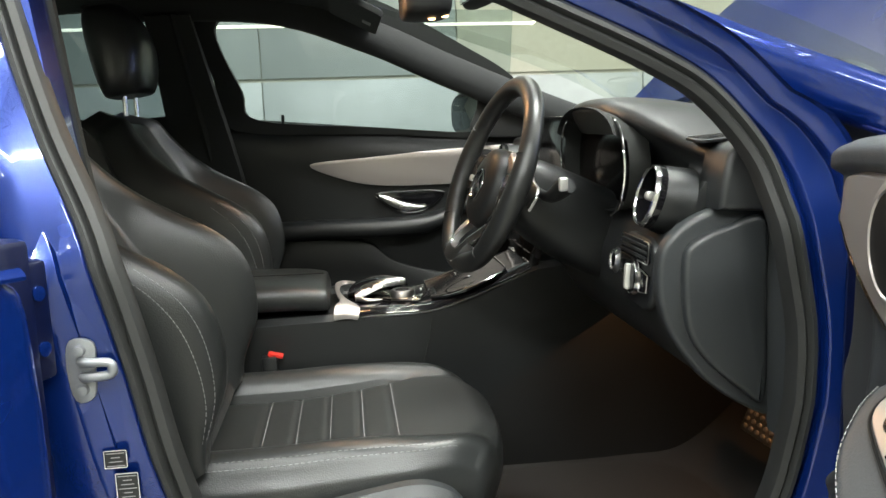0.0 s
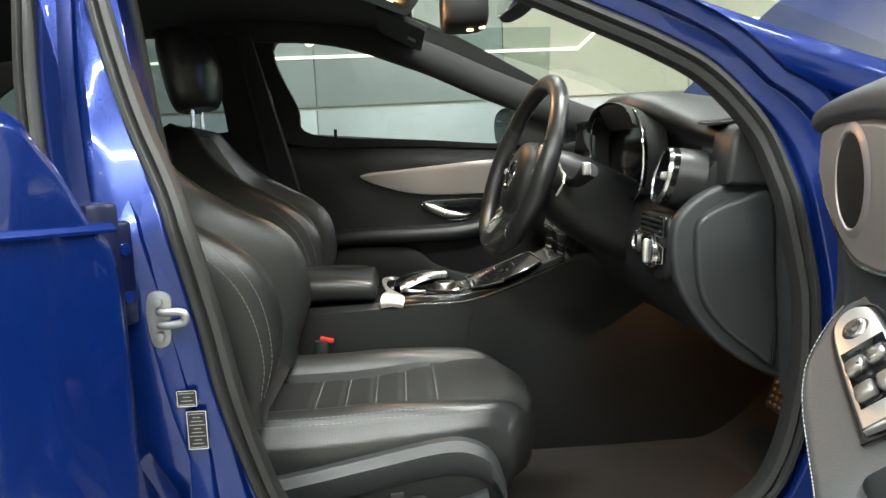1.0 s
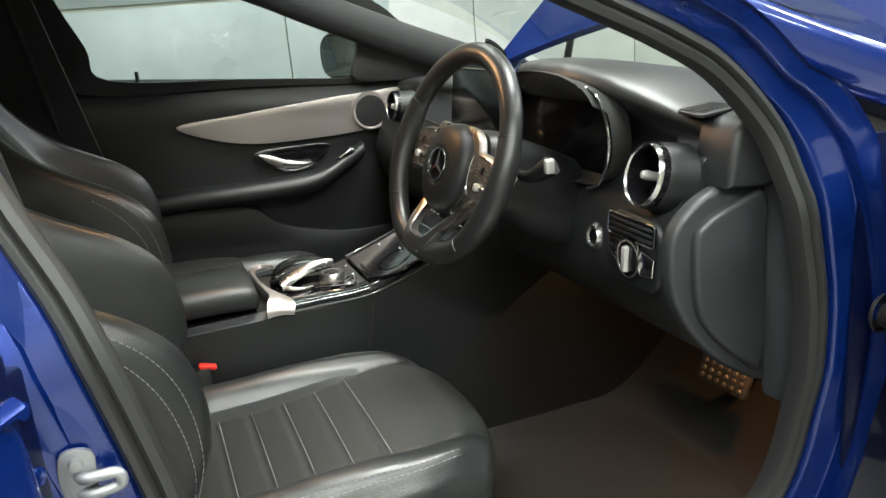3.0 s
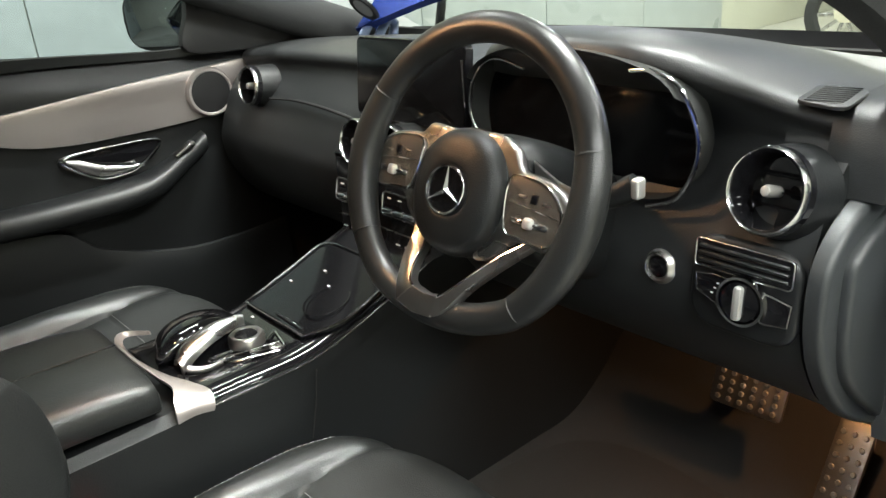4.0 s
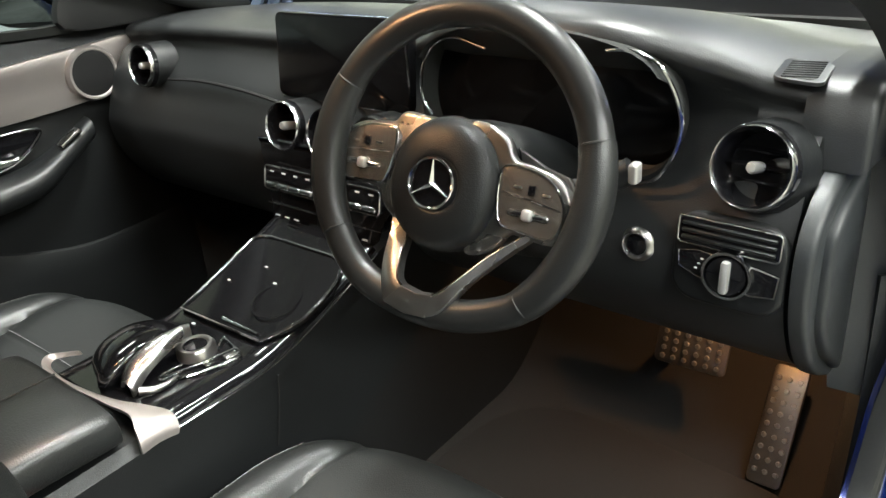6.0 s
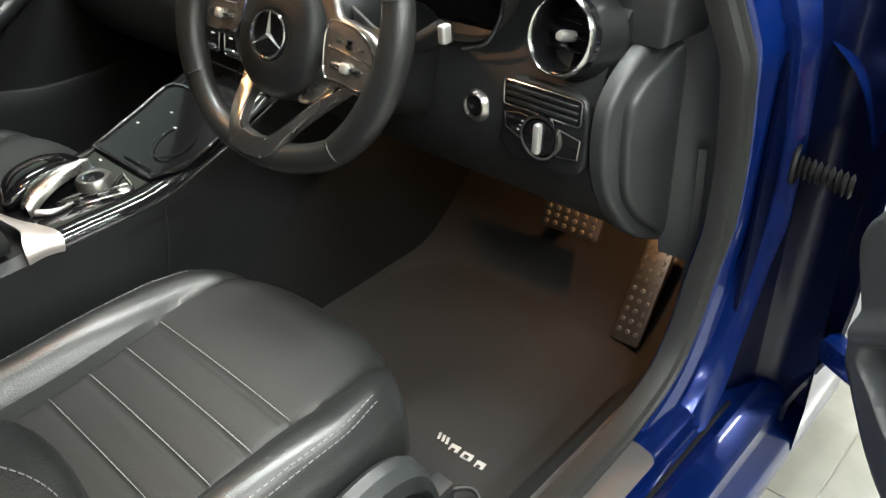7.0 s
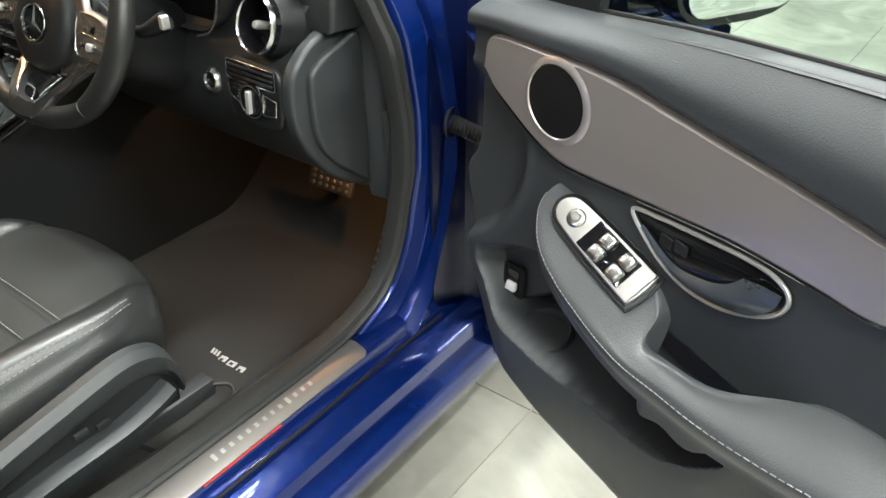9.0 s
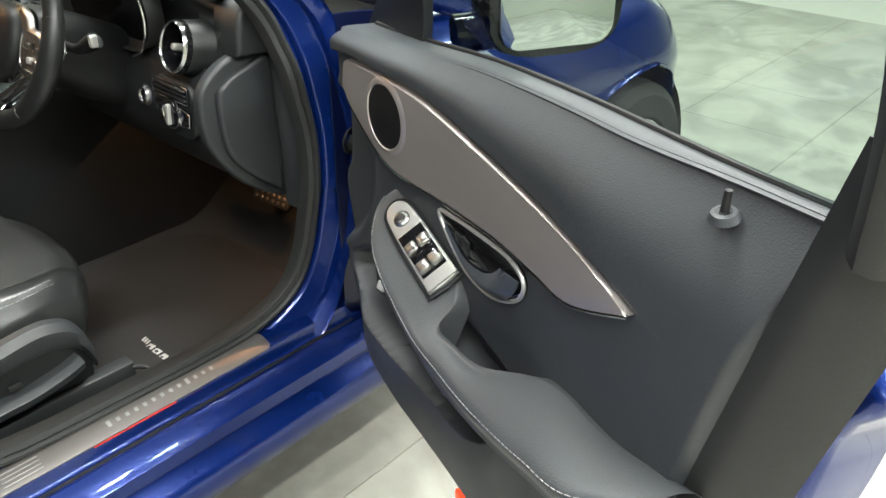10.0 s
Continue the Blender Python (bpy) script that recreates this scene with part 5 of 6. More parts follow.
    for k in range(2):
        part("seat_switch", box(0.022, 0.006, 0.012, Matrix.Translation((-0.265 + 0.034 * k, y0 + side * 0.252, 0.408 - 0.008 * k)), 0.002), BLACKR if k else RUBBER, s, "small seat switch")
    part("seat_base", box(0.40, 0.40, 0.10, Matrix.Translation((-0.29, y0, 0.345)), 0.02), SOFT, s)
    for d in (-0.19, 0.19):
        part("seat_rail", box(0.52, 0.035, 0.035, Matrix.Translation((-0.27, y0 + d, 0.285)), 0.006), TRIM, s)
    return s


car_seat(-0.345, "black leather driver seat with pale stitching")
car_seat(0.385, "black leather passenger seat with pale stitching", 1).location.z += 0.018 * K
bk = thing("seat_belt_buckle", (-0.42, -0.09, 0.5), "black seat belt buckle with red button", "seat belt buckle")
part("stem", box(0.03, 0.022, 0.10, Matrix.Translation((-0.42, -0.098, 0.50)), 0.004), SOFT, bk)
part("button", box(0.030, 0.016, 0.008, Matrix.Translation((-0.408, -0.098, 0.551)) @ pose(0, 0, 0, 0, 15, 0), 0.002), RED, bk, "red release button")
rs = thing("rear_bench", (-1.3, 0, 0.3), "black leather rear bench with headrests", "car seat")
part("bench", loft([ring((-1.25, y, 0.44), (0.24, 0, 0), (0, 0, 0.11), 4, 20) for y in (-0.6, -0.55, -0.2, 0.2, 0.55, 0.6)], 3), LEATHER, rs)
part("backrest", loft([ring((-1.52, y, 0.75), (0.07, 0, 0.02), (-0.12, 0, 0.30), 4, 20) for y in (-0.6, -0.55, -0.2, 0.2, 0.55, 0.6)], 3), LEATHER, rs)
for y in (-0.36, 0.36):
    part("headrest", loft([ring((-1.45, y, 1.10 + h), (t, 0, 0), (0, w, 0), 2.8, 20) for h, w, t in ((-0.09, 0.08, 0.03), (-0.05, 0.115, 0.05), (0.02, 0.12, 0.055), (0.07, 0.09, 0.035))], 4), LEATHER, rs)
    for d in (-0.05, 0.05):
        part("headrest_post", tube([(-1.46, y + d, 0.95), (-1.45, y + d, 1.03)], 0.006, 8), CHROME, rs)
part("parcel_shelf", box(0.35, 1.1, 0.03, Matrix.Translation((-1.72, 0, 0.935))), DARK, rs)

# ---- striker, sill plate ----
st = thing("door_striker", (-0.56, -0.74, 0.734), "cast grey steel door striker bolted to the pillar", "door striker")
mst = frame_of((-0.553, -0.752, 0.736), (1, 0.05, 0), (0.22, 0, 1))
mst = mst @ Matrix.Scale(0.66, 4)
STRIKE = mat("cast_steel", (0.27, 0.28, 0.295), 0.45, 0.7, 0, 0.0004, 300, 0.15)
part("plate", slab([(p.x, p.y) for p in cr([(0.022, 0.045, 0), (-0.016, 0.05, 0), (-0.024, 0.0, 0), (-0.014, -0.055, 0), (0.016, -0.05, 0), (0.022, 0.0, 0)], 4, True)], 0.007, mst, 0.002), STRIKE, st)
for k in (-0.035, 0.033):
    part("bolt", lathe([(0, 0.012), (0.008, 0.011), (0.010, 0.0)], mst @ Matrix.Translation((0, k, 0.006)), 14), STRIKE, st)
part("loop", tube(cr([mst @ Vector(p) for p in ((0.0, 0.014, 0.0), (0.008, 0.013, 0.016), (0.045, 0.012, 0.018), (0.052, 0.0, 0.018), (0.045, -0.010, 0.016), (0.008, -0.013, 0.014), (0.0, -0.014, 0.0))], 4), 0.0055, 10), STRIKE, st)
sp_ = thing("sill_plate", (-0.1, -0.72, 0.345), "brushed steel door sill plate with pale lettering bars", "sill plate")
msp = frame_of((-0.095, -0.732, 0.3455), (1, 0, 0), (0, 1, 0.28))
part("plate", slab(rrect(0.53, 0.046, 0.014), 0.003, msp, 0.001), mat("brushed_steel", (0.27, 0.25, 0.24), 0.46, 0.75, 0, 0.0001, 500, 0.08, stretch=(0.1, 4, 4)), sp_)
for k in range(13):
    part("letter_bar", box(0.0062, 0.013 if k in (0, 9) else 0.008, 0.0006, msp @ Matrix.Translation((-0.055 + k * 0.0165, 0.0, 0.0032))), ETCH, sp_)
for k in range(4):
    part("rib", box(0.06, 0.0012, 0.0006, msp @ Matrix.Translation((-0.20, -0.012 + 0.008 * k, 0.0032))), ETCH, sp_)
part("red_edge", box(0.15, 0.002, 0.002, msp @ Matrix.Translation((-0.02, -0.0255, 0.001))), RED, sp_)

lab = thing("pillar_label", (-0.53, -0.76, 0.59), "black and white data labels stuck on the pillar", "label")
for z0, hh in ((0.628, 0.022), (0.585, 0.052)):
    ml_ = frame_of((-0.518 - (z0 - 0.59) * 0.24, -0.7545, z0), (1, 0, 0), (0.24, 0, 1))
    lp = part("sheet", slab(rrect(0.026, hh, 0.002), 0.001, ml_, 0.0), BLACKR, lab)
    part("border", tube([ml_ @ Vector((p[0], p[1], 0.0012)) for p in rrect(0.0245, hh - 0.0015, 0.0015)], 0.0004, 4, True), WHITE, lp, "pale border line")
    for k in range(int(hh / 0.005)):
        part("print_bar", box(0.020 - 0.005 * (k % 3), 0.0011, 0.0004, ml_ @ Matrix.Translation((0, -hh / 2 + 0.003 + k * 0.005, 0.0010))), STITCH, lp)
disc = thing("windscreen_disc", (0.50, 0.56, 1.0), "round black disc holder on the windscreen", "disc holder")
mdc = frame_of((0.50, 0.575, 1.005), (0, -1, 0), (-0.55, 0, 0.62))
part("holder", lathe([(0, 0.004), (0.030, 0.004), (0.036, 0.006), (0.040, 0.0)], mdc, 28), BLACKR, disc)
part("paper", lathe([(0, 0.0055), (0.026, 0.005)], mdc, 24), STITCH, disc)

# ---- parked pale car across the hall ----
pc = thing("parked_car", (6.6, 1.3, 0), "pale cream car parked across the hall", "car")
CREAM = mat("cream_paint", (0.62, 0.58, 0.46), 0.3, 0, 0.8)
part("body", loft([[Vector((5.9 + dx, y, z)) for dx, z in ((0.0, 0.25), (-0.05, 0.45), (0.0, 0.70), (0.35 * k, 0.98), (1.0, 1.02 + 0.38 * k), (2.0, 1.02 + 0.38 * k), (2.6, 0.98), (2.65, 0.5), (2.6, 0.25))] for y, k in ((0.2, 0.6), (0.3, 1), (1.0, 1), (1.6, 1), (1.95, 1), (2.05, 0.6))], 3), CREAM, pc)
part("grille", box(0.04, 0.9, 0.16, Matrix.Translation((5.87, 1.1, 0.42)), 0.02), BLACKR, pc, "dark lower grille")
for wy in (2.0,):
    mq = Matrix.Translation((6.0, wy + 0.0, 0.31)) @ pose(0, 0, 0, 0, -90, 20)
    wq = part("wheel", lathe([(0.20, 0.08), (0.23, 0.10), (0.30, 0.09), (0.31, 0.0), (0.30, -0.1)], mq, 36), TYRE, pc, "wheel with silver spokes")
    for k in range(10):
        part("spoke", box(0.03, 0.19, 0.02, mq @ pose(0, 0, 0, 0, 0, 36 * k) @ Matrix.Translation((0, 0.11, 0.08)), 0.004), SATIN, wq)

# ---- open front door ----
HINGE = (0.38, -0.86, 0.0)
door = thing("front_door", HINGE, "open blue front door with dark lining and aluminium strip", "car door", turn=Euler((0, 0, radians(63))).to_matrix())


def lerp_tab(x, tab):
    """Linear look-up in a falling table."""
    if x >= tab[0][0]:
        return tab[0][1]
    for (a, b), (c, d) in zip(tab, tab[1:]):
        if x >= c:
            return b + (d - b) * (x - a) / (c - a)
    return tab[-1][1]


def soft_tab(x, tab, w=0.03):
    return sum(lerp_tab(x + k * w / 2, tab) for k in (-2, -1, 0, 1, 2)) / 5


FACE = [(-0.10, 0.108), (-0.15, 0.10), (-0.28, 0.079), (-0.40, 0.045), (-0.6, 0.03), (-0.82, 0.03), (-1.0, 0.015)]
FOOT = [(-0.10, 0.53), (-0.137, 0.43), (-0.21, 0.355), (-0.31, 0.305), (-0.40, 0.275), (-0.6, 0.262), (-0.9, 0.262)]
LIP = [(-0.13, 0.59), (-0.155, 0.55), (-0.175, 0.530), (-0.215, 0.520), (-0.256, 0.514), (-0.31, 0.503), (-0.42, 0.497), (-0.50, 0.503), (-0.56, 0.532), (-0.628, 0.606), (-0.66, 0.64)]
EAVE = [(-0.13, 0.582), (-0.175, 0.620), (-0.262, 0.655), (-0.35, 0.665), (-0.43, 0.66), (-0.6, 0.65), (-0.71, 0.67)]
CREST = [(-0.10, 0.925), (-0.18, 0.936), (-0.34, 0.938), (-0.45, 0.924), (-0.59, 0.914), (-0.70, 0.908), (-0.80, 0.888), (-0.9, 0.87)]


def dy(x):
    return soft_tab(x, FACE, 0.06)


def dbelt(x):
    return 0.953 - 0.077 * x


def drear(z):
    return -0.945 + (1.037 - z) * 0.225


def lining_y(x, z):
    y = dy(x)
    zb = dbelt(x)
    crest = soft_tab(x, CREST)
    y += 0.012 * step(crest - 0.002, crest + 0.008, z) * step(-0.86, -0.70, x)
    y -= 0.05 * step(crest + 0.012, zb + 0.012, z) ** 2.0
    lip, eave = soft_tab(x, LIP), soft_tab(x, EAVE)
    pocket = step(lip - 0.002, lip + 0.005, z) * (1 - step(eave - 0.008, eave + 0.012, z)) * step(-0.132, -0.150, x) * (1 - step(-0.63, -0.66, x))
    ledge = 0.499 - 0.78 * (x + 0.164)
    deep = 1 - step(ledge - 0.004, ledge + 0.004, z) * (1 - step(-0.25, -0.28, x))
    y = max(y - (0.042 + 0.038 * deep) * pocket, min(y, -0.034))
    y += 0.024 * step(-0.14, -0.24, x) * (1 - step(-0.60, -0.66, x)) * step(lip - 0.20, lip - 0.02, z) * (1 - step(lip - 0.004, lip + 0.004, z))
    y -= 0.05 * (1 - step(0, 0.10, z - soft_tab(x, FOOT)))
    # scooped front corner beside the hinge, with a raised rim
    scoop = ((x + 0.09) / 0.145) ** 2 + ((z - 0.735 + 0.39 * (x + 0.09)) / 0.135) ** 2
    y += 0.003 * math.exp(-((scoop - 1.1) / 0.12) ** 2) - 0.015 * (1 - step(0.72, 1.02, scoop))
    return y


rows = []
NX, NZ = 190, 250
for i in range(NX + 1):
    u = i / NX
    col = []
    for j in range(NZ + 1):
        v = j / NZ
        x = -0.105 + (drear(0.28 + 0.76 * v) + 0.105) * u
        x += 0.04 * math.exp(-((v - 0.42) / 0.12) ** 2) * max(0, 1 - u * 7)
        zb = soft_tab(x, FOOT)
        z = zb + (dbelt(x) - zb) * v
        y = lining_y(x, z) - 0.05 * (1 - step(0, 0.022, u)) - 0.03 * step(0.985, 1.0, u)
        col.append(Vector((x, y, z)))
    rows.append(col)
part("lining", skin(rows), GREY, door, "dark grey padded door lining", smooth=60)
sil = [(-0.06, 0.90), (-0.05, 0.60), (-0.08, 0.44), (-0.18, 0.32), (-0.30, 0.265), (-0.42, 0.238), (-0.78, 0.235), (-0.87, 0.40), (-0.935, 0.7), (-0.955, 0.85), (-0.955, 0.93), (-0.5, 0.905)]
m_door = Matrix(((1, 0, 0, 0), (0, 0, 1, -0.115), (0, 1, 0, 0), (0, 0, 0, 1)))
part("shell", slab([(p.x, p.y) for p in cr([(a, b, 0) for a, b in sil], 4, True)], 0.072, m_door, 0.012, 3), PAINT, door, "blue painted door shell")
part("door_seal", tube([Vector((p.x, -0.040, p.y)) for p in cr([(a * 0.985, b + 0.006, 0) for a, b in sil[1:9]], 4)], 0.012, 8), RUBBER, door)
part("rear_edge_seal", net([[(drear(z) + 0.004, dy(drear(z)) - 0.012, z), (drear(z) - 0.018, 0.006, z), (drear(z) - 0.045, -0.014, z), (drear(z) - 0.06, -0.03, z)] for z in (0.30, 0.5, 0.7, 0.85, 0.95, 1.03, 1.1)], 5, 5, 0.01), RUBBER, door, "wide grey rubber edge seal")


def dplate(pts, h, y=0.0, bev=0.002, smooth=4):
    """A plate laid on the lining, outlined in (x, z)."""
    c = [(p.x, p.y) for p in cr([(a, b, 0) for a, b in pts], smooth, True)]
    bm = slab(c, h, Matrix(((1, 0, 0, 0), (0, 0, 1, y), (0, 1, 0, 0), (0, 0, 0, 1))), bev)
    bmesh.ops.triangulate(bm, faces=[f for f in bm.faces if len(f.verts) > 4])
    bmesh.ops.subdivide_edges(bm, edges=[e for e in bm.edges if abs(e.verts[0].co.x - e.verts[1].co.x) > 0.05], cuts=3, use_grid_fill=True)
    for v in bm.verts:
        v.co.y += dy(v.co.x)
    return bm


def dline(pts, r, y, n=6, closed=False, smooth=5):
    return tube([Vector((p.x, dy(p.x) + y, p.y)) for p in cr([(a, b, 0) for a, b in pts], smooth, closed)], r, n, closed)


top_ = [(-0.157, 0.888), (-0.163, 0.925), (-0.188, 0.934), (-0.25, 0.937), (-0.339, 0.935), (-0.447, 0.921), (-0.588, 0.911), (-0.69, 0.905), (-0.755, 0.898), (-0.803, 0.886)]
bot_ = [(-0.157, 0.888), (-0.176, 0.868), (-0.201, 0.853), (-0.268, 0.820), (-0.32, 0.809), (-0.427, 0.814), (-0.542, 0.828), (-0.641, 0.834), (-0.712, 0.841), (-0.803, 0.886)]
ta, ba = cr([(a, 0, b) for a, b in top_], 8), cr([(a, 0, b) for a, b in bot_], 8)
rows = [[Vector((p.x * (1 - k) + q.x * k, dy(p.x * (1 - k) + q.x * k) + h, p.z * (1 - k) + q.z * k)) for k, h in ((-0.02, -0.004), (0.0, 0.005), (0.03, 0.0085), (0.25, 0.0095), (0.5, 0.0095), (0.75, 0.0095), (0.97, 0.0085), (1.0, 0.005), (1.02, -0.004))] for p, q in zip(ta, ba)]
part("strip", skin(rows), ALU, door, "brushed aluminium strip")
part("strip_edge", tube([Vector((p.x, dy(p.x) + 0.007, p.z - 0.001)) for p in ba], 0.0024, 6), CHROME, door)
msk = frame_of((-0.287, dy(-0.287) + 0.0095, 0.884), (1, 0.22, 0), (0, 0, 1)) @ pose(0, 0, 0, 180, 0, 0)
dsp = part("speaker", lathe([(0.0, 0.0), (0.0435, 0.0), (0.0450, 0.0022), (0.0485, 0.0022), (0.0535, -0.001)], msk, 40), ALU, door, "round speaker with aluminium ring")
part("grille", lathe([(0.0, 0.0022), (0.030, 0.0019), (0.0435, 0.0008)], msk, 40), MESH, dsp, "black speaker mesh")
STN = [((-0.291, 0.074, 0.776), (-0.291, 0.086, 0.770), (-0.291, 0.084, 0.750)), ((-0.303, 0.068, 0.780), (-0.297, 0.101, 0.752), (-0.296, 0.097, 0.722)), ((-0.350, 0.058, 0.763), (-0.328, 0.118, 0.724), (-0.326, 0.110, 0.690)),
       ((-0.400, 0.050, 0.743), (-0.372, 0.122, 0.700), (-0.368, 0.110, 0.662)), ((-0.450, 0.045, 0.724), (-0.418, 0.119, 0.681), (-0.412, 0.105, 0.640)), ((-0.482, 0.058, 0.700), (-0.460, 0.116, 0.668), (-0.452, 0.100, 0.625)),
       ((-0.498, 0.086, 0.678), (-0.50, 0.114, 0.664), (-0.492, 0.097, 0.618)),
       ((-0.535, 0.082, 0.674), (-0.55, 0.110, 0.667), (-0.55, 0.094, 0.620)), ((-0.595, 0.072, 0.682), (-0.62, 0.107, 0.674), (-0.62, 0.090, 0.630)), ((-0.665, 0.040, 0.718), (-0.70, 0.105, 0.694), (-0.70, 0.090, 0.655)),
       ((-0.72, 0.034, 0.736), (-0.77, 0.104, 0.718), (-0.77, 0.088, 0.680)), ((-0.80, 0.032, 0.745), (-0.842, 0.100, 0.745), (-0.84, 0.085, 0.705)), ((-0.90, 0.010, 0.762), (-0.90, 0.055, 0.772), (-0.90, 0.045, 0.735))]
rows = []
for I, O, U in STN:
    I, O, U = Vector(I), Vector(O), Vector(U)
    E_ = Vector((U.x, dy(U.x) - 0.03, U.z - 0.012))
    hole = step(-0.48, -0.497, I.x) * (1 - step(-0.60, -0.665, I.x))
    I0 = I + Vector((0, -0.02 + 0.018 * hole, -0.012 - 0.075 * hole))
    bulge = 0.001 + 0.007 * step(-0.48, -0.56, I.x)
    rows.append([I0, I, I.lerp(O, 0.12) + Vector((0, 0, bulge * 0.6)), I.lerp(O, 0.5) + Vector((0, 0, bulge)), I.lerp(O, 0.85) + Vector((0, 0, bulge * 0.6)), O, O.lerp(U, 0.25) + Vector((0, 0.006, 0)), O.lerp(U, 0.7) + Vector((0, 0.004, 0)), U, E_])
part("armrest", net(rows, 6, 3), mat("grey_armrest_leather", (0.062, 0.066, 0.070), 0.40, 0, 0, 0.0004, 520, 0.15, "cells"), door, "dark grey stitched armrest", smooth=60)
for k in (0.10, 0.32):
    pts = cr([Vector(O).lerp(Vector(U), k) + Vector((0, 0.0045, 0.001)) for I, O, U in STN], 24)
    part("stitching", dashes(pts, 0.0007), STITCH, door, "pale stitching")
mpl = frame_of((-0.388, 0.0735, 0.7400), (-0.137, -0.0225, -0.0505), (-0.012, -0.033, 0.021))
PLATE = [(0.072, 0.022), (0.066, 0.0235), (0.0, 0.0225), (-0.055, 0.0195), (-0.072, 0.011), (-0.076, -0.002), (-0.068, -0.014), (-0.050, -0.0195), (0.0, -0.0225), (0.066, -0.0235), (0.072, -0.022), (0.075, 0.0)]
spl = part("switch_plate", slab([(p.x, p.y) for p in cr([(a, b, 0) for a, b in PLATE], 4, True)][::-1], 0.006, mpl, 0.0018, 3), BRIGHT, door, "satin silver window switch plate")
part("plate_rim", tube([mpl @ Vector((p.x * 1.07, p.y * 1.22, 0.0)) for p in cr([(a, b, 0) for a, b in PLATE], 4, True)], 0.0016, 6, True), SOFT, spl)
part("mirror_knob", lathe([(0, 0.0050), (0.005, 0.0048), (0.0062, 0.0028), (0.0100, 0.0024), (0.0118, 0.0010), (0.0125, 0.0)], mpl @ Matrix.Translation((-0.046, 0, 0.0058)), 28), SATIN, spl)
part("switch_well", box(0.074, 0.039, 0.002, mpl @ Matrix.Translation((0.014, 0, 0.0056)), 0.0008), GLOSS, spl)
for k in range(2):
    for q in (-0.0096, 0.0096):
        part("window_switch", box(0.020, 0.0180, 0.010, mpl @ Matrix.Translation((0.004 + k * 0.033, q, 0.0085)) @ pose(0, 0, 0, 0, -14, 0), 0.004, 3), SATIN, spl)
hb = [(-0.408, 0.797), (-0.44, 0.803), (-0.51, 0.812), (-0.58, 0.819), (-0.612, 0.812), (-0.617, 0.795), (-0.598, 0.772), (-0.55, 0.748), (-0.50, 0.742), (-0.46, 0.752), (-0.425, 0.775)]
hbp = part("handle_bowl", dplate(hb, 0.005, 0.0, 0.001), GLOSS, door, "gloss black handle recess")
part("handle_frame", dline(hb, 0.0027, 0.005, 8, True, 4), BRIGHT, hbp)
part("handle", net([[(-0.612, dy(-0.61) + 0.010, 0.806), (-0.585, dy(-0.58) + 0.014, 0.806), (-0.565, dy(-0.56) + 0.006, 0.797)], [(-0.608, dy(-0.6) + 0.014, 0.788), (-0.575, dy(-0.57) + 0.02, 0.782), (-0.55, dy(-0.55) + 0.010, 0.782)],
                    [(-0.575, dy(-0.57) + 0.012, 0.762), (-0.54, dy(-0.54) + 0.016, 0.762), (-0.52, dy(-0.52) + 0.008, 0.768)], [(-0.50, dy(-0.5) + 0.007, 0.746), (-0.48, dy(-0.48) + 0.010, 0.754), (-0.475, dy(-0.47) + 0.006, 0.762)],
                    [(-0.43, dy(-0.43) + 0.006, 0.776), (-0.425, dy(-0.43) + 0.008, 0.781), (-0.425, dy(-0.43) + 0.006, 0.785)]], 5, 5, 0.003), mat("blue_grey_satin_plastic", (0.11, 0.125, 0.15), 0.3, 0.7), hbp, "blue-grey satin pull handle")
for k in range(2):
    part("lock_button", box(0.020, 0.004, 0.014, Matrix.Translation((-0.462 - 0.022 * k, dy(-0.47) + 0.007, 0.782 + 0.004 * k)), 0.002), SOFT, hbp)
part("bottle_cup", lathe([(0.0, -0.075), (0.033, -0.075), (0.036, -0.004), (0.038, 0.0), (0.0405, -0.004), (0.041, -0.09)], Matrix.Translation((-0.262, 0.056, 0.518)) @ pose(0, 0, 0, -18, -10, 0), 28), GREY, door)
mbt = frame_of((-0.182, dy(-0.181) - 0.036, 0.557), (-0.94, -0.30, 0), (0.06, 0, 1))
btp = part("boot_switch", slab(rrect(0.040, 0.054, 0.006), 0.006, mbt, 0.002), SOFT, door, "black boot release switch")
part("switch_well", slab(rrect(0.022, 0.036, 0.003), 0.0015, mbt @ Matrix.Translation((0, 0.002, 0.006))), GLOSS, btp)
part("rocker", box(0.018, 0.015, 0.008, mbt @ Matrix.Translation((0, -0.007, 0.0095)) @ pose(0, 0, 0, -20, 0, 0), 0.002), WHITE, btp, "pale grey rocker")
part("lock_pin", lathe([(0, 0.018), (0.0030, 0.017), (0.0036, 0.0)], Matrix.Translation((-0.852, 0.002, 1.002)), 12), BLACKR, door, "black lock pin")
part("pin_collar", lathe([(0.004, 0.001), (0.0065, 0.0025), (0.0095, 0.0018), (0.0125, -0.004)], Matrix.Translation((-0.852, 0.002, 1.0)) @ pose(0, 0, 0, -14, 0, 0), 20), GREY, door)
part("door_edge_lamp", box(0.05, 0.012, 0.02, Matrix.Translation((-0.42, 0.012, 0.262)), 0.002), glow("lit_red_lens", (1.0, 0.06, 0.02), 1.5), door, "lit red door edge lamp")


def dlean(z):
    return -0.035 + max(0, z - 0.95) * 0.30


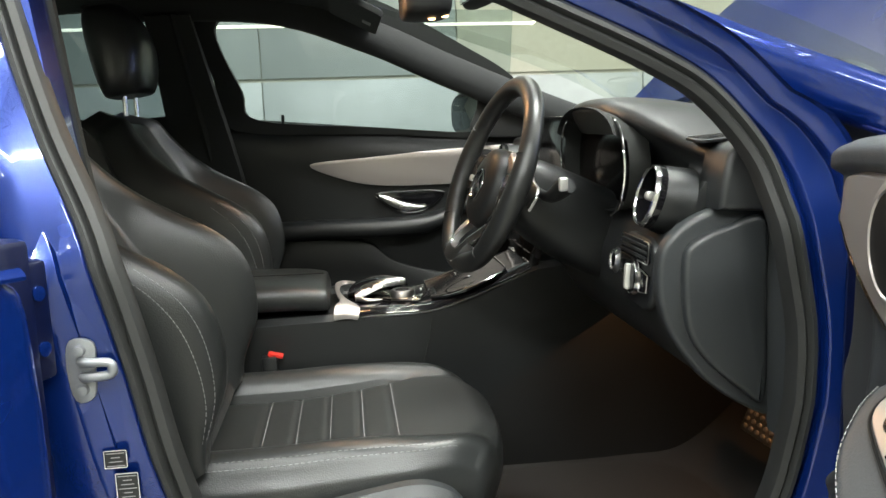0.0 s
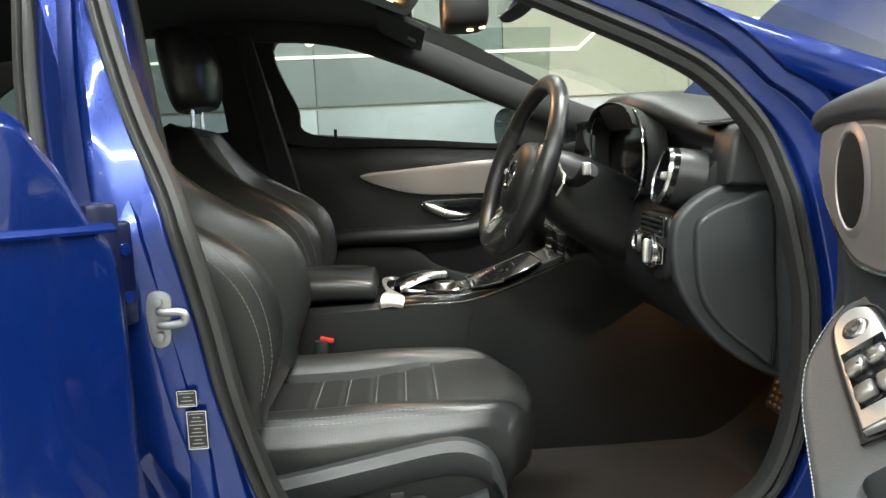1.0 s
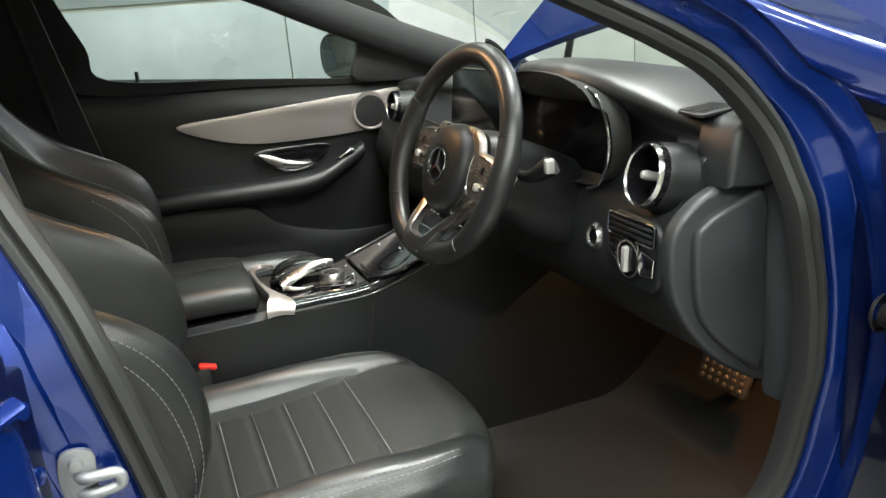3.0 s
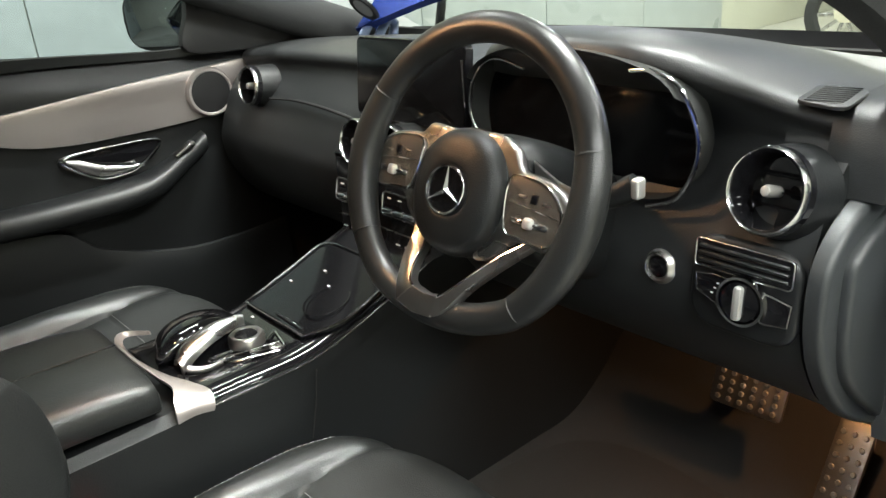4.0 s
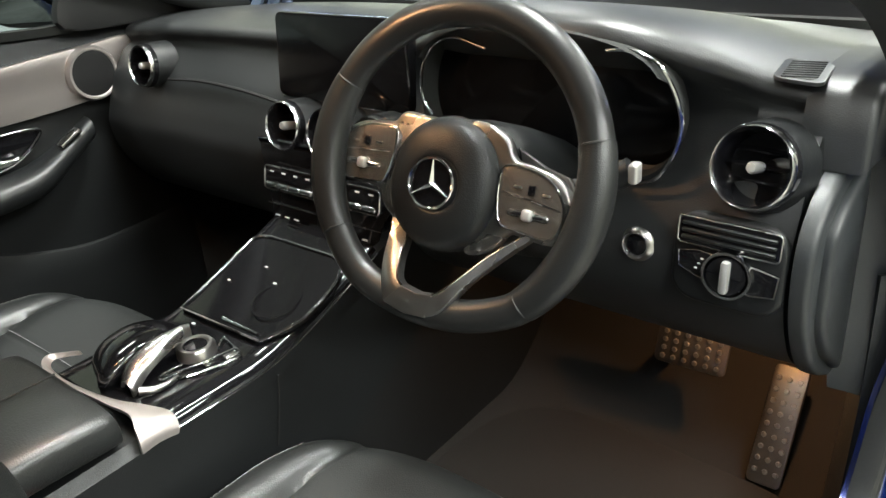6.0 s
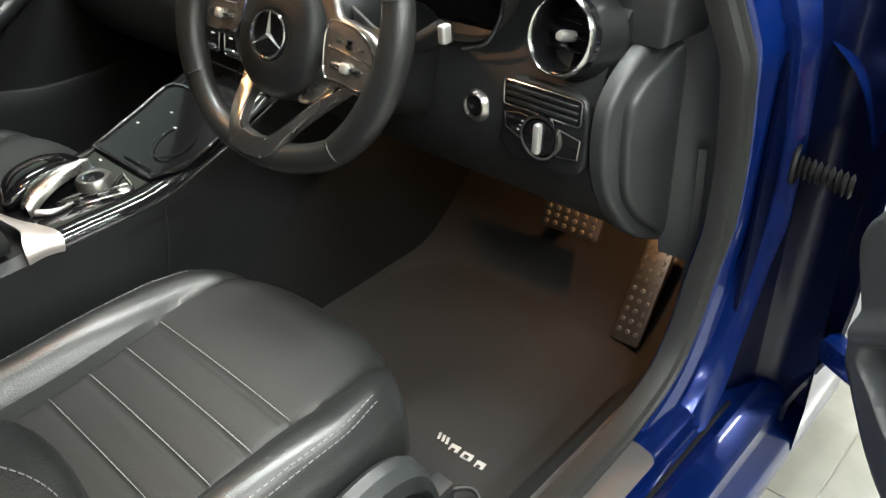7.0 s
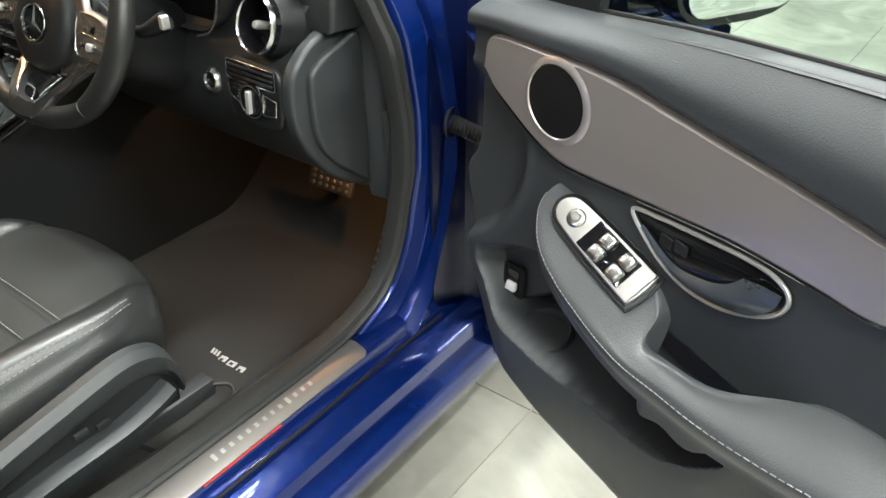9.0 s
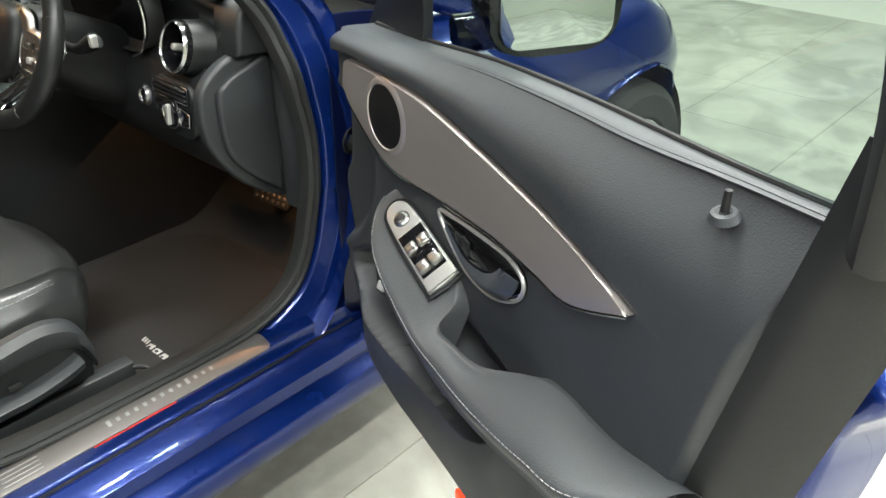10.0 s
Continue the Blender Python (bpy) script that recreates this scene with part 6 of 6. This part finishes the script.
frame_path = cr([Vector((a, dlean(b), b)) for a, b in ((-0.09, 0.955), (-0.12, 1.0), (-0.18, 1.055), (-0.27, 1.11), (-0.38, 1.165), (-0.52, 1.22), (-0.68, 1.27), (-0.82, 1.295), (-0.93, 1.29), (-0.985, 1.245), (-0.995, 1.15), (-0.975, 1.03))], 5)
part("window_frame", tube(frame_path, 0.024, 10, flat=0.8, up=(0, 1, 0)), RUBBER, door, "black window frame with rubber seal")
part("window_pane", net([[(-0.08, -0.04, 0.93), (-0.3, -0.04, 0.95), (-0.97, -0.04, 1.02)], [(-0.16, 0.0, 1.03), (-0.4, 0.02, 1.14), (-0.98, 0.02, 1.15)], [(-0.27, 0.01, 1.11), (-0.55, 0.055, 1.23), (-0.97, 0.06, 1.28)]], 4, 4), glass("clear_door_glass", (0.44, 0.54, 0.51)), door, "clear window pane").visible_shadow = False
bx = [-0.11 - 0.05 * k for k in range(18)]
part("belt_cap", net([[(x, lining_y(x, dbelt(x)) + 0.004, dbelt(x) - 0.002) for x in bx], [(x, lining_y(x, dbelt(x)) - 0.006, dbelt(x) + 0.001) for x in bx], [(x, dy(x) - 0.062, dbelt(x) + 0.001) for x in bx]], 3, 2, 0.003), GREY, door)
part("belt_moulding", dline([(x, dbelt(x) + 0.002) for x in (-0.12, -0.3, -0.5, -0.75, -0.96)], 0.0035, -0.062, 8), BLACKR, door)
part("sail_panel", net([[(-0.085, 0.03, 0.955), (-0.18, 0.022, 0.962), (-0.268, 0.010, 0.972)], [(-0.11, 0.02, 1.0), (-0.18, 0.02, 1.01), (-0.272, 0.010, 1.02)], [(-0.17, 0.02, 1.045), (-0.22, 0.02, 1.07), (-0.28, 0.02, 1.10)]], 4, 4, 0.014), SOFT, door, "black mirror sail panel")
dm = part("mirror_housing", loft([ring((x, -0.155, 1.02), (0, 0.10 * k, 0), (0, 0, 0.072 * k), 3.2, 22) for x, k in ((-0.305, 1.0), (-0.28, 1.04), (-0.23, 0.95), (-0.19, 0.6), (-0.18, 0.3))], 4), GLOSS, door, "gloss black door mirror housing")
part("mirror_glass", slab(rrect(0.172, 0.118, 0.03), 0.003, frame_of((-0.306, -0.155, 1.02), (0.0, -1, 0), (0.05, 0, 1)), 0.001), MIRROR, dm, "mirror glass")
part("mirror_foot", tube([(-0.22, -0.04, 0.965), (-0.23, -0.11, 0.97)], 0.028, 10), GLOSS, dm)
part("hinge", box(0.07, 0.035, 0.04, Matrix.Translation((-0.02, -0.03, 0.78)), 0.008), PAINT, door)
part("hinge", box(0.07, 0.035, 0.04, Matrix.Translation((-0.02, -0.03, 0.44)), 0.008), PAINT, door)
# Added dark sheet that carries the shade behind the hinges.
part("hinge_gap_shade_panel", net([[(0.365, -0.748, z), (0.41, -0.758, z), (0.425, -0.770, z), (0.448, -0.802, z), (0.435, -0.850, z)] for z in (0.30, 0.5, 0.7, 0.90)], 4, 4, 0.004), SHADEBLUE, body, "added sheet behind the hinges, coloured as the shaded gap")
har = thing("door_cable_boot", (0.36, -0.80, 0.72), "ribbed black rubber cable boot between pillar and door", "cable boot")
part("flange", lathe([(0.010, 0.004), (0.022, 0.003), (0.025, 0.0), (0.025, -0.004)], frame_of((0.374, -0.778, 0.706), (0, 0, 1), (1, 0.2, 0)), 24), BLACKR, har)
for k in range(9):
    part("rib", lathe([(0.010, -0.003), (0.0155, 0.0), (0.010, 0.003)], frame_of((0.372 - 0.0015 * k, -0.785 - 0.008 * k, 0.706), (0, 0, 1), (1, 0.2, 0)), 16), BLACKR, har)

# ---- open rear door ----
rd = thing("rear_door", (-0.64, -0.80, 0.0), "open blue rear door", "car door", turn=Euler((0, 0, radians(62))).to_matrix())
rsil = [(0.0, 0.82), (0.005, 0.6), (-0.01, 0.35), (-0.05, 0.25), (-0.5, 0.24), (-0.75, 0.4), (-0.9, 0.7), (-0.95, 1.0), (-0.5, 1.0), (-0.16, 1.0), (-0.085, 0.955), (-0.03, 0.87)]
part("skin", slab([(p.x, p.y) for p in cr([(a, b, 0) for a, b in rsil], 4, True)], 0.09, Matrix(((1, 0, 0, 0), (0, 0, -1, 0.0), (0, 1, 0, 0), (0, 0, 0, 1))), 0.022, 4), PAINT, rd, "blue painted door skin")
part("crease", tube([(-0.01, -0.088, 0.862), (-0.3, -0.092, 0.872), (-0.9, -0.09, 0.885)], 0.008, 8, flat=0.5), PAINT, rd)
# Shade of the gap by the pillar is in the colour here.
part("hinge_recess", box(0.05, 0.05, 0.30, Matrix.Translation((0.008, -0.03, 0.74)), 0.008), SHADEBLUE, rd, "blue door edge, coloured dark for the shaded gap beside it")
hg = part("hinge", box(0.045, 0.03, 0.13, Matrix.Translation((0.034, -0.034, 0.80)), 0.006), SHADEBLUE, rd, "blue door hinge, coloured dark for the shade round it")
for z in (0.77, 0.83):
    part("bolt", lathe([(0, 0.008), (0.008, 0.007), (0.009, 0)], frame_of((0.04, -0.045, z), (1, 0, 0), (0, 0, 1)), 12), PAINT, hg)
part("window_frame", tube(cr([(-0.10, 0.02, 0.985), (-0.05, 0.06, 1.12), (-0.04, 0.11, 1.27), (-0.3, 0.115, 1.30), (-0.7, 0.10, 1.24), (-0.95, 0.04, 1.0)], 5), 0.02, 8), RUBBER, rd)

# ---- tail of the body ----
tail = []
for tx, k, zt in ((-1.60, 1.0, 0.955), (-1.80, 0.99, 0.95), (-2.0, 0.97, 0.93), (-2.15, 0.92, 0.90), (-2.22, 0.86, 0.80)):
    tail.append([Vector((tx, 0.80 * k * q, z)) for q, z in ((-0.95, 0.22), (-1.0, 0.40), (-1.02, 0.62), (-0.98, 0.82), (-0.84, zt), (-0.4, zt + 0.02), (0, zt + 0.025), (0.4, zt + 0.02), (0.84, zt), (0.98, 0.82), (1.02, 0.62), (1.0, 0.40), (0.95, 0.22))])
tail.append([Vector((-2.23, p.y * 0.96, 0.22 + (p.z - 0.22) * 0.85)) for p in tail[-1]])
tail.append([Vector((-2.20, p.y * 0.9, 0.24 + (p.z - 0.24) * 0.1)) for p in tail[-2]])
part("tail", net(tail, 4, 3, 0.01), PAINT, body, "blue boot and rear quarters")
part("rear_window", net([[(-1.60, y * 0.54, 1.235 + 0.03 * (1 - y * y)) for y in (-1, 0, 1)], [(-2.0, y * 0.60, 0.955 + 0.02 * (1 - y * y)) for y in (-1, 0, 1)]], 4, 6), REARPANE, body, "dark rear window").visible_shadow = False

# ---- front wing, bonnet, wheel ----
def wing(s=-1):
    rows = []
    for x in (0.42, 0.62, 0.85, 1.05, 1.29, 1.45, 1.6, 1.70):
        edge = 0.845 + 0.03 * math.exp(-((x - 1.25) / 0.35) ** 2) - 0.10 * max(0, (x - 1.35) / 0.35) ** 2
        arch = 0.22
        if abs(x - 1.27) < 0.345:
            arch = 0.31 + math.sqrt(max(0, 0.345 ** 2 - (x - 1.27) ** 2))
        top = 0.86 - 0.07 * max(0, x - 0.6) - 0.10 * max(0, (x - 1.4) / 0.3) ** 2
        rows.append([Vector((x, s * (edge - 0.20), top + 0.025)), Vector((x, s * (edge - 0.10), top)), Vector((x, s * (edge - 0.035), top - 0.05)), Vector((x, s * edge, top - 0.13)), Vector((x, s * (edge + 0.0), max(top - 0.19, arch))), Vector((x, s * (edge + 0.008), arch)), Vector((x, s * (edge - 0.05), arch + 0.002))])
    return net(rows, 6, 4)


part("front_wing", wing(-1), PAINT, body, "glossy blue front wing")
fwg = wing(1)
fwg.transform(Matrix.Translation((0, 0, -0.05)))
part("far_wing", fwg, PAINT, body)
HINGEM = mat("blue_grey_hinge_steel", (0.10, 0.13, 0.19), 0.4, 0.6)


def bonnet_rows():
    rows = []
    for q in (0.0, 0.15, 0.35, 0.6, 0.8, 1.0):
        row = []
        for y in (-0.62, -0.45, -0.2, 0, 0.2, 0.45, 0.62):
            k = 1 - (y / 0.62) ** 2
            a = radians(56 - 16 * q)
            row.append(Vector((0.50 + 0.22 * k + q * 0.98 * math.cos(radians(39)) , y * (1 - 0.12 * q), 0.974 - 0.03 * y + 0.12 * k + q * 0.98 * math.sin(radians(39)) + 0.05 * math.sin(math.pi * q))))
        rows.append(row)
    return rows


part("bonnet", net(bonnet_rows(), 5, 4, 0.018), PAINT, body, "raised blue bonnet")
for s in (-1, 1):
    part("bonnet_strut", tube([(0.70, s * 0.585, 0.86), (0.74, s * 0.585, 1.02), (0.78, s * 0.57, 1.17)], 0.011, 8), BLACKR, body, "black bonnet strut")
    if s > 0:
        for pts in (((0.50, 0.60, 0.935), (0.53, 0.605, 0.965), (0.60, 0.61, 0.985)), ((0.545, 0.60, 0.93), (0.565, 0.605, 0.95), (0.60, 0.61, 0.98)), ((0.59, 0.60, 0.93), (0.60, 0.605, 0.955), (0.575, 0.61, 0.985))):
            part("bonnet_hinge", tube(pts, 0.0075, 8, flat=1.6), HINGEM, body, "blue-grey bonnet hinge arm")
part("engine_bay", box(0.85, 1.2, 0.3, Matrix.Translation((1.25, 0, 0.58)), 0.03), BLACKR, body, "dark engine bay")
part("bumper", net([[(1.70 - 0.35 * (abs(y) / 0.78) ** 3, y, z) for y in (-0.78, -0.6, -0.3, 0, 0.3, 0.6, 0.78)] for z in (0.18, 0.35, 0.5, 0.64)], 4, 4, 0.01), PAINT, body)
hl = part("headlight", loft([ring((1.50 + d, -0.66 - 0.06 * k, 0.655), (0.09 * k, 0.05 * k, 0), (0, 0, 0.055 * k), 2.6, 20) for d, k in ((-0.05, 0.5), (0.0, 1.0), (0.06, 0.9), (0.1, 0.4))], 4), CHROME, body, "clear headlight")
fw = thing("front_wheel", (1.27, -0.78, 0.31), "front wheel with black tyre and alloy rim", "wheel")
mwh = Matrix.Translation((1.27, -0.70, 0.31)) @ pose(0, 0, 0, 90, 0, 0)
part("tyre", lathe([(0.20, 0.0), (0.27, -0.005), (0.30, 0.02), (0.305, 0.07), (0.305, 0.13), (0.298, 0.165), (0.27, 0.185), (0.215, 0.18), (0.205, 0.16)], mwh, 48), TYRE, fw)
rimw = part("rim", lathe([(0.21, 0.165), (0.205, 0.175), (0.195, 0.165), (0.19, 0.05), (0.0, 0.05)], mwh, 40), SATIN, fw)
for k in range(5):
    part("spoke", box(0.035, 0.18, 0.02, mwh @ pose(0, 0, 0, 0, 0, 72 * k) @ Matrix.Translation((0, 0.10, 0.15)), 0.006), SATIN, rimw)
part("wheel_well", lathe([(0.34, -0.2), (0.345, 0.15)], mwh, 40), DARK, body)

# ---- roof console, sun visor and rear-view mirror ----
WARM = glow("lit_warm_lens", (1.0, 0.62, 0.3), 6.0)
rc = thing("roof_console", (-0.2, 0.0, 1.26), "dark roof console with lit reading lamp", "roof console")
part("shell", loft([ring((x, 0.02, z), (0, 0.10, 0), (0.02, 0, 0.025), 3, 20) for x, z in ((-0.38, 1.345), (-0.34, 1.335), (-0.26, 1.305), (-0.20, 1.28), (-0.18, 1.275))], 4), SOFT, rc)
part("reading_lamp", box(0.03, 0.04, 0.006, Matrix.Translation((-0.24, -0.05, 1.268)) @ pose(0, 0, 0, 0, 24, 0), 0.002), WARM, rc, "lit warm reading lamp")
oh = thing("overhead_lamp_unit", (-0.07, 0.0, 1.26), "black overhead sensor housing with two lit warm lamps", "interior lamp")
part("housing", loft([ring((x, 0.0, 1.245), (0, w, 0), (0, 0, h), 4, 20) for x, w, h in ((-0.125, 0.05, 0.03), (-0.118, 0.07, 0.046), (-0.075, 0.078, 0.048), (-0.035, 0.07, 0.044), (-0.026, 0.05, 0.03))], 3), BLACKR, oh)
part("stem", tube([(-0.08, 0.0, 1.28), (-0.09, 0.0, 1.34)], 0.03, 10), SOFT, oh)
for lx, ly, lz in ((-0.040, -0.030, 1.2015), (-0.066, -0.030, 1.1965)):
    part("lamp", lathe([(0, 0.004), (0.006, 0.003), (0.008, 0)], Matrix.Translation((lx, ly, lz)) @ pose(0, 0, 0, 180, 0, 0), 14), WARM, oh, "lit warm lamp")
rv = thing("rear_view_mirror", (0.045, 0.0, 1.26), "black rear-view mirror under the windscreen", "mirror")
mrv = frame_of((0.045, 0.0, 1.262), (-0.10, 1, 0), (0.05, 0, 1))
part("housing", loft([ring(mrv @ Vector((y, 0, 0)), mrv.to_3x3() @ Vector((0, 0, 0.022 * k)), mrv.to_3x3() @ Vector((0, 0.036 * k, 0)), 3, 18) for y, k in ((-0.112, 0.6), (-0.105, 0.9), (0.0, 1.05), (0.105, 0.9), (0.112, 0.6))], 3), BLACKR, rv)
part("mirror_glass", slab(rrect(0.20, 0.052, 0.012), 0.002, mrv @ Matrix.Translation((0, 0, -0.0225)) @ pose(0, 0, 0, 180, 0, 0), 0.0005), MIRROR, rv, "mirror glass")
part("stem", tube([(0.05, 0.0, 1.275), (0.06, 0.0, 1.31)], 0.012, 8), SOFT, rv)
vis = thing("sun_visor", (-0.2, 0.33, 1.27), "black sun visor folded up with a pale label", "sun visor")
mvs = frame_of((-0.21, 0.33, 1.262), (0, 1, 0), (-1, 0, 0.5))
part("panel", slab(rrect(0.36, 0.13, 0.02), 0.014, mvs @ Matrix.Translation((0, 0, -0.008)), 0.005), DARK, vis)
part("label", slab(rrect(0.05, 0.022, 0.002), 0.0008, mvs @ Matrix.Translation((0.03, -0.035, -0.0092)), 0.0), STITCH, vis, "pale warning label")

hz = thing("floor_cable", (-0.02, -0.56, 0.27), "short black cable loop on the carpet beside the seat", "cable")
part("loop", tube(cr([(-0.10, -0.50, 0.285), (-0.054, -0.524, 0.287), (-0.02, -0.547, 0.29), (0.003, -0.565, 0.288), (0.004, -0.582, 0.283), (-0.015, -0.60, 0.278)], 5), 0.004, 8), BLACKR, hz)

# cabin lamps: reading lamp and footwell lamp
area("reading_lamp_glow", (-0.235, -0.05, 1.256), (-0.03, -0.22, 0.7), 0.04, 0.04, 1.8, (1.0, 0.55, 0.25))
area("footwell_lamp_glow", (0.400, -0.578, 0.655), (0.42, -0.42, 0.25), 0.010, 0.010, 1.15, (1.0, 0.5, 0.2))

# ---- floor tiles ----
tile_mesh = None
P_ = 0.6 / K
for i in range(-6, 9):
    for j in range(-9, 7):
        x, y = 0.523 - P_ / 2 + i * P_, -0.885 - P_ / 2 + j * P_
        if tile_mesh is None:
            t0 = part("tile", box(P_ - 0.0022, P_ - 0.0022, 0.01, Matrix(), 0.0008, 1), TILE, floor, smooth=0)
            tile_mesh = t0.data
            t0.location = Vector((x, y, -0.005)) * K
        else:
            t = new("tile", tile_mesh)
            t.parent = floor
            t.location = Vector((x, y, -0.005)) * K
